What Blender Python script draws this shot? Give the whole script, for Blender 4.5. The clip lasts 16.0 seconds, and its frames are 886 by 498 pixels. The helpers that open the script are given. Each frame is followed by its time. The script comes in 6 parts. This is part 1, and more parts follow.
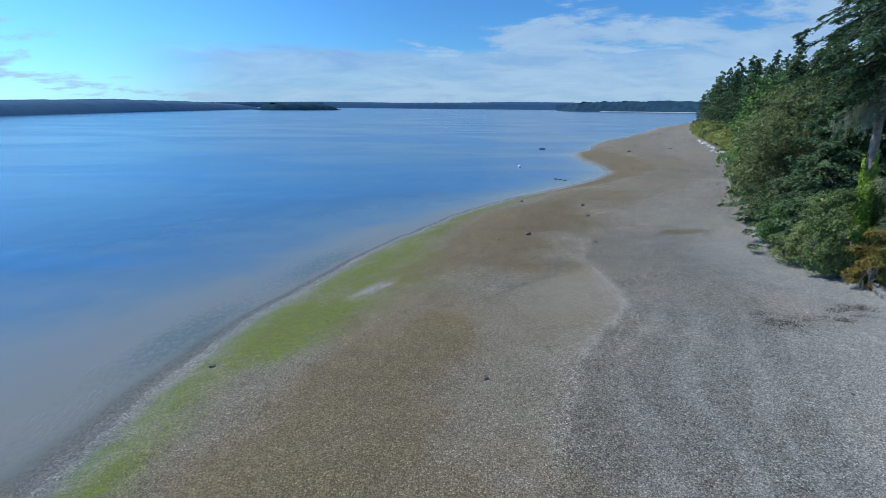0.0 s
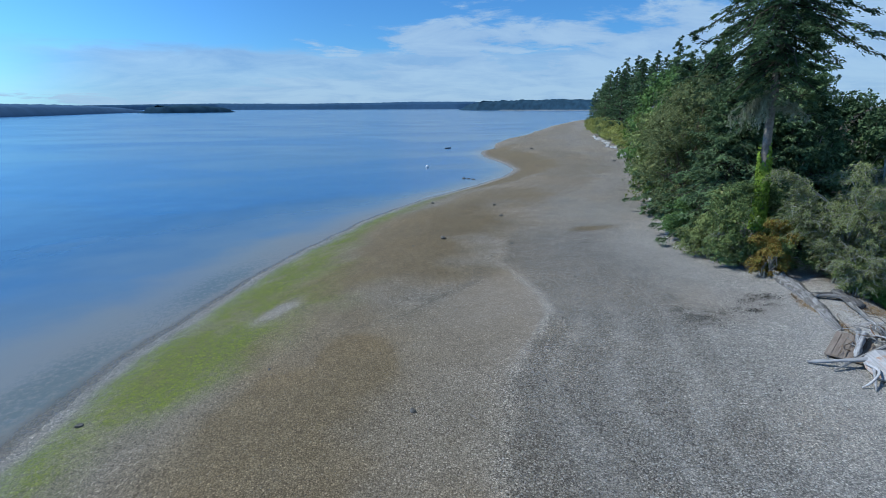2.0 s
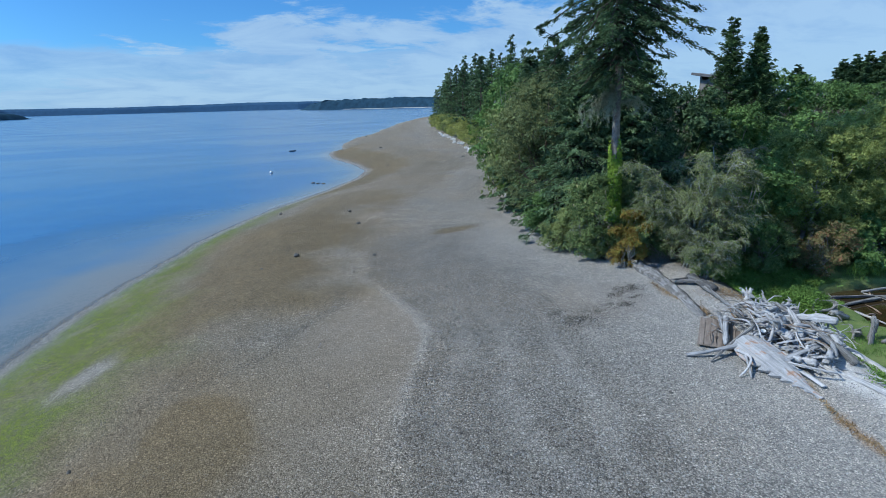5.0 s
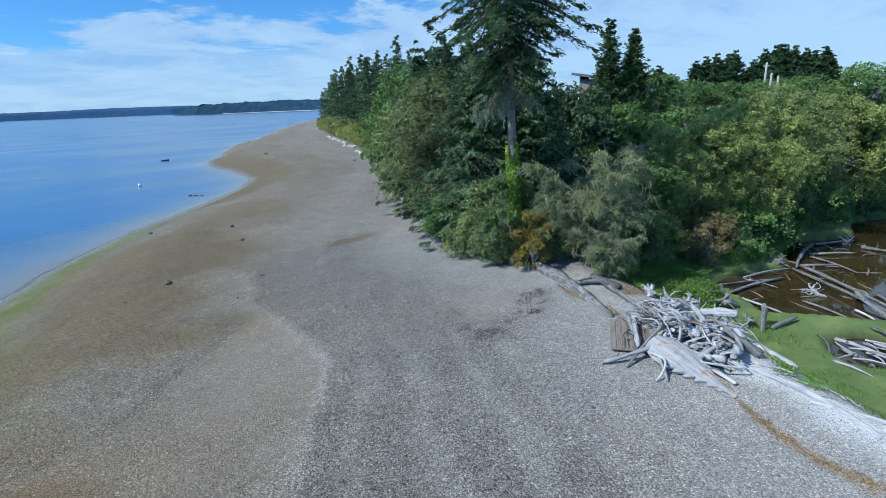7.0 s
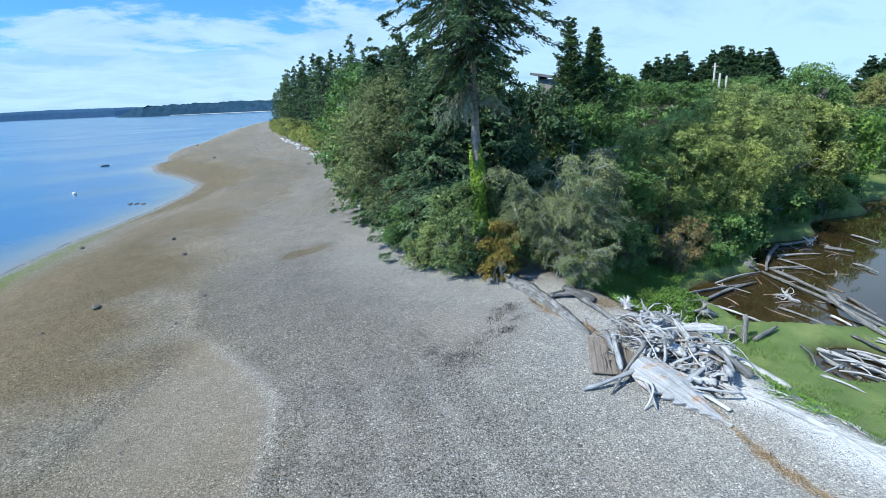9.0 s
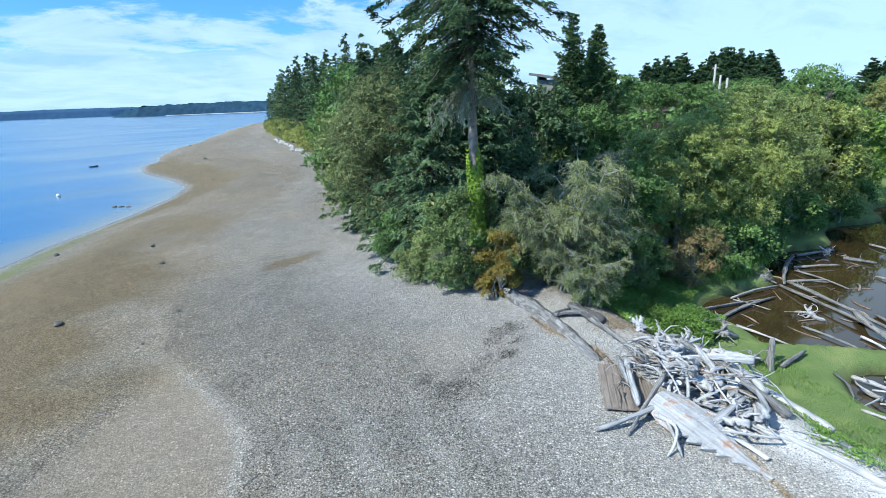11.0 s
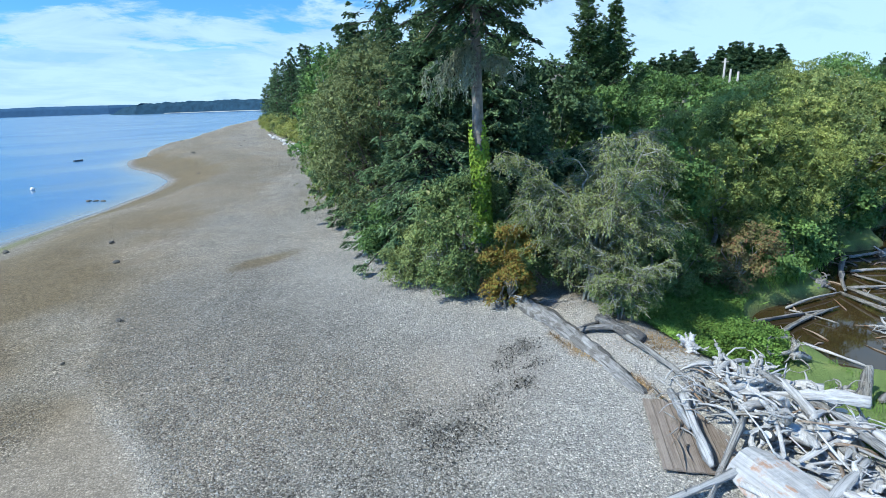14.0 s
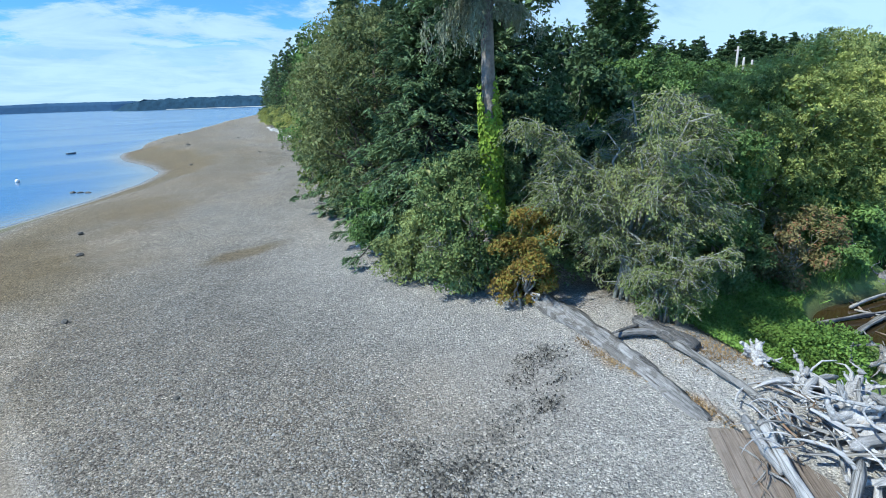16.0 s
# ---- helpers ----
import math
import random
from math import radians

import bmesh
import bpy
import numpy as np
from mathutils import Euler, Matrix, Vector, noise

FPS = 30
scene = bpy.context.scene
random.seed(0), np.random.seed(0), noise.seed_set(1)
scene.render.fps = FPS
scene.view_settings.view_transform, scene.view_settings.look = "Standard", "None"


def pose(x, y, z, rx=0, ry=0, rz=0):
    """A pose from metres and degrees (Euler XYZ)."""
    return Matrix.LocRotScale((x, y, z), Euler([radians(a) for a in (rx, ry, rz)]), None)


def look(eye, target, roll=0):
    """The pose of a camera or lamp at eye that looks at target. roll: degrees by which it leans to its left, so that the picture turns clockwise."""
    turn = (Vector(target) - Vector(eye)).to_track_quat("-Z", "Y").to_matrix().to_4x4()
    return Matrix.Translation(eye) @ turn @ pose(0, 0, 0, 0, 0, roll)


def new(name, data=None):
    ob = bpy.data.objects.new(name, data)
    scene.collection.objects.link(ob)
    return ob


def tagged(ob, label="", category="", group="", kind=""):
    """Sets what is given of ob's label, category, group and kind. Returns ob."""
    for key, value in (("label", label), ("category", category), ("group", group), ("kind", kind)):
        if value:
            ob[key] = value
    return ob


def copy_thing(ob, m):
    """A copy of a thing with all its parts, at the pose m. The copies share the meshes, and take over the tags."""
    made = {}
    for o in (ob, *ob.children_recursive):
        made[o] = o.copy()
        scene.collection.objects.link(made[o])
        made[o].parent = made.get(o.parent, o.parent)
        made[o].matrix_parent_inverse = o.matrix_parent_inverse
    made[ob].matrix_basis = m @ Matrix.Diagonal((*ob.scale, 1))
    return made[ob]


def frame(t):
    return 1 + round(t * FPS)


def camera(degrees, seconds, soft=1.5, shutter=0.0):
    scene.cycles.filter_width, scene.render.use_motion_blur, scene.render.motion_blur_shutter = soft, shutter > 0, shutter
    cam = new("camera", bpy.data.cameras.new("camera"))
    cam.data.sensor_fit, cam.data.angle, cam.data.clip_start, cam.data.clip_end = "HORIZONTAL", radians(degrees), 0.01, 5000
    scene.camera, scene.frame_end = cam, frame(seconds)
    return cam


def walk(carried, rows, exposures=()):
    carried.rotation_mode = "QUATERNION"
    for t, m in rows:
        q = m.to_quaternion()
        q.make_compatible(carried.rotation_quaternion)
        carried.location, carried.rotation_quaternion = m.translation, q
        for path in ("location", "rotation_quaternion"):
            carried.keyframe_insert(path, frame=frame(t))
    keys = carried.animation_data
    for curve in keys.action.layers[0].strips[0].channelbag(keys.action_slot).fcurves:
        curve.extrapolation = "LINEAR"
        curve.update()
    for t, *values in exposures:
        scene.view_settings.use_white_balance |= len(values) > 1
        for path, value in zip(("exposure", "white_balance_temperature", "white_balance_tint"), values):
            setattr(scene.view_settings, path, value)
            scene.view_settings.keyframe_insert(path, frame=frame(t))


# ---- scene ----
cam = camera(80.1, 16.0, soft=0.5)
PATH = [
    (0, (1.237, 1.018, 7.762), (1.32, 2.948, 7.243), 0.5),
    (0.5, (1.254, 1.403, 7.756), (1.401, 3.329, 7.238), 0.5),
    (1, (1.253, 1.812, 7.759), (1.479, 3.731, 7.241), 0.4),
    (1.5, (1.246, 2.177, 7.75), (1.558, 4.083, 7.231), 0.2),
    (2, (1.27, 2.543, 7.755), (1.687, 4.429, 7.237), -0.2),
    (2.5, (1.286, 2.903, 7.77), (1.802, 4.763, 7.248), -0.4),
    (3, (1.381, 3.319, 7.745), (1.991, 5.15, 7.222), -0.4),
    (3.5, (1.447, 3.66, 7.741), (2.136, 5.463, 7.217), -0.6),
    (4, (1.548, 4.002, 7.768), (2.309, 5.774, 7.242), -0.9),
    (4.2, (1.584, 4.15, 7.79), (2.377, 5.909, 7.262), -1.0),
    (6.3, (2.291, 5.473, 7.763), (3.421, 7.035, 7.231), -2.1),
    (6.5, (2.357, 5.607, 7.767), (3.521, 7.144, 7.234), -2.1),
    (7, (2.592, 5.937, 7.771), (3.827, 7.415, 7.234), -2.3),
    (7.5, (2.794, 6.23, 7.789), (4.082, 7.661, 7.249), -2.5),
    (8, (3.02, 6.545, 7.805), (4.342, 7.945, 7.263), -2.6),
    (8.5, (3.25, 6.807, 7.812), (4.586, 8.193, 7.271), -2.6),
    (9, (3.508, 7.097, 7.807), (4.855, 8.472, 7.265), -2.5),
    (11.5, (4.983, 8.448, 7.687), (6.341, 9.813, 7.149), -2.2),
    (12, (5.362, 8.815, 7.583), (6.72, 10.18, 7.044), -2.1),
    (12.5, (5.709, 9.14, 7.431), (7.067, 10.506, 6.891), -2.1),
    (13, (6.046, 9.492, 7.241), (7.406, 10.856, 6.703), -2.0),
    (13.5, (6.388, 9.837, 7.063), (7.75, 11.199, 6.525), -1.9),
    (14, (6.739, 10.189, 6.873), (8.1, 11.551, 6.334), -1.9),
    (14.5, (7.115, 10.536, 6.698), (8.472, 11.9, 6.154), -1.9),
    (15, (7.49, 10.905, 6.498), (8.843, 12.271, 5.949), -1.9),
    (15.5, (7.867, 11.278, 6.3), (9.217, 12.646, 5.748), -2.0),
    (16, (8.218, 11.696, 6.095), (9.569, 13.063, 5.543), -2.0),
]
walk(cam, [(t, look(eye, target, roll)) for t, eye, target, roll in PATH],
     exposures=[(0.0, -0.12, 6000, 5), (2.0, -0.12, 5950, 5), (4.0, -0.1, 5880, 4), (6.5, 0.05, 5830, 4), (8.0, 0.3, 5950, 3), (9.0, 0.48, 6050, 2), (11.5, 0.6, 6130, 2), (16.0, 0.5, 6080, 2)])

# ---- daylight ----
SUN_EL, SUN_DIR = radians(46), Vector((-0.95, 0.31, 0.0)).normalized()
sun = new("sun", bpy.data.lights.new("sun", "SUN"))
sun.data.energy, sun.data.angle, sun.data.color = 4.8, radians(0.6), (1.0, 0.95, 0.87)
sun_from = SUN_DIR * math.cos(SUN_EL) + Vector((0, 0, math.sin(SUN_EL)))
sun.matrix_world = look(sun_from * 50, (0, 0, 0))

world = bpy.data.worlds.new("sky")
scene.world = world
world.use_nodes = True


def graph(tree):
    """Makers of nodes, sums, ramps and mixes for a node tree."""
    def n(kind, **kw):
        nd = tree.nodes.new("ShaderNode" + kind)
        ins = kw.pop("ins", {})
        if "operation" in kw:
            nd.operation = kw["operation"]
        if "use_clamp" in kw:
            nd.use_clamp = kw["use_clamp"]
        if "data_type" in kw:
            nd.data_type, nd.blend_type = kw["data_type"], kw["blend_type"]
        if "interpolation_type" in kw:
            nd.interpolation_type = kw["interpolation_type"]
        if "attribute_name" in kw:
            nd.attribute_name = kw["attribute_name"]
        for k, v in ins.items():
            if isinstance(v, bpy.types.NodeSocket):
                tree.links.new(v, nd.inputs[k])
            else:
                nd.inputs[k].default_value = v
        return nd

    def maths(op, a, b=0.0, c=0.0, clamp=False):
        return n("Math", operation=op, use_clamp=clamp, ins={0: a, 1: b, 2: c}).outputs[0]

    def ramp(fac, stops):
        r = n("ValToRGB", ins={0: fac})
        el = r.color_ramp.elements
        while len(el) < len(stops):
            el.new(0.5)
        for e, (p, c) in zip(el, stops):
            e.position, e.color = p, (*c, 1) if len(c) == 3 else c
        return r.outputs[0]

    def mix(fac, a, b, mode="MIX"):
        m = n("Mix", data_type="RGBA", blend_type=mode)
        for k, v in ((0, fac), (6, a), (7, b)):
            if isinstance(v, tuple):
                m.inputs[k].default_value = (*v, 1)
            elif isinstance(v, (int, float)):
                m.inputs[k].default_value = v
            else:
                tree.links.new(v, m.inputs[k])
        return m.outputs[2]
    return n, maths, ramp, mix


def build_sky():
    t = world.node_tree
    t.nodes.clear()
    n, maths, ramp, mix = graph(t)
    sky = n("TexSky")
    sky.sky_type, sky.sun_disc, sky.sun_elevation, sky.sun_rotation = "NISHITA", False, SUN_EL, math.atan2(SUN_DIR.x, SUN_DIR.y)
    sky.air_density, sky.dust_density, sky.ozone_density = 1.0, 0.2, 5.0
    co = n("TexCoord").outputs["Generated"]
    sep = n("SeparateXYZ", ins={0: co})
    zz = maths("ADD", maths("MAXIMUM", sep.outputs[2], 0.0), 0.2)
    u, v = maths("DIVIDE", sep.outputs[0], zz), maths("DIVIDE", sep.outputs[1], zz)
    flat = n("CombineXYZ", ins={0: u, 1: v, 2: 0.0}).outputs[0]
    big = n("TexNoise", ins={"Vector": n("Mapping", ins={0: flat, 1: (3.1, 0.4, 0), 3: (0.7, 0.95, 1)}).outputs[0], "Scale": 1.0, "Detail": 8.0, "Roughness": 0.58, "Distortion": 0.5}).outputs[0]
    fine = n("TexNoise", ins={"Vector": n("Mapping", ins={0: flat, 2: (0, 0, 0.5), 3: (1.9, 2.8, 1)}).outputs[0], "Scale": 1.0, "Detail": 10.0, "Roughness": 0.64, "Distortion": 0.5}).outputs[0]
    cover = maths("ADD", big, maths("MULTIPLY", maths("SUBTRACT", fine, 0.5), 0.46))
    right = maths("MULTIPLY", sep.outputs[0], 0.27)
    cover = maths("ADD", cover, right)
    low = n("MapRange", ins={0: sep.outputs[2], 1: 0.03, 2: 0.16, 3: 0.13, 4: 0.0}).outputs[0]
    cover = maths("ADD", cover, low)
    mask = n("MapRange", interpolation_type="SMOOTHSTEP", ins={0: cover, 1: 0.525, 2: 0.62, 3: 0.0, 4: 0.84}).outputs[0]
    wob = maths("MULTIPLY", maths("SUBTRACT", fine, 0.5), 0.05)
    bank = n("MapRange", interpolation_type="SMOOTHSTEP", ins={0: maths("ADD", sep.outputs[2], wob), 1: 0.085, 2: 0.105, 3: 0.72, 4: 0.0}).outputs[0]
    bank = maths("MULTIPLY", bank, n("MapRange", interpolation_type="SMOOTHSTEP", ins={0: maths("ADD", sep.outputs[0], wob), 1: -0.5, 2: -0.28, 3: 0.0, 4: 1.0}).outputs[0])
    mask = maths("MAXIMUM", mask, bank)
    cloud = ramp(maths("ADD", maths("MULTIPLY", fine, 0.6), maths("MULTIPLY", cover, 0.4)), [(0.36, (2.7, 4.1, 6.5)), (0.64, (4.3, 5.7, 7.4))])
    clear = mix(1.0, sky.outputs[0], (0.5, 0.86, 1.22), "MULTIPLY")
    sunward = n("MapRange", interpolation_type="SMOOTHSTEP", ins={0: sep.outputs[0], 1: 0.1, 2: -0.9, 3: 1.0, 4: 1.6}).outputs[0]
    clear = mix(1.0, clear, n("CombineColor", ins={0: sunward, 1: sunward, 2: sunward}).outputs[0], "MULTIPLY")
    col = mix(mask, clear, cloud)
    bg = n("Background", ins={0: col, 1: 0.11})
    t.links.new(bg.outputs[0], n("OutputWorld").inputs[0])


build_sky()


# ---- materials ----
def material(name):
    m = bpy.data.materials.new(name)
    m.use_nodes = True
    t = m.node_tree
    t.nodes.clear()
    n, maths, ramp, mix = graph(t)
    bsdf = n("BsdfPrincipled")
    out = n("OutputMaterial")
    t.links.new(bsdf.outputs[0], out.inputs[0])
    return m, t, bsdf, (n, maths, ramp, mix)


def leaf_material(name, dark, light, tip=None, tips=0.12, rough=0.55, through_light=0.25):
    """Leaves: each one of its own shade, with broad patches over the crown."""
    m, t, b, (n, maths, ramp, mix) = material(name)
    cool = lambda c: (c[0] * 0.97, c[1], c[2] * 1.06)
    dark, light, tip = cool([0.68 * v for v in dark]), cool([1.35 * v for v in light]), tip and cool(tip)
    geo = n("NewGeometry")
    rnd = geo.outputs["Random Per Island"]
    patch = n("TexNoise", ins={"Vector": geo.outputs["Position"], "Scale": 0.8, "Detail": 4.0}).outputs[0]
    f = maths("ADD", maths("MULTIPLY", rnd, 0.42), maths("MULTIPLY", maths("SUBTRACT", patch, 0.36), 1.7), clamp=True)
    col = mix(f, dark, light)
    if tip:
        col = mix(maths("GREATER_THAN", maths("ADD", rnd, maths("MULTIPLY", patch, 0.5)), 1.25 - tips), col, tip)
    t.links.new(col, b.inputs["Base Color"])
    b.inputs["Roughness"].default_value = rough
    b.inputs["Specular IOR Level"].default_value = 0.12
    tr = n("BsdfTranslucent")
    t.links.new(col, tr.inputs[0])
    sh = n("MixShader", ins={0: through_light * 0.5})
    t.links.new(b.outputs[0], sh.inputs[1])
    t.links.new(tr.outputs[0], sh.inputs[2])
    t.links.new(sh.outputs[0], [x for x in t.nodes if x.type == "OUTPUT_MATERIAL"][0].inputs[0])
    return m


def wood_material(name, dark, light, stain=(0.2, 0.1, 0.04), stains=0.1, scale=1.0, rough=0.9, cracks=0.5):
    """Weathered wood: grain and cracks along the piece's own length (its local x), bleached and dirty patches."""
    m, t, b, (n, maths, ramp, mix) = material(name)
    shift = maths("MULTIPLY", n("ObjectInfo").outputs["Random"], 37.0)
    co = n("VectorMath", operation="ADD", ins={0: n("TexCoord").outputs["Object"], 1: n("CombineXYZ", ins={0: shift, 1: shift, 2: 0.0}).outputs[0]}).outputs[0]
    grain = n("TexNoise", ins={"Vector": n("Mapping", ins={0: co, 3: (1.0 * scale, 34 * scale, 34 * scale)}).outputs[0], "Scale": 1.0, "Detail": 6.0, "Roughness": 0.7, "Distortion": 0.0}).outputs[0]
    crack = n("TexNoise", ins={"Vector": n("Mapping", ins={0: co, 1: (3, 7, 1), 3: (0.6 * scale, 15 * scale, 15 * scale)}).outputs[0], "Scale": 1.0, "Detail": 3.0, "Roughness": 0.5}).outputs[0]
    patch = n("TexNoise", ins={"Vector": co, "Scale": 3.1, "Detail": 5.0, "Roughness": 0.6}).outputs[0]
    rnd = n("ObjectInfo").outputs["Random"]
    f = maths("ADD", maths("MULTIPLY", maths("SUBTRACT", grain, 0.3), 1.7), maths("ADD", maths("MULTIPLY", maths("SUBTRACT", rnd, 0.55), 0.4), maths("MULTIPLY", maths("SUBTRACT", patch, 0.5), 0.9)), clamp=True)
    col = mix(f, dark, light)
    spot = n("MapRange", interpolation_type="SMOOTHSTEP", ins={0: patch, 1: 0.68 - stains, 2: 0.8 - stains, 3: 0.0, 4: 0.75}).outputs[0]
    col = mix(maths("MULTIPLY", spot, maths("GREATER_THAN", grain, 0.44)), col, stain)
    dark_line = n("MapRange", ins={0: maths("ABSOLUTE", maths("SUBTRACT", crack, 0.5)), 1: 0.0, 2: 0.025, 3: 1.0 - cracks, 4: 1.0}).outputs[0]
    col = mix(1.0, col, n("CombineColor", ins={0: dark_line, 1: dark_line, 2: dark_line}).outputs[0], "MULTIPLY")
    t.links.new(col, b.inputs["Base Color"])
    b.inputs["Roughness"].default_value = rough
    b.inputs["Specular IOR Level"].default_value = 0.15
    bump = n("Bump", ins={"Strength": 1.0, "Distance": 0.025, "Height": maths("ADD", maths("MULTIPLY", dark_line, 1.4 * cracks), maths("ADD", grain, maths("MULTIPLY", patch, 0.8)))})
    t.links.new(bump.outputs[0], b.inputs["Normal"])
    return m


def ground_material():
    """Gravel beach with algae, brown film, sand, marsh and forest floor, told apart by the sheet's own masks."""
    m, t, b, (n, maths, ramp, mix) = material("beach_gravel")
    pos = n("NewGeometry").outputs["Position"]
    at = {k: n("Attribute", attribute_name=k).outputs["Fac"] for k in ("algae", "ochre", "sand", "grass", "shell", "dry", "weed", "wet", "straw", "floor", "coarse", "duff")}
    warp = n("TexNoise", ins={"Vector": pos, "Scale": 9.0, "Detail": 2.0})
    wv = n("VectorMath", operation="MULTIPLY_ADD", ins={0: warp.outputs[1], 1: (0.05, 0.05, 0.05), 2: pos}).outputs[0]
    v1 = n("TexVoronoi", ins={"Vector": wv, "Scale": 27.0, "Randomness": 1.0})
    v2 = n("TexVoronoi", ins={"Vector": wv, "Scale": 60.0, "Randomness": 1.0})
    fine = n("TexNoise", ins={"Vector": pos, "Scale": 70.0, "Detail": 3.0, "Roughness": 0.7}).outputs[0]
    mid = n("TexNoise", ins={"Vector": pos, "Scale": 1.1, "Detail": 6.0, "Roughness": 0.62}).outputs[0]
    broad = n("TexNoise", ins={"Vector": pos, "Scale": 0.16, "Detail": 4.0, "Roughness": 0.55}).outputs[0]
    c1 = n("SeparateXYZ", ins={0: v1.outputs["Color"]}).outputs
    c2 = n("SeparateXYZ", ins={0: v2.outputs["Color"]}).outputs
    stone = ramp(c1[0], [(0.0, (0.13, 0.125, 0.118)), (0.3, (0.26, 0.256, 0.247)), (0.6, (0.38, 0.368, 0.345)), (0.9, (0.52, 0.512, 0.495)), (1.0, (0.74, 0.73, 0.7))])
    grit = ramp(c2[1], [(0.0, (0.15, 0.145, 0.135)), (0.55, (0.34, 0.332, 0.315)), (0.88, (0.48, 0.467, 0.44)), (1.0, (0.7, 0.68, 0.645))])
    big_here = maths("GREATER_THAN", c1[2], 0.55)
    col = mix(big_here, grit, stone)
    # shade between the stones, multiplied into their colour
    gap = n("MapRange", ins={0: v1.outputs["Distance"], 1: 0.3, 2: 0.75, 3: 1.1, 4: 0.42}).outputs[0]
    col = mix(1.0, col, n("CombineColor", ins={0: gap, 1: gap, 2: gap}).outputs[0], "MULTIPLY")
    tone = n("MapRange", ins={0: maths("ADD", maths("MULTIPLY", mid, 0.6), maths("MULTIPLY", broad, 0.4)), 1: 0.35, 2: 0.65, 3: 0.62, 4: 0.9}).outputs[0]
    col = mix(1.0, col, n("CombineColor", ins={0: tone, 1: tone, 2: tone}).outputs[0], "MULTIPLY")
    dim = n("MapRange", ins={0: at["coarse"], 3: 1.0, 4: 0.7}).outputs[0]
    col = mix(1.0, col, n("CombineColor", ins={0: dim, 1: maths("MULTIPLY", dim, 1.02), 2: dim}).outputs[0], "MULTIPLY")
    speck = n("TexNoise", ins={"Vector": pos, "Scale": 7.0, "Detail": 9.0, "Roughness": 0.82}).outputs[0]
    tone = n("MapRange", ins={0: speck, 1: 0.36, 2: 0.64, 3: 0.78, 4: 1.5}).outputs[0]
    col = mix(1.0, col, n("CombineColor", ins={0: tone, 1: tone, 2: tone}).outputs[0], "MULTIPLY")
    col = mix(1.0, col, (1.1, 1.025, 0.94), "MULTIPLY")
    warm = maths("MULTIPLY", n("MapRange", ins={0: broad, 1: 0.45, 2: 0.62, 3: 0.0, 4: 0.75}).outputs[0], 1.0)
    col = mix(warm, col, mix(1.0, col, (1.03, 0.965, 0.885), "MULTIPLY"))
    col = mix(maths("MULTIPLY", at["shell"], maths("GREATER_THAN", maths("ADD", c2[2], maths("MULTIPLY", mid, 0.6)), 0.62)), col, ramp(c2[0], [(0.0, (0.3, 0.29, 0.27)), (1.0, (0.55, 0.53, 0.49))]))
    col = mix(maths("MULTIPLY", at["dry"], 0.85), col, ramp(c2[0], [(0.0, (0.52, 0.51, 0.49)), (0.7, (0.74, 0.73, 0.71)), (1.0, (0.86, 0.85, 0.83))]))
    col = mix(maths("MULTIPLY", at["sand"], 0.62), col, ramp(fine, [(0.3, (0.145, 0.122, 0.098)), (0.7, (0.215, 0.186, 0.152))]))
    col = mix(maths("MULTIPLY", at["ochre"], 0.9), col, mix(1.0, mix(0.35, col, (0.3, 0.28, 0.25)), (0.58, 0.465, 0.265), "MULTIPLY"))
    alg = ramp(maths("ADD", maths("MULTIPLY", c2[2], 0.35), maths("MULTIPLY", n("MapRange", ins={0: speck, 1: 0.3, 2: 0.7}).outputs[0], 0.65)), [(0.0, (0.025, 0.033, 0.007)), (0.4, (0.08, 0.11, 0.013)), (0.7, (0.18, 0.225, 0.02)), (1.0, (0.34, 0.39, 0.04))])
    col = mix(maths("MULTIPLY", at["algae"], n("MapRange", ins={0: speck, 1: 0.4, 2: 0.56, 3: 0.45, 4: 1.0}).outputs[0]), col, alg)
    col = mix(maths("MULTIPLY", at["straw"], maths("GREATER_THAN", fine, 0.42)), col, ramp(c2[0], [(0.0, (0.13, 0.06, 0.02)), (0.6, (0.3, 0.17, 0.06)), (1.0, (0.45, 0.32, 0.16))]))
    col = mix(maths("MULTIPLY", at["weed"], maths("GREATER_THAN", maths("ADD", fine, maths("MULTIPLY", c1[1], 0.3)), 0.5)), col, ramp(fine, [(0.3, (0.02, 0.02, 0.017)), (0.8, (0.07, 0.065, 0.055))]))
    grass = ramp(maths("ADD", maths("MULTIPLY", fine, 0.35), maths("ADD", maths("MULTIPLY", mid, 0.5), maths("MULTIPLY", broad, 0.15))), [(0.3, (0.09, 0.12, 0.045)), (0.48, (0.15, 0.22, 0.065)), (0.6, (0.25, 0.29, 0.1)), (0.72, (0.36, 0.36, 0.17))])
    col = mix(at["grass"], col, grass)
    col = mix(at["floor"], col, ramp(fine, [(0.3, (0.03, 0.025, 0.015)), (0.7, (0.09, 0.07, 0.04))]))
    col = mix(maths("MULTIPLY", at["wet"], 0.5), col, mix(1.0, col, (0.8, 0.79, 0.78), "MULTIPLY"))
    col = mix(maths("MULTIPLY", at["duff"], n("MapRange", ins={0: fine, 1: 0.4, 2: 0.65, 4: 0.6}).outputs[0]), col, ramp(c2[0], [(0.0, (0.05, 0.035, 0.02)), (0.6, (0.16, 0.105, 0.06)), (1.0, (0.3, 0.2, 0.11))]))
    t.links.new(col, b.inputs["Base Color"])
    t.links.new(n("MapRange", ins={0: at["wet"], 1: 0.0, 2: 1.0, 3: 0.85, 4: 0.35}).outputs[0], b.inputs["Roughness"])
    b.inputs["Specular IOR Level"].default_value = 0.25
    soft = maths("MULTIPLY", maths("SUBTRACT", 1.0, maths("MULTIPLY", at["sand"], 0.8)), 1.0)
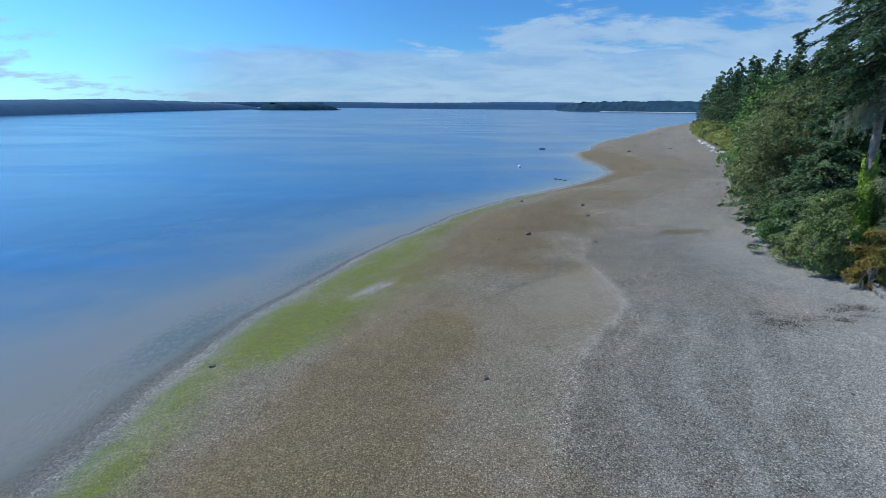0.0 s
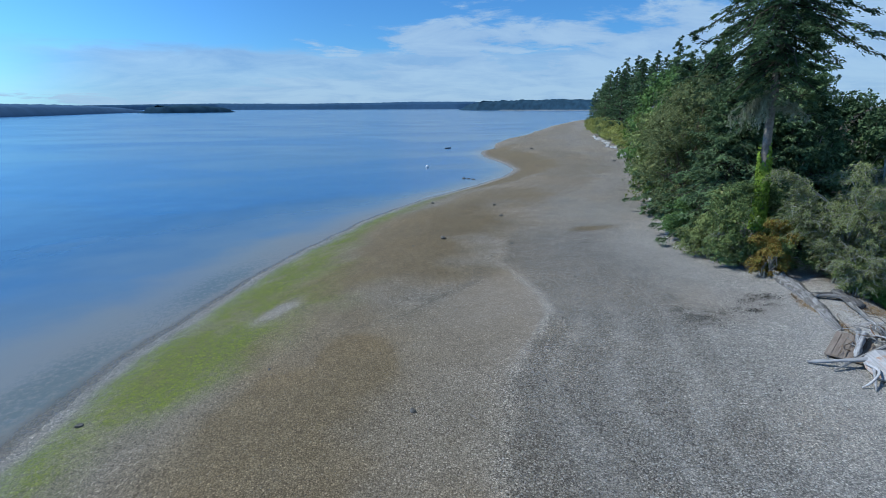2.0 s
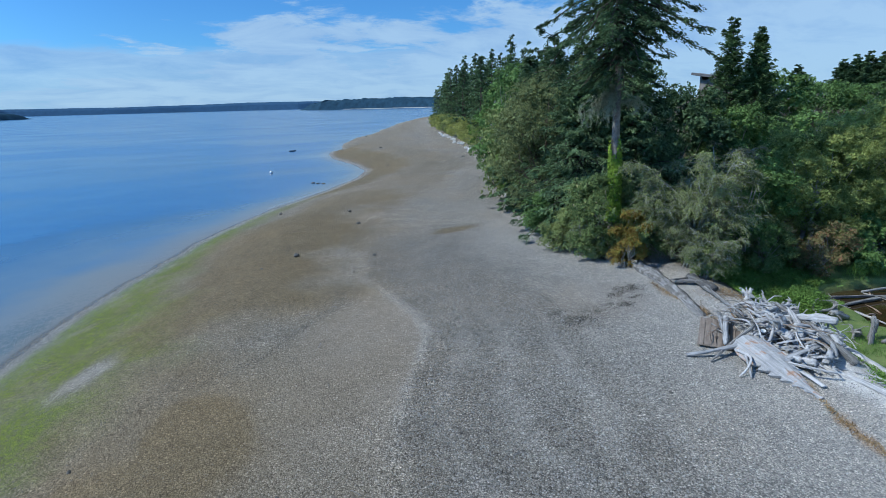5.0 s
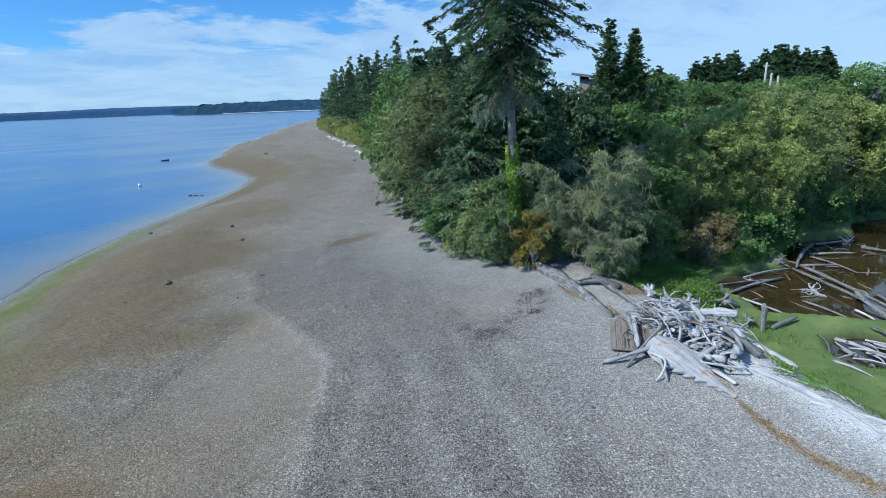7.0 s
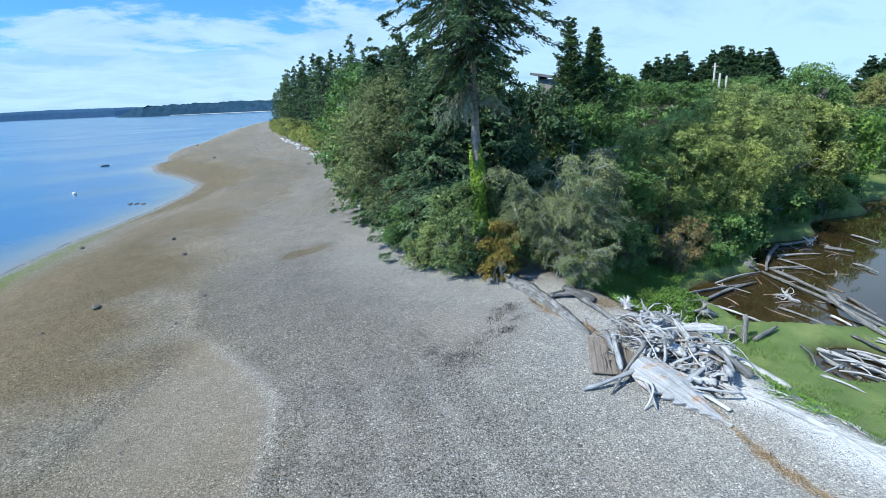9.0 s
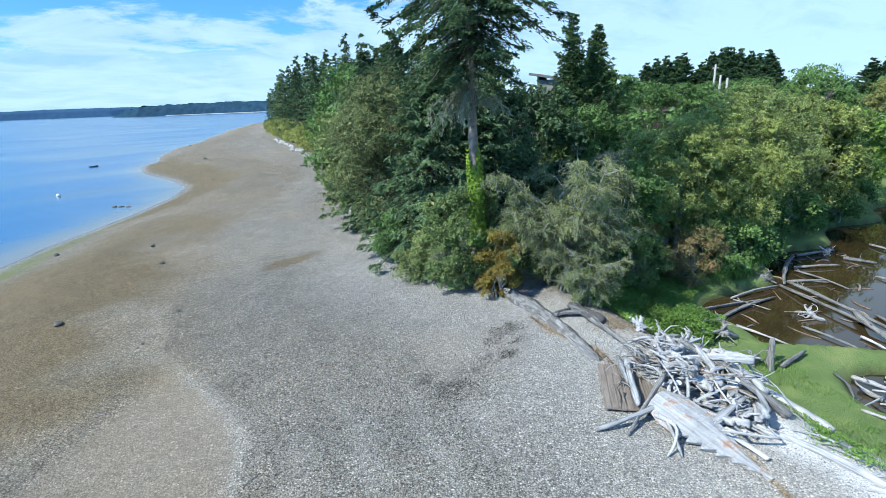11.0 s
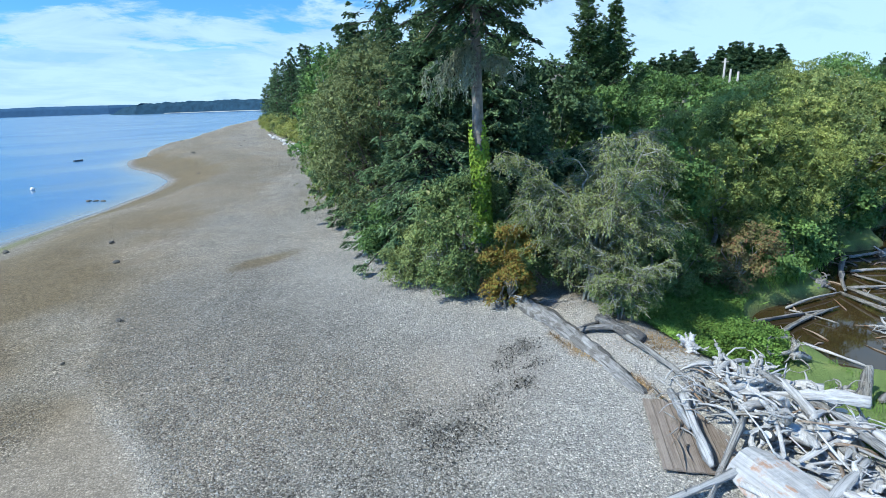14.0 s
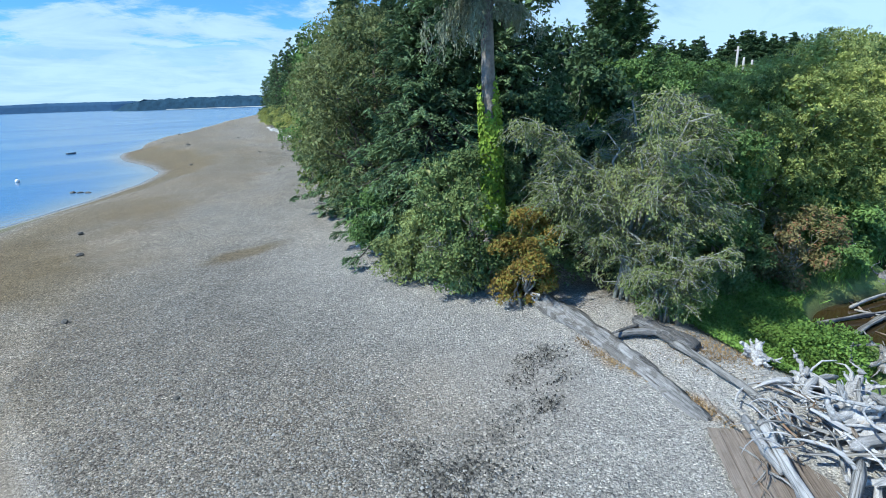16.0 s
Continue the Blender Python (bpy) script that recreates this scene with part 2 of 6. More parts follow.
    h = maths("ADD", maths("MULTIPLY", maths("SUBTRACT", 1.0, v1.outputs["Distance"]), maths("MULTIPLY", big_here, 1.0)), maths("ADD", maths("MULTIPLY", maths("SUBTRACT", 1.0, v2.outputs["Distance"]), 0.4), maths("MULTIPLY", fine, 0.4)))
    bump = n("Bump", ins={"Strength": 0.9, "Distance": 0.05, "Height": maths("MULTIPLY", h, soft)})
    t.links.new(bump.outputs[0], b.inputs["Normal"])
    return m


def sea_material():
    """Calm sea: pale milky shallows over sand, weed under the edge, patches of calm and breeze. The blue further out
    holds reflected sky in the base colour.
    """
    m, t, b, (n, maths, ramp, mix) = material("sea_water")
    pos = n("NewGeometry").outputs["Position"]
    # distance from the shore, stretched with y to fit the camera's view
    off = n("Attribute", attribute_name="offshore").outputs["Fac"]
    weed = n("Attribute", attribute_name="weed").outputs["Fac"]
    patch = n("TexNoise", ins={"Vector": n("Mapping", ins={0: pos, 2: (0, 0, 0.3), 3: (0.022, 0.05, 1)}).outputs[0], "Scale": 1.0, "Detail": 4.0, "Roughness": 0.5, "Distortion": 0.8}).outputs[0]
    soft = n("TexNoise", ins={"Vector": pos, "Scale": 0.25, "Detail": 4.0, "Roughness": 0.55}).outputs[0]
    wob = maths("MULTIPLY", off, n("MapRange", ins={0: soft, 1: 0.3, 2: 0.7, 3: 0.7, 4: 1.3}).outputs[0])
    # the bluer stops carry sky reflection as colour
    col = ramp(maths("DIVIDE", wob, 60.0, clamp=True), [(0.0, (0.17, 0.166, 0.14)), (0.05, (0.17, 0.17, 0.15)), (0.15, (0.155, 0.172, 0.165)), (0.35, (0.095, 0.145, 0.19)), (1.0, (0.04, 0.094, 0.17))])
    breeze = n("MapRange", interpolation_type="SMOOTHSTEP", ins={0: patch, 1: 0.44, 2: 0.56, 3: 0.0, 4: 0.6}).outputs[0]
    col = mix(maths("MULTIPLY", breeze, maths("DIVIDE", off, 40.0, clamp=True)), col, (0.03, 0.12, 0.27))
    clump = n("TexNoise", ins={"Vector": n("Mapping", ins={0: pos, 2: (0, 0, -0.5), 3: (5.0, 4.0, 1)}).outputs[0], "Scale": 1.0, "Detail": 8.0, "Roughness": 0.75}).outputs[0]
    w = maths("MULTIPLY", weed, n("MapRange", interpolation_type="SMOOTHSTEP", ins={0: maths("ADD", clump, maths("MULTIPLY", weed, 0.15)), 1: 0.48, 2: 0.7, 3: 0.0, 4: 0.5}).outputs[0])
    col = mix(w, col, (0.045, 0.085, 0.085))
    t.links.new(col, b.inputs["Base Color"])
    b.inputs["IOR"].default_value = 1.33
    b.inputs["Specular IOR Level"].default_value = 0.31
    t.links.new(n("MapRange", ins={0: patch, 1: 0.4, 2: 0.6, 3: 0.17, 4: 0.22}).outputs[0], b.inputs["Roughness"])
    edge = maths("ADD", off, maths("MULTIPLY", maths("SUBTRACT", clump, 0.5), 1.8))
    t.links.new(n("MapRange", interpolation_type="SMOOTHSTEP", ins={0: edge, 1: -0.1, 2: 1.3, 3: 0.25, 4: 1.0}).outputs[0], b.inputs["Alpha"])
    w1 = n("TexNoise", ins={"Vector": n("Mapping", ins={0: pos, 2: (0, 0, 0.6), 3: (3.2, 1.3, 1)}).outputs[0], "Scale": 1.0, "Detail": 3.0}).outputs[0]
    w2 = n("TexNoise", ins={"Vector": n("Mapping", ins={0: pos, 2: (0, 0, -0.3), 3: (0.35, 0.16, 1)}).outputs[0], "Scale": 1.0, "Detail": 3.0}).outputs[0]
    w3 = n("TexNoise", ins={"Vector": n("Mapping", ins={0: pos, 2: (0, 0, 0.45), 3: (10.0, 2.6, 1)}).outputs[0], "Scale": 1.0, "Detail": 2.0}).outputs[0]
    near = n("MapRange", interpolation_type="SMOOTHSTEP", ins={0: maths("ABSOLUTE", maths("SUBTRACT", off, 2.6)), 1: 0.6, 2: 3.2, 3: 1.0, 4: 0.0}).outputs[0]
    near = maths("MULTIPLY", near, n("MapRange", interpolation_type="SMOOTHSTEP", ins={0: soft, 1: 0.46, 2: 0.58, 3: 0.0, 4: 1.0}).outputs[0])
    calm = n("MapRange", ins={0: patch, 1: 0.42, 2: 0.58, 3: 0.5, 4: 1.0}).outputs[0]
    h = maths("MULTIPLY", maths("ADD", maths("MULTIPLY", w1, 0.02), maths("MULTIPLY", w2, 0.16)), calm)
    h = maths("ADD", h, maths("MULTIPLY", maths("MULTIPLY", w3, near), 0.06))
    bump = n("Bump", ins={"Strength": 0.35, "Distance": 1.0, "Height": h})
    t.links.new(bump.outputs[0], b.inputs["Normal"])
    return m


def plain_material(name, col, rough=0.8, vary=0.25, scale=6.0, metal=0.0, bump=0.3):
    m, t, b, (n, maths, ramp, mix) = material(name)
    co = n("TexCoord").outputs["Object"]
    a = n("TexNoise", ins={"Vector": co, "Scale": scale, "Detail": 6.0, "Roughness": 0.65}).outputs[0]
    f = n("MapRange", ins={0: a, 1: 0.3, 2: 0.7, 3: 1 - vary, 4: 1 + vary}).outputs[0]
    col = mix(1.0, col, n("CombineColor", ins={0: f, 1: f, 2: f}).outputs[0], "MULTIPLY")
    t.links.new(col, b.inputs["Base Color"])
    b.inputs["Roughness"].default_value, b.inputs["Metallic"].default_value = rough, metal
    if rough == 1.0:
        b.inputs["Specular IOR Level"].default_value = 0.0
    bp = n("Bump", ins={"Strength": bump, "Distance": 0.03, "Height": a})
    t.links.new(bp.outputs[0], b.inputs["Normal"])
    return m


GRAVEL = ground_material()
SEA = sea_material()
POND = plain_material("pond_water", (0.035, 0.024, 0.01), 0.04, 0.4, 0.5, 0.0, 0.02)
DRIFT = wood_material("bleached_driftwood", (0.27, 0.268, 0.266), (0.74, 0.732, 0.726), stain=(0.3, 0.25, 0.2), stains=0.07, cracks=0.22)
DRIFT_WARM = wood_material("brown_driftwood", (0.16, 0.12, 0.09), (0.42, 0.36, 0.3), stains=0.16)
DRIFT_MID = wood_material("weathered_log", (0.14, 0.137, 0.13), (0.54, 0.53, 0.51), stain=(0.13, 0.11, 0.09), stains=0.12)
DRIFT_GREY = wood_material("grey_driftwood", (0.1, 0.1, 0.1), (0.36, 0.35, 0.34))
BARK = plain_material("bark", (0.13, 0.1, 0.075), 0.95, 0.5, 9.0, 0.0, 1.0)
BOUGH = plain_material("bough_bark", (0.05, 0.042, 0.034), 0.95, 0.4, 9.0, 0.0, 0.5)
BARK_GREY = plain_material("grey_bark", (0.3, 0.28, 0.25), 0.95, 0.4, 9.0, 0.0, 0.8)
NEEDLE = leaf_material("fir_needles", (0.030, 0.062, 0.033), (0.114, 0.175, 0.072), rough=0.6, through_light=0.28)
NEEDLE_BLUE = leaf_material("hemlock_needles", (0.052, 0.092, 0.046), (0.195, 0.275, 0.122), rough=0.6, through_light=0.32)
LEAF_ALDER = leaf_material("alder_leaves", (0.1, 0.138, 0.04), (0.35, 0.385, 0.105), (0.48, 0.48, 0.16), 0.05, through_light=0.5)
LEAF_DARK = leaf_material("dark_leaves", (0.048, 0.097, 0.031), (0.176, 0.275, 0.076), through_light=0.4)
LEAF_GREEN = leaf_material("green_leaves", (0.057, 0.116, 0.027), (0.211, 0.312, 0.062), through_light=0.45)
LEAF_YELLOW = leaf_material("yellow_leaves", (0.149, 0.172, 0.029), (0.368, 0.368, 0.069), through_light=0.45)
LEAF_RUST = leaf_material("rust_leaves", (0.13, 0.085, 0.022), (0.33, 0.22, 0.05), (0.22, 0.23, 0.05), 0.25, through_light=0.4)
LEAF_PALE = leaf_material("pale_leaves", (0.11, 0.14, 0.05), (0.245, 0.27, 0.1), through_light=0.4)
LEAF_OLIVE = leaf_material("olive_leaves", (0.093, 0.128, 0.042), (0.286, 0.324, 0.111), through_light=0.4)
IVY = leaf_material("ivy_leaves", (0.110, 0.187, 0.022), (0.308, 0.418, 0.055), through_light=0.4)
GRASS = leaf_material("grass_blades", (0.085, 0.155, 0.032), (0.175, 0.28, 0.058), through_light=0.4)
# distance haze is put into the blue of these three base colours
FAR_WOODS_HAZE = plain_material("far_woods_haze_blue", (0.04, 0.085, 0.15), 1.0, 0.15, 0.05, 0.0, 0.0)
FAR_POINT_HAZE = plain_material("point_woods_haze_blue", (0.025, 0.055, 0.085), 1.0, 0.3, 0.08, 0.0, 0.0)
FAR_HAZY = plain_material("haze_blue_woods", (0.065, 0.12, 0.2), 1.0, 0.15, 0.05, 0.0, 0.0)
FAR_SHORE = plain_material("far_beach", (0.4, 0.4, 0.38), 1.0, 0.2, 0.02, 0.0, 0.0)
ROCK = plain_material("rock", (0.09, 0.085, 0.075), 0.85, 0.5, 8.0, 0.0, 0.8)
ROCK_PALE = plain_material("pale_rock", (0.45, 0.44, 0.42), 0.9, 0.3, 5.0, 0.0, 0.6)


# ---- building helpers ----
def fast_mesh(name, verts, quads=None, tris=None, smooth=False):
    """A mesh from whole arrays of corners, four- and three-cornered faces."""
    me = bpy.data.meshes.new(name)
    verts = np.asarray(verts, np.float32)
    quads = np.zeros((0, 4), np.int32) if quads is None else np.asarray(quads, np.int32).reshape(-1, 4)
    tris = np.zeros((0, 3), np.int32) if tris is None else np.asarray(tris, np.int32).reshape(-1, 3)
    me.vertices.add(len(verts))
    me.vertices.foreach_set("co", verts.ravel())
    me.loops.add(quads.size + tris.size)
    me.loops.foreach_set("vertex_index", np.concatenate([quads.ravel(), tris.ravel()]))
    me.polygons.add(len(quads) + len(tris))
    starts = np.concatenate([np.arange(len(quads)) * 4, quads.size + np.arange(len(tris)) * 3]).astype(np.int32)
    me.polygons.foreach_set("loop_start", starts)
    me.polygons.foreach_set("use_smooth", np.full(len(starts), smooth))
    me.update(calc_edges=True)
    me.validate()
    return me


def put(name, me, mat, parent=None, label=""):
    me.materials.append(mat)
    ob = new(name, me)
    if parent:
        ob.parent = parent
    if label:
        tagged(ob, label)
    return ob


def smooth(a, b, x):
    t = np.clip((np.asarray(x, float) - a) / (b - a), 0, 1)
    return t * t * (3 - 2 * t)


def hash2(i, j, seed):
    v = np.sin(i * 127.1 + j * 311.7 + seed * 74.7) * 43758.5453
    return v - np.floor(v)


def vnoise(x, y, seed=0):
    """Value noise in plan, 0 to 1."""
    x, y = np.asarray(x, float), np.asarray(y, float)
    i, j = np.floor(x), np.floor(y)
    u, v = x - i, y - j
    u, v = u * u * (3 - 2 * u), v * v * (3 - 2 * v)
    a, b, c, d = hash2(i, j, seed), hash2(i + 1, j, seed), hash2(i, j + 1, seed), hash2(i + 1, j + 1, seed)
    return (a * (1 - u) + b * u) * (1 - v) + (c * (1 - u) + d * u) * v


def fbm(x, y, seed=0, octaves=4):
    s, a, tot = 0, 1.0, 0
    for k in range(octaves):
        s, tot = s + a * vnoise(np.asarray(x) * 2 ** k, np.asarray(y) * 2 ** k, seed + k), tot + a
        a *= 0.5
    return s / tot


# ---- the lie of the land ----
SHORE_Y = [-4500, -100, -10, 8, 13, 16, 20, 25, 33, 40, 47, 54, 61, 67, 76, 86, 95, 113, 125, 148, 200, 275, 300, 345, 420, 620, 4500]
SHORE_X = [-30, -12, -7.4, -7.0, -6.6, -6.3, -5.4, -3.5, 0.1, 3.9, 9.0, 15.8, 21.6, 25.0, 26.2, 26.5, 28.8, 37.2, 42.5, 58.5, 87, 133, 152, 210, 420, 1300, 4500]
_sy = np.concatenate([np.linspace(-150, -12, 30), np.linspace(-10, 100, 330), np.linspace(102, 700, 160)])
_k = np.ones(9) / 9
_sx = np.interp(_sy, SHORE_Y, SHORE_X)
_sx = np.convolve(np.pad(_sx, 4, mode="edge"), _k, "valid")
_sx = _sx + 0.5 * (fbm(_sy * 0.35, _sy * 0, 5) - 0.5)


def shore_x(y):
    return np.interp(y, _sy, _sx)


def shore_distance(x, y):
    """Distance inland from the water's edge, negative over the sea."""
    x, y = np.asarray(x, float).ravel(), np.asarray(y, float).ravel()
    best = np.full(x.shape, 1e9)
    for k in range(0, len(x), 4000):
        dx, dy = x[k:k + 4000, None] - _sx[None], y[k:k + 4000, None] - _sy[None]
        best[k:k + 4000] = np.sqrt((dx * dx + dy * dy).min(1))
    best = np.where((np.abs(y) > 690), np.maximum(best, 100), best)
    return np.where(x > np.interp(y, np.r_[-4500, _sy, 4500], np.r_[-30, _sx, 4500]), best, -best)


RIDGE_Y = [-30, 0, 4, 7.5, 9, 11, 13, 15, 19, 22, 25, 28, 36.5, 61, 80, 118, 149, 260, 400]
RIDGE_X = [8.5, 10.8, 12.3, 13.5, 14.2, 15.2, 16.2, 16.9, 18.0, 18.2, 18.6, 20.5, 25.5, 40, 48, 64, 80, 150, 420]


def ridge_x(y):
    """The line where the beach ends: driftwood ridge and foot of the woods."""
    return np.interp(y, RIDGE_Y, RIDGE_X)


def pond_mask(x, y):
    """Above zero inside the pond behind the ridge, and in the little pool beside it."""
    main = np.minimum(np.minimum(13.3 - 0.16 * np.maximum(x - 30, 0) - y + 0.6 * np.sin(x * 0.9), (x - 20.3 - 0.9 * np.sin(y * 1.1)) * 0.9), 60 - x)
    main = np.minimum(main, (x - 22.3) * 1.2 + (y - 8.6) * 0.75 + 0.4)
    pool = 1.0 - np.hypot((x - 19.5) / 1.3, (y - 8.5) / 0.95)
    return np.maximum(main, pool)


def rim_x(y):
    """The pale rim between the fine tan beach and the coarse grey gravel."""
    return np.interp(y, [0, 8, 10.1, 11.4, 13.6, 15.0, 16.2, 17.3, 18.8, 21.0, 23.2, 26, 30], [2.6, 3.3, 3.9, 4.4, 5.3, 6.2, 7.1, 7.9, 8.3, 8.3, 8.2, 9.3, 11.0])


def land(x, y, masks=False):
    x, y = np.asarray(x, float), np.asarray(y, float)
    shape = x.shape
    x, y = x.ravel(), y.ravel()
    d = shore_distance(x, y)
    n1, n2 = fbm(x * 0.22, y * 0.22, 11), fbm(x * 0.9, y * 0.9, 23)
    z = np.where(d < 0, np.maximum(d * 0.09, -3.0), 1.28 * smooth(0, 7.5, d) * 0.85 + 0.19 * smooth(0, 2, d) + 0.3 * smooth(8, 26, d))
    z = z + smooth(0.5, 5, d) * (0.16 * (n1 - 0.5) + 0.05 * (n2 - 0.5))
    s = x - ridge_x(y)
    z = z + 0.22 * np.exp(-((s - 0.6) / 1.2) ** 2) * (d > 0)
    woods_y = 14.2 - 0.16 * np.maximum(x - 30, 0)
    inland = smooth(0.5, 2.8, s)
    wood = smooth(-0.5, 2.5, y - woods_y)
    marsh = inland * (1 - wood)
    z = z * (1 - marsh) + (1.06 + 0.1 * (n2 - 0.5)) * marsh
    pond = pond_mask(x, y)
    z = z - 0.7 * smooth(-0.25, 0.7, pond) * marsh
    deep = np.minimum(np.where(y > 30, s, np.maximum(y - woods_y, 0)), np.maximum(s, 0)) * wood
    z = z + np.minimum(4.2, 0.16 * np.maximum(deep - 3.5, 0)) * inland * (d > 0)
    if not masks:
        return z.reshape(shape)
    nz = fbm(x * 0.5, y * 0.5, 31)
    out = {}
    width = 2.7 + 3.3 * smooth(14, 17.5, y) * (1 - smooth(22, 33, y))
    out["algae"] = smooth(0.25, 0.8, d + 0.5 * (n2 - 0.5)) * (1 - smooth(0.4, 1.25, d / width + 0.7 * (nz - 0.5))) * (1 - smooth(38, 56, y)) * (0.6 + 0.3 * smooth(0.3, 0.55, fbm(x * 0.8, y * 0.8, 44)) + 0.4 * smooth(0.35, 0.62, fbm(x * 2.1, y * 2.1, 48)))
    bald = 1 - smooth(0.2, 1.25, np.hypot((x + 0.7 - 0.42 * (y - 21.0)) / 0.8, (y - 21.0) / 1.6) + 1.1 * (n2 - 0.5))
    lush = 1 - smooth(0.5, 1.15, np.hypot((x + 2.1 - 0.3 * (y - 18.5)) / 1.5, (y - 18.5) / 2.6) + 0.5 * (n2 - 0.5))
    pale = bald * smooth(0.3, 0.9, d)
    out["algae"] = np.clip(np.maximum(0.9 * out["algae"], lush * smooth(0.3, 0.9, d)) * (1 - 0.95 * bald), 0, 1)
    band = 0.65 * smooth(0.8, 2.2, d) + 0.35 * smooth(3.0, 5.5, d + 2 * (nz - 0.5))
    out["ochre"] = np.clip(band * (1 - smooth(7.0, 14.5, d + 4 * (nz - 0.5))) * (0.75 + 0.5 * smooth(0.3, 0.65, fbm(x * 0.22, y * 0.22, 52))), 0, 1)
    out["ochre"] = np.maximum(out["ochre"], 0.55 * smooth(1.5, 4.0, d) * (1 - smooth(9.0, 15.0, d + 4 * (nz - 0.5))) * (1 - smooth(30, 42, y)))
    out["ochre"] = np.maximum(out["ochre"], 0.85 * (1 - smooth(0.4, 1.0, np.hypot((x - 15.2 - 0.5 * (y - 28)) / 2.0, (y - 28.3) / 0.9) + 0.6 * (nz - 0.5))))
    for bx, by, rx, ry, k in ((1.6, 15.6, 1.7, 3.2, 1.0), (4.4, 26.3, 2.6, 3.6, 0.8), (0.0, 10.8, 2.8, 2.6, 0.95), (1.6, 20.5, 1.3, 2.2, 0.8)):
        out["ochre"] = np.maximum(out["ochre"], k * (1 - smooth(0.45, 1.15, np.hypot((x - bx) / rx, (y - by) / ry) + 0.7 * (nz - 0.5))))
    out["ochre"] = out["ochre"] * (1 - 0.4 * (1 - smooth(0.3, 1.3, np.hypot((x - 3.4) / 2.4, (y - 20.6) / 1.9) + 0.6 * (nz - 0.5))))
    out["ochre"] = out["ochre"] * (1 - 0.8 * pale)
    out["ochre"] = out["ochre"] * (1 - 0.55 * smooth(34, 52, y)) + 0.12 * smooth(40, 60, y) * smooth(1, 4, d)
    out["ochre"] = np.maximum(out["ochre"], 0.95 * smooth(46, 52, y) * (1 - smooth(98, 112, y)) * smooth(0.3, 1.0, d) * (1 - smooth(4, 8, d + 3 * (nz - 0.5))))
    bands = fbm(d * 0.55 + 2.0 * nz, y * 0.05, 57)
    out["ochre"] = np.maximum(out["ochre"], 0.45 * smooth(0.5, 0.62, bands) * smooth(30, 44, y) * (1 - smooth(130, 170, y)) * smooth(0.5, 2.0, d) * (1 - 0.5 * smooth(10, 18, d)))
    edge = rim_x(y) - x
    arc = x - np.interp(y, [16, 17.6, 18.2, 18.7, 19.7, 21.0, 22.6, 23.4], [-1.0, 1.6, 3.4, 4.3, 5.3, 6.9, 7.7, 8.3])
    out["sand"] = smooth(-0.1, 0.15, edge + 0.4 * (n2 - 0.5)) * smooth(-0.25, 0.55, arc + 0.6 * (nz - 0.5)) * smooth(10.0, 17.0, y + 3.0 * (nz - 0.5)) * (1 - smooth(22.2, 23.2, y)) * (1 - 0.55 * smooth(2.2, 4.2, edge))
    out["sand"] = np.maximum(out["sand"], 0.5 * smooth(-0.1, 0.3, edge) * (1 - smooth(2.0, 5.0, edge)) * (1 - smooth(12, 18, y)) * (0.6 + 0.8 * (nz - 0.3)))
    bar = np.hypot((x - 12.6 - 0.9 * (y - 32.9)) / 0.5, (y - 32.9) / 1.3)
    out["sand"] = np.maximum(out["sand"], 0.35 * smooth(0.52, 0.6, fbm(d * 0.4 + 9, y * 0.06 + nz, 59)) * smooth(28, 42, y) * smooth(5.0, 9.0, d))
    out["sand"] = np.maximum(out["sand"], 1 - smooth(0.5, 1.1, bar + 0.4 * (nz - 0.5)))
    tinge = np.hypot((x - 13.9) / 2.2, (y - 16.6) / 1.7) + 0.9 * (nz - 0.5)
    out["sand"] = np.maximum(out["sand"], 0.5 * (1 - smooth(0.3, 1.2, tinge)))
    streak = np.sin(-4.4 * edge + 0.9 + 9.0 * (fbm(x * 0.3, y * 0.22, 91) - 0.5) + 0.25 * (y - 12))
    rim = np.exp(-((edge + 0.12) / 0.2) ** 2) * smooth(13, 16, y) * (1 - smooth(22.5, 24, y))
    swirl = smooth(0.1, 0.9, streak + 1.3 * (fbm(x * 1.4, y * 1.4, 94) - 0.5)) * smooth(0.7, 1.4, -edge) * (1 - smooth(4.5, 8.0, -edge)) * (1 - smooth(14, 20, y)) * (0.35 + 0.9 * fbm(x * 0.6, y * 0.6, 93))
    out["shell"] = np.clip(0.42 * rim + 0.22 * swirl + 0.15 * pale, 0, 1)
    dark = smooth(0.15, 0.5, -edge + 0.5 * (n2 - 0.5)) * (1 - 0.75 * smooth(4.0, 7.5, -edge + 3 * (nz - 0.5))) * (1 - smooth(24, 34, y)) * (0.55 + 0.6 * smooth(0.35, 0.6, nz))
    dark = np.maximum(dark * (1 - 0.4 * swirl), 0.7 * np.exp(-((arc + 0.3) / 0.3) ** 2) * smooth(1.0, 3.0, x) * (1 - smooth(22.5, 23.5, y)) * (y > 16))
    out["coarse"] = np.clip(np.maximum(dark, 0.5 * smooth(0.45, 0.6, fbm(x * 0.35, y * 0.35, 95)) * smooth(-9, -5, s) * (1 - smooth(-2.2, -1.0, s)) * smooth(15, 19, y) * (1 - smooth(24, 30, y))), 0, 1)
    out["duff"] = smooth(-0.75, 0.2, s + 1.2 * (n2 - 0.5)) * (1 - smooth(1.6, 2.4, s)) * smooth(13.2, 14.6, y) * (1 - smooth(27, 30, y)) * (0.4 + 0.6 * smooth(0.4, 0.6, fbm(x * 1.7, y * 1.7, 97)))
    weed = 0
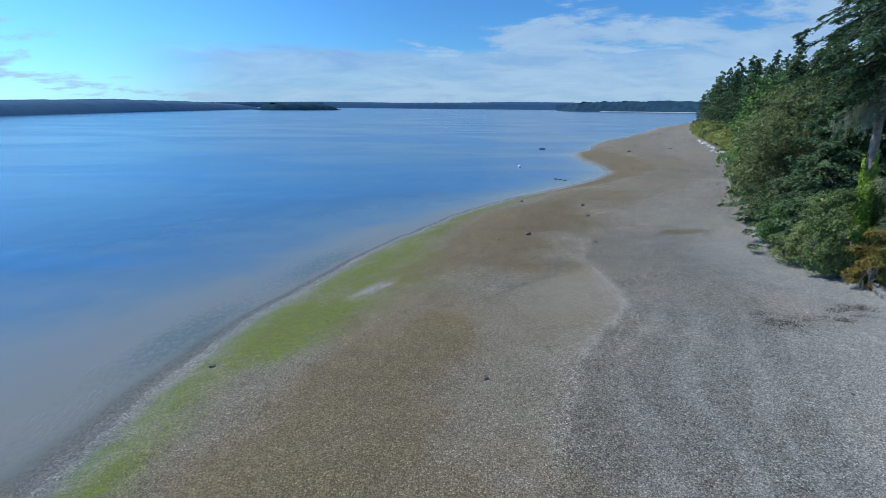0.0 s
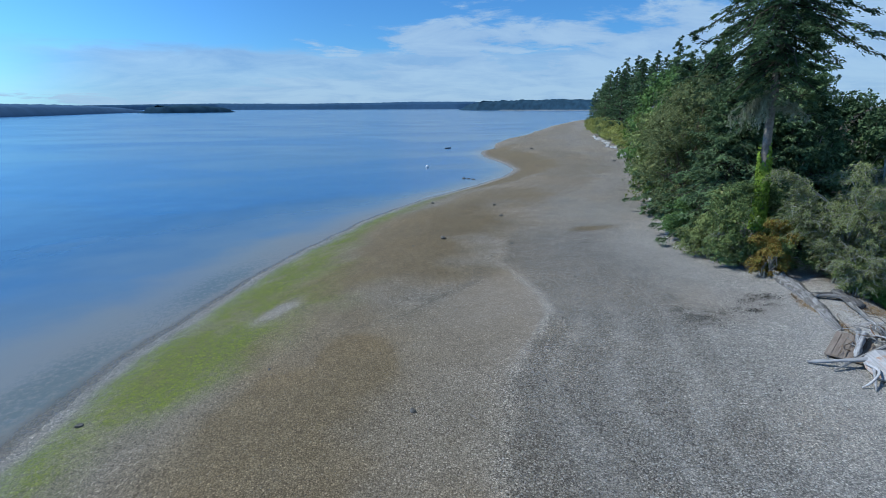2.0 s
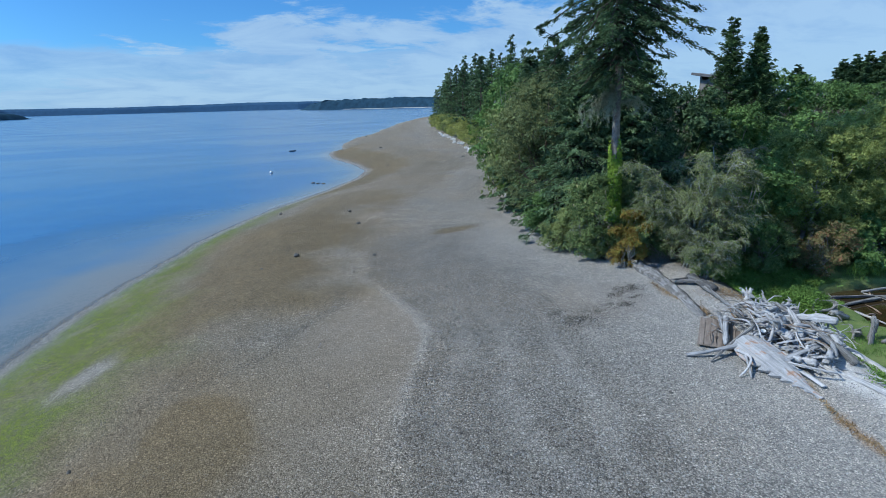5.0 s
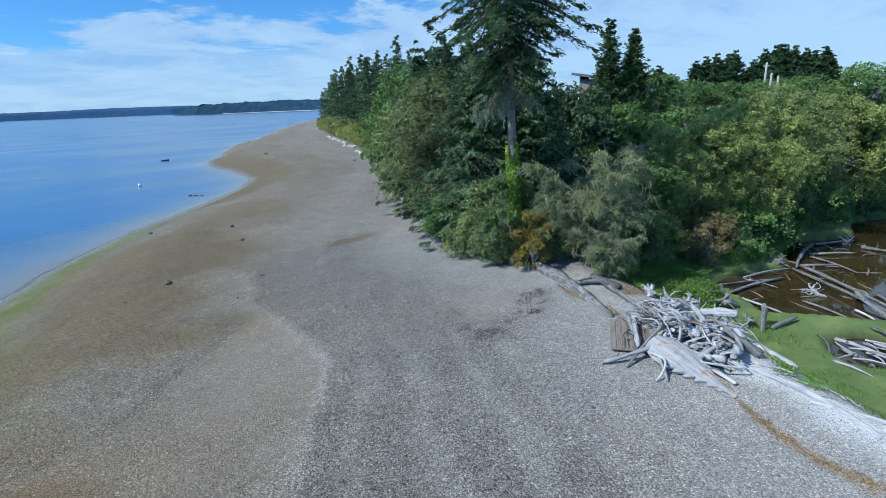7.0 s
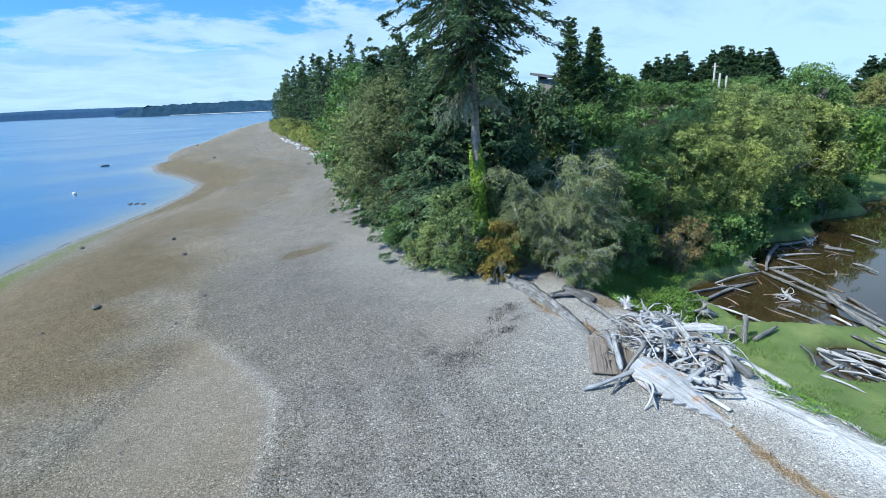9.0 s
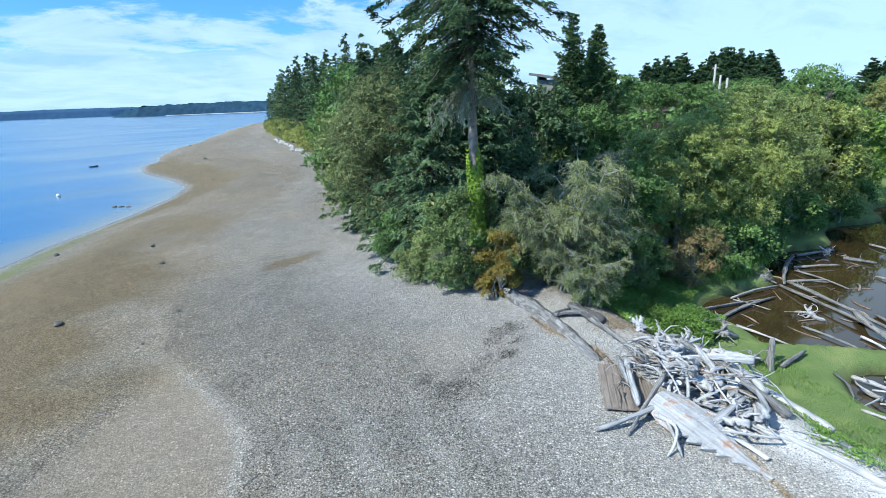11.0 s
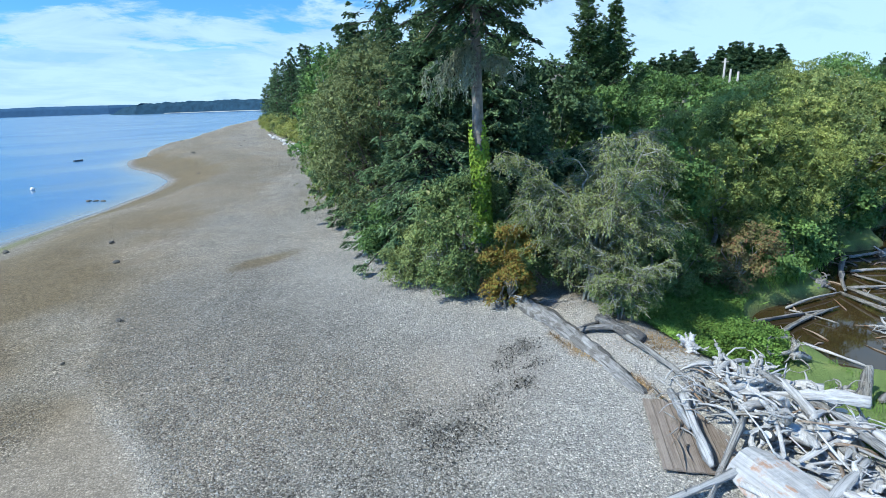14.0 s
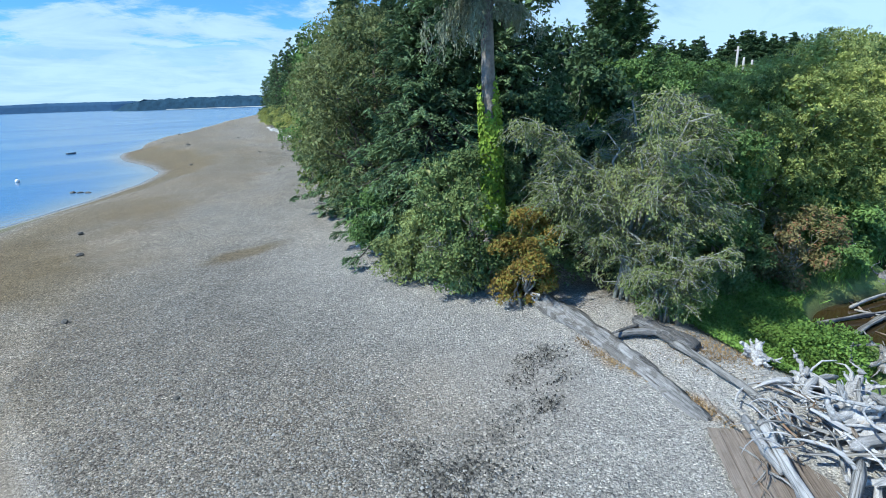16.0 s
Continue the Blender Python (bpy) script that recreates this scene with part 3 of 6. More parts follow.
    for px, py, pr in ((12.3, 15.65, 1.0), (12.0, 16.4, 0.5), (14.7, 16.5, 0.4), (15.6, 16.6, 0.5), (15.45, 15.9, 0.35), (14.4, 15.65, 0.4), (13.8, 16.1, 0.45), (13.2, 15.8, 0.4)):
        weed = np.maximum(weed, 1 - smooth(0.35, 1.0, np.hypot(x - px, y - py) / (0.7 * pr) + 1.9 * (fbm(x * 2.3 + y, y * 3.0, 61) - 0.5)))
    out["weed"] = 0.7 * weed * smooth(0.3, 0.62, fbm(x * 4.0, y * 4.0, 66))
    out["dry"] = smooth(-0.9, 0.5, s + 0.8 * (n2 - 0.5)) * (1 - smooth(1.5, 2.0, s + 1.8 * (nz - 0.5))) * (1 - 0.8 * smooth(0.52, 0.62, fbm(x * 1.3, y * 1.3, 37)) * smooth(0.3, 1.0, s)) * (1 - smooth(10.0, 11.2, y)) * (y > -30)
    out["dry"] = np.maximum(out["dry"], 0.4 * smooth(-1.0, -0.4, s) * (1 - smooth(0.8, 1.6, s)) * smooth(10, 11.5, y) * (1 - smooth(16, 18.5, y)))
    out["dry"] = np.maximum(out["dry"], 0.28 * smooth(-6.5, -0.5, s) * (1 - smooth(0.5, 1.5, s)) * (1 - smooth(22, 40, y)))
    out["straw"] = (1 - smooth(0.06, 0.2, np.abs(s + 1.08 - 0.05 * np.maximum(y - 11, 0) + 0.12 * np.sin(y * 1.7)))) * (1 - smooth(15, 17, y)) * smooth(0.3, 0.5, fbm(x * 1.5, y * 1.5, 77))
    out["wet"] = (1 - smooth(0.2, 1.6, d)) * smooth(-1.2, -0.1, d)
    out["grass"] = smooth(1.5, 2.5, s + 1.0 * (nz - 0.5)) * (1 - smooth(2.5, 5.0, y - woods_y)) * (d > 0)
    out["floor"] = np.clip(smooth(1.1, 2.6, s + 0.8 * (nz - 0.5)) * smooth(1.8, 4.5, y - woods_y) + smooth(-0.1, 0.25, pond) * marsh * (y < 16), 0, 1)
    return z.reshape(shape), out


def steps(*runs):
    """Uneven grid lines from (start, end, step) runs."""
    return np.concatenate([np.arange(a, b, s) for a, b, s in runs] + [[runs[-1][1]]])


def sheet(name, gx, gy, z):
    nx, ny = len(gx), len(gy)
    X, Y = np.meshgrid(gx, gy)
    i = np.arange(nx * ny).reshape(ny, nx)
    quads = np.stack([i[:-1, :-1], i[:-1, 1:], i[1:, 1:], i[1:, :-1]], -1).reshape(-1, 4)
    return fast_mesh(name, np.stack([X.ravel(), Y.ravel(), np.asarray(z).ravel()], 1), quads, smooth=True)


def build_ground():
    gx = steps((-4500, -500, 800), (-500, -60, 40), (-60, -12, 1.5), (-12, 27, 0.2), (27, 64, 0.7), (64, 170, 3), (170, 500, 30), (500, 4500, 500))
    gy = steps((-4500, -500, 800), (-500, -20, 40), (-20, 0, 1), (0, 32, 0.2), (32, 62, 0.6), (62, 160, 2), (160, 420, 8), (420, 700, 40), (700, 4500, 500))
    X, Y = np.meshgrid(gx, gy)
    z, masks = land(X, Y, True)
    me = sheet("ground", gx, gy, z)
    for k, v in masks.items():
        me.attributes.new(k, "FLOAT", "POINT").data.foreach_set("value", np.clip(v, 0, 1).astype(np.float32))
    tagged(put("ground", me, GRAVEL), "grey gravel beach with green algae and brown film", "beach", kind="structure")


def build_water():
    gx = steps((-4500, -500, 800), (-500, -60, 40), (-60, -14, 2), (-14, 30, 0.7), (30, 180, 4), (180, 500, 40), (500, 4500, 500))
    gy = steps((-4500, -500, 800), (-500, -20, 40), (-20, 70, 0.8), (70, 320, 4), (320, 700, 40), (700, 4500, 500))
    X, Y = np.meshgrid(gx, gy)
    me = sheet("sea", gx, gy, np.zeros(X.size))
    out_to_sea = -shore_distance(X, Y)
    # scaled up with y, so grazing sky reflection is put into the colour
    off = np.clip(out_to_sea, 0, 200) * (1 + 3.2 * smooth(9, 34, Y.ravel()) + 6.0 * smooth(36, 60, Y.ravel()))
    yy = Y.ravel()
    beds = np.exp(-((yy - 18.5) / 2.6) ** 2) + 0.8 * np.exp(-((yy - 27) / 3.0) ** 2) + 0.35 * np.exp(-((yy - 11) / 1.5) ** 2)
    beds = (0.35 * smooth(8, 12, yy) * (1 - smooth(30, 38, yy)) + beds) * smooth(0.1, 0.6, out_to_sea) * (1 - smooth(1.2, 3.0, out_to_sea))
    me.attributes.new("weed", "FLOAT", "POINT").data.foreach_set("value", np.clip(beds, 0, 1).astype(np.float32))
    me.attributes.new("offshore", "FLOAT", "POINT").data.foreach_set("value", off.astype(np.float32))
    tagged(put("water_sea", me, SEA), "calm blue sea with pale shallows", "sea", kind="structure")
    px, py = steps((16.8, 62, 2.0)), steps((2, 15.5, 1.5))
    me = sheet("pond", px, py, np.full(len(px) * len(py), 0.78))
    tagged(put("water_pond", me, POND), "still brown pond water", "pond", kind="structure")


build_ground()
build_water()


# ---- far shores ----
def far_shore(name, spans, label, depth=160, seed=0, beach=0.0, spiky=0.5, mat=None):
    """A low wooded shore: spans of (x, y, height) along the water, with an uneven tree line."""
    rnd = np.random.RandomState(seed)
    p = np.array(spans, float)
    seg = np.r_[0, np.cumsum(np.hypot(np.diff(p[:, 0]), np.diff(p[:, 1])))]
    s = np.linspace(0, seg[-1], int(seg[-1] / 5) + 2)
    x, y, h = (np.interp(s, seg, p[:, k]) for k in range(3))
    rough = 2.2 * (fbm(s * 0.02, s * 0, seed) - 0.5) + 1.6 * (fbm(s * 0.09, s * 0, seed + 5) - 0.4) + spiky * rnd.rand(len(s))
    h = np.maximum(h + rough * smooth(2, 12, h), 0.3)
    nx, ny = np.gradient(y), -np.gradient(x)
    ln = np.hypot(nx, ny)
    nx, ny = nx / ln, ny / ln
    sign = np.sign(nx * x + ny * y)
    nx, ny = nx * sign, ny * sign
    rows = [(0, -2 + 0 * h), (4, 1.2 + 0 * h), (10, np.minimum(0.55 * h + 1.2, h)), (22, 0.85 * h + 0.3), (40, h), (depth, h * 0.8), (depth + 60, -2 + 0 * h)]
    v = np.concatenate([np.stack([x + nx * o, y + ny * o, z], 1) for o, z in rows])
    n = len(s)
    q = []
    for r in range(len(rows) - 1):
        i = np.arange(n - 1) + r * n
        q.append(np.stack([i, i + 1, i + n + 1, i + n], 1))
    me = fast_mesh(name, v, np.concatenate(q), smooth=True)
    ob = put(name, me, mat or FAR_WOODS_HAZE)
    if beach:
        me.materials.append(FAR_SHORE)
        idx = np.zeros(len(me.polygons), np.int32)
        idx[:n - 1] = (fbm(s[:-1] * 0.006, s[:-1] * 0, 12) > 0.52) * 1
        me.polygons.foreach_set("material_index", idx)
    return tagged(ob, label, "far shore", kind="structure")


def polar(deg, dist, h):
    """A far point by its bearing from straight ahead (+y, clockwise) and distance."""
    return (dist * math.sin(radians(deg)), dist * math.cos(radians(deg)), h)


far_shore("backdrop_long_shore", [polar(-64, 420, 9), polar(-48, 400, 8), polar(-37, 430, 8.6), polar(-33, 500, 9), polar(-29, 600, 11), polar(-25.3, 730, 12.7), polar(-22, 860, 12.8), polar(-19.4, 1050, 12.5), polar(-16.8, 1260, 9.5), polar(-15.5, 1300, 2)], "low wooded shore across the water, tinted blue for haze", depth=120, seed=3, spiky=1.2, mat=FAR_HAZY)
far_shore("backdrop_islet", [polar(-16.8, 1110, 2), polar(-16.2, 1100, 8), polar(-14.1, 1100, 12), polar(-10.7, 1150, 12), polar(-8.7, 1200, 10), polar(-8.1, 1210, 1.5)], "small wooded islet far across the water", depth=50, seed=4, spiky=2.5, mat=FAR_POINT_HAZE)
far_shore("backdrop_far_shore", [polar(-24, 3600, 24), polar(-10, 3500, 36), polar(-2, 3200, 32), polar(4, 3100, 35), polar(9, 3000, 40), polar(14, 2900, 38), polar(30, 3000, 34)], "wooded shore on the horizon, tinted blue for haze", depth=300, seed=6)
far_shore("backdrop_wooded_point", [polar(14.0, 1700, 2), polar(14.6, 1600, 15), polar(16, 1550, 23), polar(21, 1500, 25), polar(25, 1450, 25), polar(28, 1400, 21), polar(34, 1400, 18)], "wooded point with a pale beach far off", seed=8, beach=1, spiky=4.5, mat=FAR_POINT_HAZE)


# ---- plants ----
def tube(points, radii, sides=6, wobble=0.0, rnd=None, caps=True):
    """Corners and faces of a tapering tube along a bent line."""
    p = np.asarray(points, float)
    r = np.broadcast_to(np.asarray(radii, float), (len(p),))
    tan = np.gradient(p, axis=0)
    tan /= np.linalg.norm(tan, axis=1, keepdims=True) + 1e-9
    ref = np.where(np.abs(tan[:, 2:3]) > 0.9, np.array([[1.0, 0, 0]]), np.array([[0, 0, 1.0]]))
    a = np.cross(tan, ref)
    a /= np.linalg.norm(a, axis=1, keepdims=True) + 1e-9
    b = np.cross(tan, a)
    ang = np.arange(sides) * 2 * math.pi / sides
    rr = r[:, None] * np.ones((1, sides))
    if wobble and rnd is not None:
        lengthwise = 1 + wobble * (rnd.rand(1, sides) - 0.5) * 1.6
        rr = rr * lengthwise * (1 + wobble * (rnd.rand(len(p), sides) - 0.5))
    v = p[:, None] + rr[..., None] * (np.cos(ang)[None, :, None] * a[:, None] + np.sin(ang)[None, :, None] * b[:, None])
    v = v.reshape(-1, 3)
    i = np.arange(len(p) - 1)[:, None] * sides + np.arange(sides)[None]
    j = np.arange(len(p) - 1)[:, None] * sides + (np.arange(sides)[None] + 1) % sides
    q = np.stack([i, j, j + sides, i + sides], -1).reshape(-1, 4)
    t = np.zeros((0, 3), int)
    if caps:
        n = len(v)
        v = np.concatenate([v, p[:1] - tan[:1] * r[0] * 0.15, p[-1:] + tan[-1:] * r[-1] * 0.15])
        k = np.arange(sides)
        e = (len(p) - 1) * sides
        t = np.concatenate([np.stack([(k + 1) % sides, k, np.full(sides, n)], 1), np.stack([e + k, e + (k + 1) % sides, np.full(sides, n + 1)], 1)])
    return v, q, t


def join(pieces):
    vs, qs, ts, o = [], [], [], 0
    for v, q, t in pieces:
        vs.append(v)
        qs.append(np.asarray(q).reshape(-1, 4) + o)
        ts.append(np.asarray(t).reshape(-1, 3) + o)
        o += len(v)
    return np.concatenate(vs), np.concatenate(qs), np.concatenate(ts)


def leaves(centres, size, rnd, along=None, flat=0.35, narrow=0.46, facing=None):
    """A folded leaf blade at every centre, turned at random, flatter for a larger flat."""
    c = np.asarray(centres, float)
    n = len(c)
    size = np.broadcast_to(np.asarray(size, float), (n,))[:, None] * (0.7 + 0.6 * rnd.rand(n, 1))
    d = rnd.normal(size=(n, 3)) if along is None else np.asarray(along, float) + 0.35 * rnd.normal(size=(n, 3))
    d /= np.linalg.norm(d, axis=1, keepdims=True) + 1e-9
    up = rnd.normal(size=(n, 3)) * (1 - flat) + np.array([0, 0, 1.0]) * flat * 2
    if facing is not None:
        up = np.asarray(facing, float) * 1.5 + rnd.normal(size=(n, 3)) * 0.42 + np.array([0, 0, 0.4])
    w = np.cross(d, up)
    w /= np.linalg.norm(w, axis=1, keepdims=True) + 1e-9
    k = np.cross(w, d) * size * 0.1
    v = np.stack([c - d * size * 0.5, c + w * size * narrow * 0.5 + k, c + d * size * 0.5, c - w * size * narrow * 0.5 + k], 1).reshape(-1, 3)
    return v, np.arange(n * 4).reshape(-1, 4)


def branch_line(p0, p1, bend, rnd, n=6, sag=0.0):
    t = np.linspace(0, 1, n)[:, None]
    p = np.asarray(p0, float) * (1 - t) + np.asarray(p1, float) * t
    off = rnd.normal(size=(n, 3)) * bend
    off[0] = 0
    p = p + off * (t * (1.2 - t) * 2)
    p[:, 2] -= sag * (t[:, 0] ** 2)
    return p


def plant(name, label, category, x, y, group=""):
    ob = new(name)
    ob.location = (x, y, float(land(np.array([x]), np.array([y]))[0]) - 0.03)
    return tagged(ob, label, category, group)


def leaf_pads(centres, outs, leaf, rnd, per=22, spread=1.8, droop=0.5):
    """Centres and facings of leaves that lie in small domed pads, one pad at each centre, like the ends of twigs."""
    n = len(centres)
    up = outs * 0.75 + np.array([0, 0, 0.8]) + rnd.normal(size=(n, 3)) * 0.3
    up /= np.linalg.norm(up, axis=1, keepdims=True)
    a = np.cross(up, rnd.normal(size=(n, 3)))
    a /= np.linalg.norm(a, axis=1, keepdims=True)
    b = np.cross(up, a)
    ang, rad = rnd.rand(n, per) * 6.283, np.sqrt(rnd.rand(n, per))
    size = leaf * spread * (0.6 + 0.8 * rnd.rand(n, 1))
    x, y = np.cos(ang) * rad * size * 1.3, np.sin(ang) * rad * size
    z = -droop * size * rad ** 2 + leaf * 0.35 * rnd.normal(size=(n, per))
    p = centres[:, None] + x[..., None] * a[:, None] + y[..., None] * b[:, None] + z[..., None] * up[:, None]
    return p.reshape(-1, 3), np.repeat(up, per, 0) + 0.35 * np.repeat(outs, per, 0)


def broadleaf(name, label, x, y, radius, height, leaf_mat, seed, count=9000, leaf=0.13, lobes=26, bark=None, squash=1.0, twigs=0, low=0.04, category="tree", group="", hang=0.0):
    """A round-headed tree or shrub: stems and limbs to many lobes of leaf pads, with dark gaps between them."""
    rnd = np.random.RandomState(seed)
    root = plant(name, label, category, x, y, group)
    a = rnd.rand(lobes) * 2 * math.pi
    u = np.linspace(-0.98 if category == "shrub" else -0.8, 0.97, lobes)
    rnd.shuffle(u)
    rad = np.sqrt(1 - u * u) * (0.62 + 0.3 * rnd.rand(lobes))
    mid, half = height * (0.5 + low / 2), height * (0.5 - low / 2)
    lob = np.stack([np.cos(a) * rad * radius * 0.9, np.sin(a) * rad * radius * 0.9 * squash, mid + u * half * (0.78 + 0.2 * rnd.rand(lobes))], 1)
    core = rnd.normal(size=(lobes // 3, 3)) * np.array([radius, radius * squash, half]) * 0.32 + np.array([0, 0, mid])
    lob = np.concatenate([lob, core])
    size = radius * (0.2 + 0.2 * rnd.rand(len(lob)))
    per = 22
    share = (size ** 2 / (size ** 2).sum() * count / per).astype(int) + 2
    pts, outs, big, bouts = [], [], [], []
    axis = np.array([0, 0, mid])
    for c, s, k in zip(lob, size, share):
        away = (c - axis) / (np.linalg.norm(c - axis) + 1e-6)
        d = rnd.normal(size=(k, 3)) + away * 0.7 + np.array([0, 0, 0.25])
        d /= np.linalg.norm(d, axis=1, keepdims=True)
        clump = np.sin(d[:, :1] * 7 + c[0] * 3) * np.sin(d[:, 1:2] * 6 + c[1] * 3) * np.sin(d[:, 2:3] * 6 + 1)
        r = s * (0.62 + 0.45 * rnd.rand(k, 1) + 0.35 * clump)
        r = np.where(rnd.rand(k, 1) < 0.08, r * (1.1 + 0.35 * rnd.rand(k, 1)), r)
        q = c + d * r * np.array([1, 1, 0.8])
        q[:, 2] -= hang * (rnd.rand(k) ** 2) * s
        pts.append(q)
        outs.append(d)
        kb = max(6, k * per // 14)
        db = rnd.normal(size=(kb, 3))
        db /= np.linalg.norm(db, axis=1, keepdims=True)
        big.append(c + db * s * (0.25 + 0.3 * rnd.rand(kb, 1)) * np.array([1, 1, 0.8]))
        bouts.append(db)
    pads, facing = leaf_pads(np.concatenate(pts), np.concatenate(outs), leaf, rnd, per)
    count1 = len(pads)
    pts, outs = np.concatenate([pads] + big), np.concatenate([facing] + bouts)
    sizes = np.where(np.arange(len(pts)) < count1, leaf, leaf * 2.4)
    top = np.percentile(pts[:, 2], 99.7)
    pts[:, 2] = np.where(pts[:, 2] > mid, mid + (pts[:, 2] - mid) * (height - mid) / (top - mid), pts[:, 2])
    ok = pts[:, 2] > 0.12
    v, q = leaves(pts[ok], sizes[ok], rnd, facing=outs[ok], narrow=0.6)
    put("crown", fast_mesh("crown", v, q), leaf_mat, root)
    stems = []
    nst = 3 if height < 5 else 2
    for k in range(nst):
        b0 = np.array([rnd.normal() * 0.18, rnd.normal() * 0.18, 0])
        top = np.array([rnd.normal() * 0.25 * radius, rnd.normal() * 0.25 * radius, height * 0.7])
        line = branch_line(b0, top, 0.12, rnd, 7)
        stems.append(tube(line, np.linspace((0.03 if category == "tree" else 0.012) * height * 0.5 + 0.02, 0.015, 7), 6))
    for c in lob[::2]:
        f = 0.2 + 0.45 * rnd.rand()
        st = np.array([0, 0, height * f * 0.7])
        stems.append(tube(branch_line(st, c, 0.1 * radius, rnd, 5), np.linspace(0.012 * height * 0.5 + 0.01, 0.006, 5), 4))
    v, q, t = join(stems)
    put("trunk", fast_mesh("trunk", v, q, t, True), bark or BARK_GREY, root)
    if twigs:
        tw = []
        for k in range(twigs):
            c = lob[rnd.randint(len(lob))]
            out = c + (c - axis) * (0.25 + 0.3 * rnd.rand()) + rnd.normal(size=3) * 0.25
            out[2] = max(out[2], 0.1)
            tw.append(tube(branch_line(c * 0.6 + np.array([0, 0, mid * 0.35]), out, 0.12, rnd, 5), np.linspace(0.016, 0.004, 5), 3, caps=False))
        v, q, t = join(tw)
        tagged(put("twig_tangle", fast_mesh("twig_tangle", v, q, t, True), BARK_GREY, root), kind="stuff")
    return root


def arching_shrub(name, label, x, y, radius, height, leaf_mat, seed, stems=9, leaf=0.05, twigs=26, per=16, bark=None, category="shrub", group="", bare=0.25, fill=0):
    """A half-bare shrub: forked grey stems arching outwards, with hanging twigs that carry small leaves."""
    rnd = np.random.RandomState(seed)
    root = plant(name, label, category, x, y, group)
    wood, fine, pts, dirs = [], [], [], []
    for k in range(stems):
        az = k * 6.283 / stems + rnd.normal() * 0.35
        reach, rise = radius * (0.35 + 0.6 * rnd.rand()), height * (0.5 + 0.5 * rnd.rand())
        d = np.array([math.cos(az), math.sin(az), 0])
        f = np.linspace(0, 1, 9)[:, None]
        line = d * reach * (f ** 1.3) + np.array([0, 0, 1.0]) * rise * np.sin(f * 1.75) + rnd.normal(size=(9, 3)) * 0.05 * f * radius
        line[:, :2] += rnd.normal(size=2) * 0.15 * (1 - f) * 1.0
        wood.append(tube(line, np.linspace(0.022 + 0.008 * height, 0.01, 9), 6, 0.15, rnd))
        limbs = [line[3:]]
        for j in range(5):
            i = rnd.randint(2, 8)
            a2 = az + rnd.normal() * 0.9
            d2 = np.array([math.cos(a2), math.sin(a2), 0.35 + 0.5 * rnd.rand()])
            ln = radius * (0.3 + 0.4 * rnd.rand())
            lb = branch_line(line[i], line[i] + d2 * ln, 0.08 * ln, rnd, 6, sag=0.35 * ln)
            wood.append(tube(lb, np.linspace(0.018, 0.006, 6), 5, caps=False))
            limbs.append(lb)
        for lb in limbs:
            for j in range(twigs):
                i = rnd.randint(1, len(lb))
                a3 = az + rnd.normal() * 1.3
                ln = (0.22 + 0.4 * rnd.rand()) * min(1.0, 0.55 * radius)
                e = lb[i] + np.array([math.cos(a3), math.sin(a3), 0.2 * rnd.normal()]) * ln
                tl = branch_line(lb[i], e, 0.06, rnd, 4, sag=(0.25 + 0.5 * rnd.rand()) * ln)
                tl[:, 2] = np.maximum(tl[:, 2], 0.08)
                fine.append(tube(tl, np.linspace(0.007, 0.003, 4), 3, caps=False))
                if rnd.rand() > bare:
                    g = rnd.rand(per)[:, None] * 2.999
                    i0 = g.astype(int)[:, 0]
                    fr = g - i0[:, None]
                    pts.append(tl[i0] * (1 - fr) + tl[i0 + 1] * fr + rnd.normal(size=(per, 3)) * leaf * 0.7)
                    dirs.append(np.repeat((tl[-1] - tl[0])[None] / ln + np.array([[0, 0, -0.25]]), per, 0))
    if fill:
        c = rnd.normal(size=(fill, 3))
        c /= np.linalg.norm(c, axis=1, keepdims=True)
        pts.append(np.maximum(c * np.array([radius, radius, height * 0.5]) * (0.3 + 0.5 * rnd.rand(fill, 1)) + np.array([0, 0, height * 0.38]), 0.08))
        dirs.append(c)
    pts, dirs = np.concatenate(pts), np.concatenate(dirs)
    v, q = leaves(pts, leaf, rnd, along=dirs, flat=0.5, narrow=0.5)
    put("foliage", fast_mesh("foliage", v, q), leaf_mat, root)
    v, q, t = join(wood)
    put("trunk", fast_mesh("trunk", v, q, t, True), bark or BARK_GREY, root, "pale grey forked stems")
    v, q, t = join(fine)
    tagged(put("twig_tangle", fast_mesh("twig_tangle", v, q, t, True), bark or BARK_GREY, root), kind="stuff")
    return root


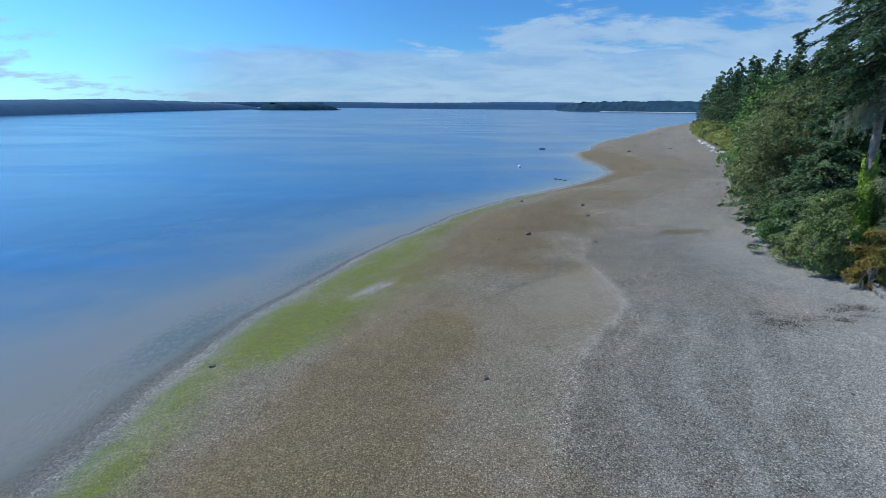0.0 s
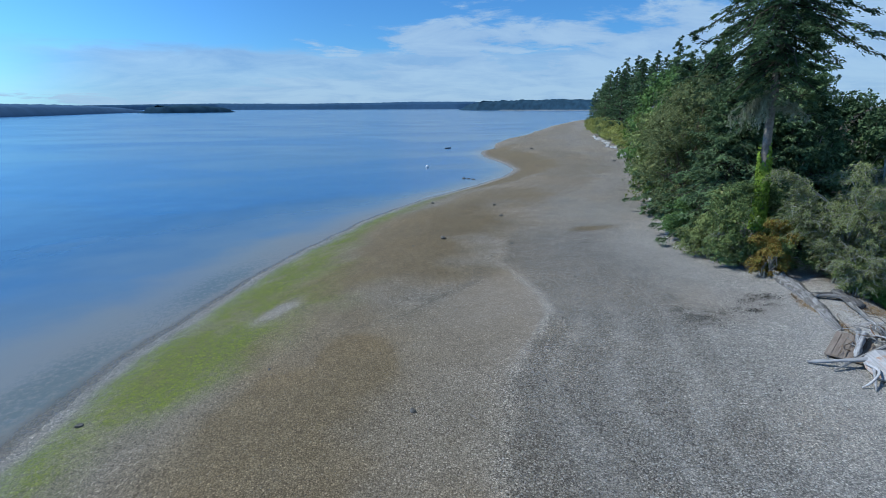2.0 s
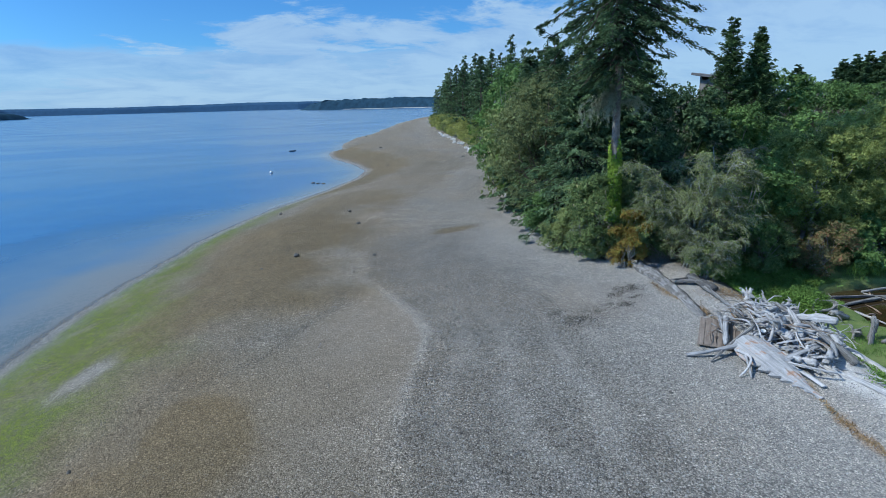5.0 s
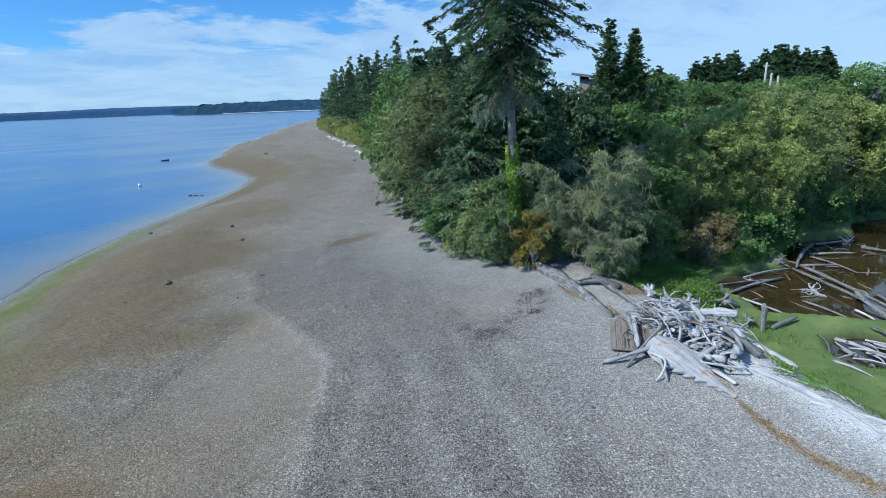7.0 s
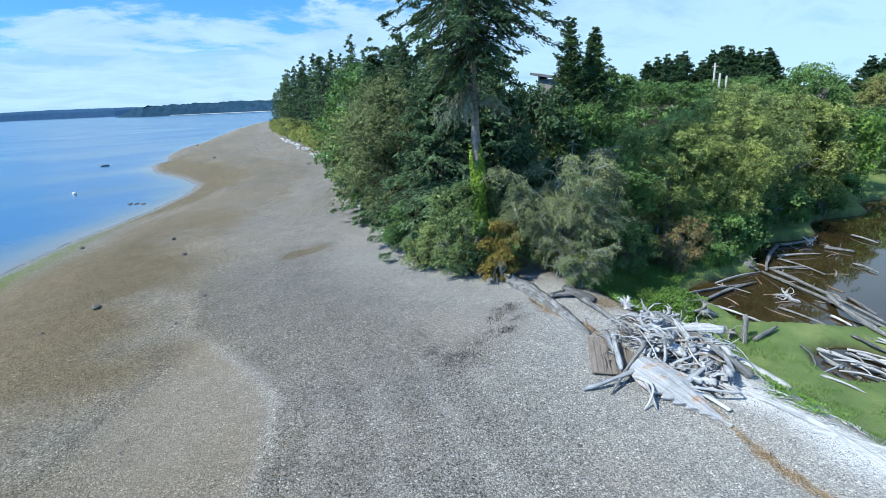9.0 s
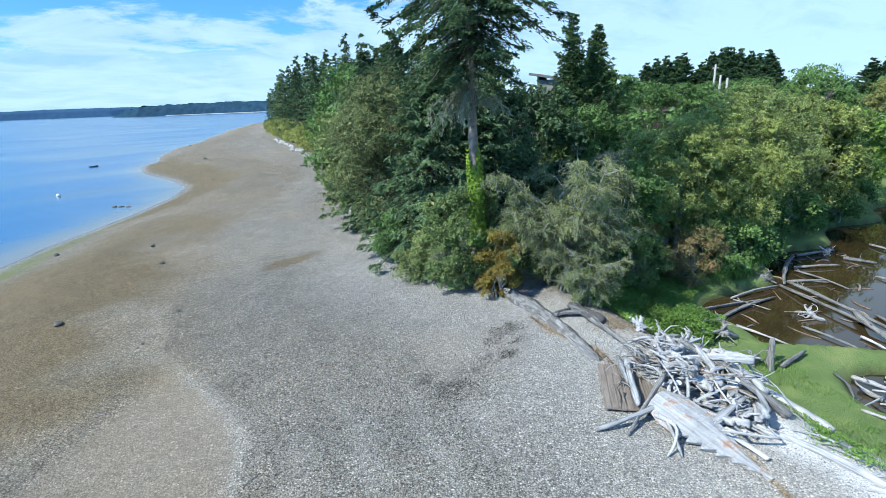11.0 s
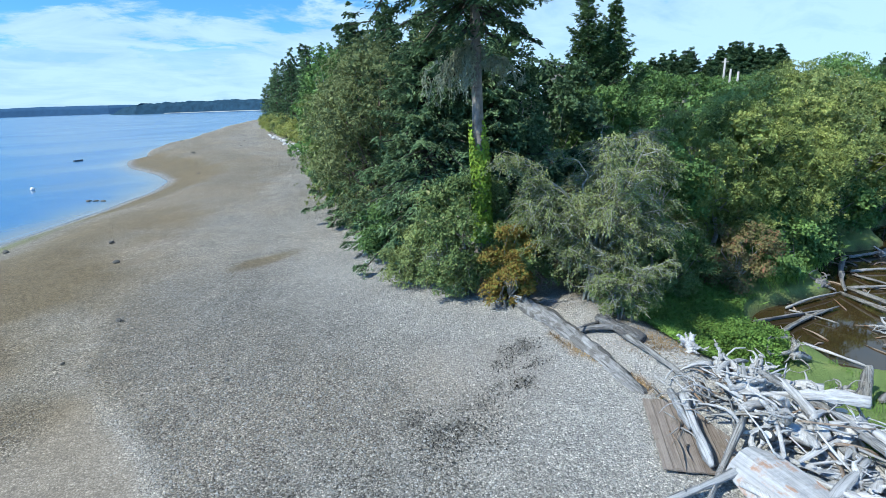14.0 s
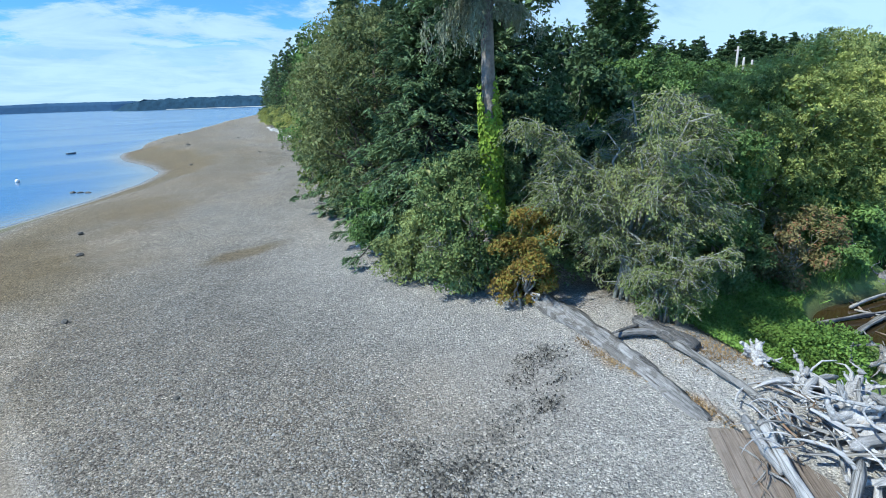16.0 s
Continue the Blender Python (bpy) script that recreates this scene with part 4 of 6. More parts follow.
def conifer(name, label, x, y, height, radius, seed, mat=None, bare=0.12, density=1.0, needle=0.3, lean=0.0, trunk_r=None, droop=0.25, group="", shape=0.85, place=True, top=1.0, gap=1.0, slim=0.42, ragged=0.0):
    """A fir or hemlock: straight tapered trunk, whorls of drooping boughs and flat sprays of needles."""
    rnd = np.random.RandomState(seed)
    root = plant(name, label, "tree", x, y, group) if place else tagged(new(name), label, "tree", group)
    tr = trunk_r or 0.011 * height + 0.05
    zt = np.linspace(0, height, 12)
    line = np.stack([lean * zt + 0.05 * np.sin(zt), 0.05 * np.cos(zt * 0.8) - 0.05, zt], 1)
    v, q, t = tube(line, tr * (1 - zt / height * 0.93) + 0.012, 9, 0.1, rnd)
    put("trunk", fast_mesh("trunk", v, q, t, True), BARK, root)
    boughs, pts, dirs = [], [], []
    z = height * bare
    while z < height * 0.985:
        f = (z / height - bare) / (1 - bare)
        reach = radius * ((1 - f) ** shape * top + 0.04) * min(1, 0.55 + 3.0 * f)
        n = max(3, int(round((5 if f < 0.8 else 4) * density ** 0.5)))
        off = rnd.rand() * 6.28
        for k in range(n):
            az = off + k * 6.283 / n + rnd.normal() * 0.3
            zb = z + rnd.normal() * 0.35 * (height / 12) ** 0.45
            lump = 0.72 + 0.56 * float(vnoise(3.0 + 2.1 * math.cos(az) + seed, 2.1 * math.sin(az) + zb * 0.55, 7))
            ln = reach * lump * (0.7 - 0.3 * ragged + (0.42 + 0.5 * ragged) * rnd.rand())
            rise = 0.35 * f - droop * (1 - f) + 0.16 * rnd.normal()
            p0 = np.array([lean * zb, 0, zb])
            p1 = p0 + ln * np.array([math.cos(az), math.sin(az), rise])
            m = 6
            bl = branch_line(p0, p1, 0.04 * ln, rnd, m, sag=droop * 0.5 * ln)
            bl[-1, 2] += 0.12 * ln
            if ln > 0.5 and needle < 0.27:
                boughs.append(tube(bl, np.linspace(0.02 + 0.012 * ln, 0.006, m), 4, caps=False))
            elif ln > 0.5 and k % 2 == 0:
                boughs.append(tube(bl[::2], np.linspace(0.02 + 0.012 * ln, 0.01, 3), 3, caps=False))
            cnt = int((5 + 26 * ln / max(radius, 1) * 1.4) * density)
            per = 7 if density > 2 else 4
            nb = max(3, cnt // per)
            s = rnd.rand(nb) ** 0.75 * 0.92 + 0.1
            idx = np.clip(s, 0, 1) * (m - 1)
            i0 = np.minimum(idx.astype(int), m - 2)
            fr = (idx - i0)[:, None]
            base = bl[i0] * (1 - fr) + bl[i0 + 1] * fr
            d = np.array([math.cos(az), math.sin(az), 0.0])
            side = np.array([-d[1], d[0], 0])
            sgn = np.where(rnd.rand(nb) > 0.5, 1.0, -1.0)[:, None]
            wide = (0.36 * ln * (1.08 - s) + 0.14)[:, None] * (0.55 + 0.45 * rnd.rand(nb, 1))
            out = d * (0.5 + 0.5 * rnd.rand(nb, 1)) + side * sgn * 0.85 + np.array([0, 0, -1.0]) * (0.2 + 0.7 * droop * (0.4 + 0.9 * rnd.rand(nb, 1)))
            g = (np.arange(per) + 0.3) / per * (0.85 + 0.3 * rnd.rand(nb, per))
            c = base[:, None] + out[:, None] * (wide * g)[..., None] + np.array([0, 0, -0.16]) * (wide * g ** 2)[..., None]
            pts.append((c + rnd.normal(size=c.shape) * needle * 0.16).reshape(-1, 3))
            fan = np.where(np.arange(per) % 2 == 0, 0.5, -0.5)[None, :, None]
            dirs.append((out[:, None] + fan * np.cross(out, [0, 0, 1.0])[:, None]).reshape(-1, 3))
        z += gap * (0.30 + 0.22 * rnd.rand()) * (0.75 if f > 0.6 else 1.0) * (height / 12) ** 0.45
    pts, dirs = np.concatenate(pts), np.concatenate(dirs)
    tip = np.array([[lean * height, 0, height + 0.02]])
    pts, dirs = np.concatenate([pts, tip]), np.concatenate([dirs, [[0, 0, 1.0]]])
    v, q = leaves(pts, needle, rnd, along=dirs, flat=0.55, narrow=slim)
    put("needles", fast_mesh("needles", v, q), mat or NEEDLE, root)
    v, q, t = join(boughs)
    tagged(put("branchwork", fast_mesh("branchwork", v, q, t, True), BOUGH, root), kind="stuff")
    return root


def ground_pose(x, y, turn=0.0, size=1.0):
    m = pose(x, y, float(land(np.array([x]), np.array([y]))[0]) - 0.05, 0, 0, turn)
    return m, size


def copy_plant(ob, x, y, turn, size, tall=1.0):
    """A copy of a plant elsewhere, turned and scaled."""
    c = copy_thing(ob, ground_pose(x, y, turn)[0])
    c.scale = (size, size, size * tall)
    return c


LEAF_SOFT = leaf_material("soft_leaves", (0.075, 0.094, 0.038), (0.225, 0.25, 0.095), through_light=0.35)
FIR_BARK = plain_material("fir_bark", (0.19, 0.165, 0.14), 0.95, 0.5, 7.0, 0.0, 1.0)
# the tall fir beside the shore, with an ivy-clad foot and dead boughs
fir = conifer("fir_tree", "tall dark fir with bare trunk and drooping boughs", 17.3, 19.3, 18.5, 2.55, 5, bare=0.405, density=7.0, needle=0.16, slim=0.3, ragged=0.6, trunk_r=0.165, droop=0.48, shape=0.6, lean=-0.018, gap=0.72)
for part_ob in fir.children:
    if part_ob.name.startswith("trunk"):
        part_ob.data.materials[0] = FIR_BARK
# hemlocks, foliage down to the beach
HEM = "dense dark hemlock with boughs hanging to the beach"
broadleaf("leafy_tree", "tall soft olive-green tree leaning over the beach", 19.5, 26.2, 2.75, 7.6, LEAF_SOFT, 25, 52000, 0.065, 60, BARK, group="trees along the shore")
broadleaf("leafy_tree", "olive-green tree above the hemlock", 21.8, 24.6, 2.6, 8.4, LEAF_SOFT, 26, 20000, 0.11, 48, BARK, group="trees along the shore")
conifer("hemlock_tree", HEM, 18.95, 22.9, 7.0, 2.6, 21, NEEDLE_BLUE, 0.03, 7.5, 0.15, slim=0.34, ragged=0.5, droop=0.5, shape=0.45, gap=0.8, group="trees along the shore")
conifer("hemlock_tree", HEM, 21.2, 29.6, 8.6, 2.7, 22, NEEDLE_BLUE, 0.05, 5.0, 0.2, droop=0.4, shape=0.85, group="trees along the shore")
conifer("conifer_tree", "dark conifer behind the tall fir", 28.4, 28.0, 7.6, 1.9, 27, NEEDLE, 0.05, 1.6, 0.3, group="trees along the shore")
conifer("hemlock_tree", HEM, 20.8, 21.8, 6.8, 2.6, 23, NEEDLE_BLUE, 0.05, 5.0, 0.2, droop=0.45, shape=0.6, group="trees along the shore")
conifer("hemlock_tree", HEM, 24.4, 31.4, 10.0, 2.8, 24, NEEDLE, 0.06, 4.0, 0.22, droop=0.3, shape=0.95, group="trees along the shore")

# the woods along the beach
WOODS = "dark conifer in the woods above the beach"
makers = [conifer("conifer_tree", WOODS, 27.8, 35.0, 9.8, 2.3, 31, NEEDLE, 0.12, 0.95, 0.36, group="trees along the shore", shape=0.85),
          conifer("conifer_tree", WOODS, 31.5, 41.0, 10.5, 2.6, 32, NEEDLE_BLUE, 0.1, 0.95, 0.37, group="trees along the shore", shape=0.75),
          conifer("conifer_tree", WOODS, 36.0, 47.5, 11.0, 2.3, 33, NEEDLE, 0.36, 0.95, 0.36, group="trees along the shore", shape=0.9)]
alder_far = broadleaf("broadleaf_tree", "bushy green tree in the woods above the beach", 25.2, 37.0, 2.9, 8.5, LEAF_DARK, 41, 4600, 0.2, 26, group="trees along the shore")
alder_far2 = broadleaf("broadleaf_tree", "bushy olive tree in the woods above the beach", 22.2, 32.4, 2.6, 6.8, LEAF_OLIVE, 42, 4800, 0.19, 24, group="trees along the shore")
rng = np.random.RandomState(77)
for k, yy in enumerate(np.concatenate([np.arange(36, 70, 4.2), np.arange(70, 134, 5.2)])):
    for row in range(3):
        xx = ridge_x(yy) + 3.4 + row * 4.2 + rng.normal() * 0.9
        if row == 2 and yy > 62 and k % 2:
            continue
        if row == 0 and yy > 66:
            xx -= 1.2
        y2 = yy + rng.normal() * 1.2
        if row == 0 and yy < 62:
            copy_plant(alder_far if rng.rand() < 0.6 else alder_far2, xx, y2, rng.rand() * 360, 0.8 + 0.35 * rng.rand() + (0.2 if yy > 45 else 0))
        else:
            copy_plant(makers[rng.randint(3)], xx, y2, rng.rand() * 360, 0.84 + 0.2 * rng.rand() + 0.3 * float(smooth(50, 85, yy)), 0.95 + 0.2 * rng.rand())

LEAF_HEDGE = leaf_material("hedge_leaves", (0.164, 0.192, 0.050), (0.418, 0.420, 0.120), through_light=0.45)
# low growth at the foot of the woods
hedge = broadleaf("shrub", "yellow-green shrub at the foot of the woods", 47.5, 78.5, 2.3, 3.8, LEAF_HEDGE, 51, 1700, 0.17, 18, category="shrub", group="shrubs along the shore")
hedge2 = broadleaf("shrub", "green shrub at the foot of the woods", 24.2, 35.0, 1.9, 4.2, LEAF_OLIVE, 52, 2300, 0.19, 20, category="shrub", group="shrubs along the shore")
hedge3 = broadleaf("shrub", "dark green shrub at the foot of the woods", 21.8, 30.5, 1.9, 4.0, LEAF_GREEN, 53, 2600, 0.15, 20, category="shrub", group="shrubs along the shore")
for yy in np.arange(38.5, 134, 3.1):
    src = (hedge2, hedge3)[rng.randint(2)] if yy < 70 else (hedge, hedge2, hedge)[rng.randint(3)]
    copy_plant(src, ridge_x(yy) + 0.5 - (0.9 if yy > 66 else 0) + 0.5 * rng.rand(), yy, rng.rand() * 360, 0.75 + 0.35 * rng.rand())
for yy in np.arange(30.0, 37, 2.4):
    copy_plant(hedge3, ridge_x(yy) + 0.6, yy, rng.rand() * 360, 0.7 + 0.2 * rng.rand())

for ex, ey in ((73.8, 137.4), (75.9, 142.8), (76.4, 139.0), (74.5, 136.0), (78.0, 140.5), (80.5, 145.0), (77.0, 134.0), (83.0, 148.0)):
    copy_plant(makers[int(ex) % 3], ex, ey, ex * 50, 1.12 + 0.1 * math.sin(ey))
for ex, ey in ((72.0, 136.5), (74.2, 141.0), (76.8, 146.5), (79.5, 150.5)):
    copy_plant(hedge if ey < 145 else hedge2, ex, ey, ex * 70, 0.9)

# shrubs round the foot of the fir
SH = "shrubs round the tall fir"
LEAF_BRAMBLE = leaf_material("bramble_leaves", (0.065, 0.105, 0.033), (0.2, 0.255, 0.085), (0.3, 0.3, 0.12), 0.05, through_light=0.35)
LEAF_BROWN = leaf_material("brown_green_leaves", (0.085, 0.1, 0.035), (0.24, 0.2, 0.085), (0.26, 0.13, 0.07), 0.12, through_light=0.3)
TWIG_BARK = plain_material("lichened_bark", (0.23, 0.235, 0.2), 0.95, 0.4, 14.0, 0.0, 0.5)
LEAF_TWIGGY = leaf_material("thin_brown_leaves", (0.13, 0.12, 0.06), (0.31, 0.28, 0.14), through_light=0.3)
broadleaf("shrub", "green leafy shrub below the tall fir", 17.2, 19.8, 1.5, 3.4, LEAF_BRAMBLE, 61, 24000, 0.075, 34, category="shrub", group=SH)
broadleaf("shrub", "rust-brown autumn shrub beside the driftwood", 17.15, 18.2, 0.85, 2.2, LEAF_RUST, 62, 13000, 0.055, 22, category="shrub", group=SH)
broadleaf("shrub", "low green shrub overhanging the gravel", 17.2, 21.5, 1.4, 1.9, LEAF_OLIVE, 63, 9000, 0.07, 16, category="shrub", group=SH, twigs=12)
broadleaf("shrub", "low dark shrub overhanging the gravel", 18.0, 24.0, 1.2, 2.2, LEAF_DARK, 64, 9000, 0.08, 16, category="shrub", group=SH, twigs=12)
arching_shrub("shrub", "pale half-bare shrub with arching grey lichened branches", 18.6, 16.5, 2.05, 3.9, LEAF_PALE, 65, 17, 0.062, 24, 24, TWIG_BARK, group=SH, bare=0.08, fill=18000)
arching_shrub("shrub", "thin pale bush with bare grey branches", 20.6, 17.4, 1.2, 4.9, LEAF_TWIGGY, 66, 8, 0.055, 14, 24, TWIG_BARK, group=SH, bare=0.1, fill=4000)
arching_shrub("shrub", "feathery green shrub trailing bare twigs on the gravel", 17.2, 19.9, 1.15, 1.5, LEAF_BRAMBLE, 58, 10, 0.05, 16, 22, TWIG_BARK, group=SH, bare=0.2, fill=5000)
arching_shrub("shrub", "feathery green shrub trailing bare twigs on the gravel", 17.3, 21.2, 1.1, 1.3, LEAF_OLIVE, 59, 10, 0.05, 16, 22, TWIG_BARK, group=SH, bare=0.25, fill=4000)
arching_shrub("shrub", "low grey-green bush trailing over the driftwood", 17.9, 15.6, 1.0, 1.5, LEAF_PALE, 60, 9, 0.05, 14, 18, TWIG_BARK, group=SH, bare=0.2, fill=3000)
broadleaf("shrub", "dark green shrub behind the pale bush", 21.2, 16.2, 1.7, 4.0, LEAF_DARK, 67, 16000, 0.09, 30, category="shrub", group=SH)
broadleaf("shrub", "brownish shrub at the edge of the grass", 21.2, 15.5, 1.0, 2.0, LEAF_BRAMBLE, 68, 9000, 0.06, 18, category="shrub", group=SH)
broadleaf("shrub", "reddish-brown shrub at the edge of the pond", 23.2, 14.4, 1.05, 2.2, LEAF_BROWN, 69, 9000, 0.06, 18, category="shrub", group=SH)

broadleaf("shrub", "low green shrub below the pale bush", 18.35, 15.5, 0.95, 1.5, LEAF_BRAMBLE, 70, 9000, 0.055, 18, category="shrub", group=SH, twigs=30)
broadleaf("shrub", "green shrub behind the rust-brown one", 18.0, 18.3, 1.0, 2.3, LEAF_BRAMBLE, 57, 10000, 0.06, 20, category="shrub", group=SH)

# alders round the pond
LEAF_MIX = leaf_material("mixed_alder_leaves", (0.09, 0.135, 0.045), (0.27, 0.32, 0.105), (0.42, 0.42, 0.13), 0.1, through_light=0.45)
AL = "alders round the pond"
ALD = "rounded yellow-green alder beside the pond"
broadleaf("alder_tree", ALD, 24.6, 15.9, 2.2, 5.1, LEAF_ALDER, 71, 56000, 0.064, 34, group=AL)
broadleaf("alder_tree", ALD, 28.0, 15.5, 2.7, 6.1, LEAF_ALDER, 72, 60000, 0.07, 34, group=AL)
broadleaf("alder_tree", ALD, 32.4, 15.3, 2.9, 6.5, LEAF_MIX, 73, 50000, 0.08, 34, group=AL)
broadleaf("alder_tree", ALD, 37.0, 14.2, 2.9, 6.2, LEAF_ALDER, 74, 24000, 0.12, 38, group=AL)
broadleaf("alder_tree", ALD, 39.6, 14.4, 2.6, 5.4, LEAF_ALDER, 75, 14000, 0.12, 28, group=AL)
broadleaf("alder_tree", "green alder at the far end of the pond", 44.0, 13.5, 2.8, 5.0, LEAF_GREEN, 76, 10000, 0.14, 28, group=AL)
broadleaf("alder_tree", "green alder at the far end of the pond", 49.0, 16.5, 2.9, 5.2, LEAF_MIX, 77, 9000, 0.16, 28, group=AL)
under = broadleaf("shrub", "dark undergrowth below the alders", 29.0, 14.6, 1.6, 2.6, LEAF_DARK, 78, 5000, 0.13, 20, category="shrub", group=AL)
for ux, uy in ((26.0, 14.2), (27.6, 14.3), (31.0, 14.1), (35.2, 13.2), (37.6, 12.6), (40.0, 12.4)):
    copy_plant(under, ux, uy, 40 * ux, 0.75 + 0.2 * math.sin(ux * 3))
broadleaf("shrub", "dark undergrowth below the alders", 33.0, 14.0, 1.6, 2.6, LEAF_DARK, 79, 5000, 0.13, 20, category="shrub", group=AL)

# trees behind
LEAF_BRONZE = leaf_material("bronze_leaves", (0.1, 0.125, 0.04), (0.29, 0.28, 0.09), (0.3, 0.2, 0.07), 0.12, through_light=0.4)
CLUMPS = ((105.4, 53.7, 13.2), (106, 52.2, 13.8), (106.7, 50.7, 14.2), (107.4, 49, 14), (107.8, 48, 14.5), (108.9, 45, 12.8), (109.4, 43.7, 14.4), (109.9, 42.2, 14.8), (110.3, 40.8, 14.9), (110.7, 39.5, 14.6), (111.2, 37.9, 14.1), (111.5, 36.7, 13.6), (111.9, 35.3, 14.1), (112.1, 34.4, 12.7), (102.5, 59.4, 12.7), (114.6, 21.3, 11.7), (114.7, 19.5, 11.8), (108.5, 46.6, 11.0))
BH = "trees behind the shore"
LEAF_CEDAR = leaf_material("feathery_green_needles", (0.045, 0.09, 0.033), (0.15, 0.215, 0.08), rough=0.6, through_light=0.25)
conifer("conifer_tree", "feathery green conifer behind the fir", 30.6, 24.0, 9.1, 3.0, 81, LEAF_CEDAR, 0.03, 6.0, 0.16, group=BH, shape=1.1, droop=-0.25, gap=0.7, slim=0.34, ragged=0.5)
conifer("conifer_tree", "slim dark conifer behind the alders", 32.4, 23.5, 8.9, 2.6, 82, LEAF_CEDAR, 0.03, 6.0, 0.16, group=BH, shape=1.1, droop=-0.05, gap=0.7, slim=0.34, ragged=0.5)
broadleaf("broadleaf_tree", "green tree below the conifers", 28.4, 21.6, 2.0, 5.2, LEAF_DARK, 89, 10000, 0.13, 30, group=BH)
# the fir's shade is put into these two crowns' colour: dark needle material
broadleaf("broadleaf_tree", "green tree behind the fir, coloured dark for its shade", 25.4, 22.6, 2.3, 6.2, NEEDLE, 83, 9000, 0.17, 28, group=BH)
broadleaf("broadleaf_tree", "tree behind the fir, coloured dark for its shade", 21.4, 21.6, 1.9, 7.4, NEEDLE, 84, 11000, 0.13, 32, group=BH)
conifer("conifer_tree", "slim dark conifer on the rise", 44.0, 30.5, 7.4, 1.9, 87, NEEDLE, 0.05, 1.3, 0.34, group=BH)
broadleaf("broadleaf_tree", "yellowish tree on the rise", 36.5, 27.0, 2.2, 3.6, LEAF_YELLOW, 85, 5000, 0.2, 22, group=BH)
big_bush = broadleaf("broadleaf_tree", "dark rounded tree on the rise", 48.5, 32.0, 3.8, 4.6, LEAF_DARK, 86, 4000, 0.26, 30, group=BH)
copy_plant(big_bush, 30.5, 21.2, 120, 0.75)
copy_plant(big_bush, 72.0, 10.0, 10, 1.1)
copy_plant(big_bush, 62.0, 8.0, 70, 1.0)
broadleaf("broadleaf_tree", "dense green maple beyond the pond", 62.4, 18.6, 3.7, 9.6 - float(land(np.array([62.4]), np.array([18.6]))[0]), LEAF_DARK, 91, 15000, 0.19, 40, group=BH)
broadleaf("broadleaf_tree", "rounded yellow-brown tree beyond the pond", 58.4, 12.6, 3.0, 8.3 - float(land(np.array([58.4]), np.array([12.6]))[0]), LEAF_BRONZE, 92, 11000, 0.16, 34, group=BH)
broadleaf("broadleaf_tree", "dark tree against the sky", 78.0, 14.0, 3.2, 10.5 - float(land(np.array([78.0]), np.array([14.0]))[0]), LEAF_DARK, 93, 7000, 0.24, 34, group=BH)
copy_plant(big_bush, 43.0, 24.5, 210, 0.8)
copy_plant(big_bush, 54.0, 12.5, 300, 0.95)
skyline = conifer("conifer_tree", "dark dense conifer on the skyline", 110.0, 41.5, 9.0, 3.8, 88, NEEDLE, 0.02, 3.2, 0.42, group=BH, shape=1.0, droop=0.05, gap=0.8, ragged=0.4)
for k, (bx, by, top) in enumerate(CLUMPS):
    tall = (top - float(land(np.array([bx]), np.array([by]))[0])) / 9.2
    c = copy_plant(skyline, bx, by, rng.rand() * 360, 0.95 + 0.15 * rng.rand(), 1.0)
    c.scale.z = tall
    c["label"] = "dark dense conifer on the skyline"
for bx, by in ((85, 46), (92, 50), (78, 43), (95, 38), (88, 31), (62, 42), (64, 31.5), (67, 29.5), (61, 34.5), (70, 27)):
    copy_plant(big_bush, bx, by, rng.rand() * 360, 0.6 + 0.2 * rng.rand())


# ---- ivy and dead boughs on the tall fir ----
def dress_fir():
    rnd = np.random.RandomState(8)
    n = 5000
    a = rnd.rand(n) * 6.283
    z = rnd.rand(n) ** 0.9 * (4.35 + 0.3 * np.sin(a * 3) + 0.25 * np.sin(a * 7 + 1))
    z = np.maximum(z, 1.6 + 0.8 * rnd.rand(n))
    r = 0.16 + 0.1 * rnd.rand(n) + 0.2 * np.exp(-z / 1.5) * rnd.rand(n)
    c = np.stack([np.cos(a) * r - 0.018 * z + 0.05 * np.sin(z), np.sin(a) * r + 0.05 * np.cos(z * 0.8) - 0.05, z], 1)
    v, q = leaves(c, 0.085, rnd, along=np.stack([0 * a, 0 * a, -np.ones(n)], 1), flat=0.1, narrow=0.9, facing=np.stack([np.cos(a), np.sin(a), 0 * a], 1))
    put("ivy", fast_mesh("ivy", v, q), IVY, fir, "bright green ivy climbing the trunk")
    for k, (az, ln, zz) in enumerate(((2.3, 1.2, 6.55), (1.95, 1.0, 6.45), (2.75, 1.05, 6.7), (3.5, 0.7, 6.45), (5.35, 1.15, 6.35), (5.8, 0.8, 6.5))):
        d = np.array([math.cos(az), math.sin(az), 0])
        p0 = np.array([-0.018 * zz, 0, zz])
        line = branch_line(p0, p0 + d * ln + np.array([0, 0, 0.25]), 0.06, rnd, 6, sag=0.75)
        bits = [tube(line, np.linspace(0.035, 0.012, 6), 5)]
        for j in range(26):
            f = rnd.randint(1, 6)
            e = line[f] + np.array([rnd.normal() * 0.12, rnd.normal() * 0.12, (-0.3 - 0.55 * rnd.rand()) * (1.0 if k < 4 else 0.45)])
            bits.append(tube(branch_line(line[f], e, 0.05, rnd, 4), np.linspace(0.009, 0.004, 4), 3, caps=False))
        hang = np.concatenate([b[0] for b in bits[1:]])
        hang = hang[rnd.randint(len(hang), size=1000)] + rnd.normal(size=(1000, 3)) * 0.035
        v, q = leaves(hang, 0.07, rnd, along=np.tile([0, 0, -1.0], (1000, 1)), narrow=0.3)
        bits.append((v, q, np.zeros((0, 3), int)))
        v, q, t = join(bits)
        put("dead_bough", fast_mesh("dead_bough", v, q, t, True), TWIG, fir, "dead grey drooping bough")


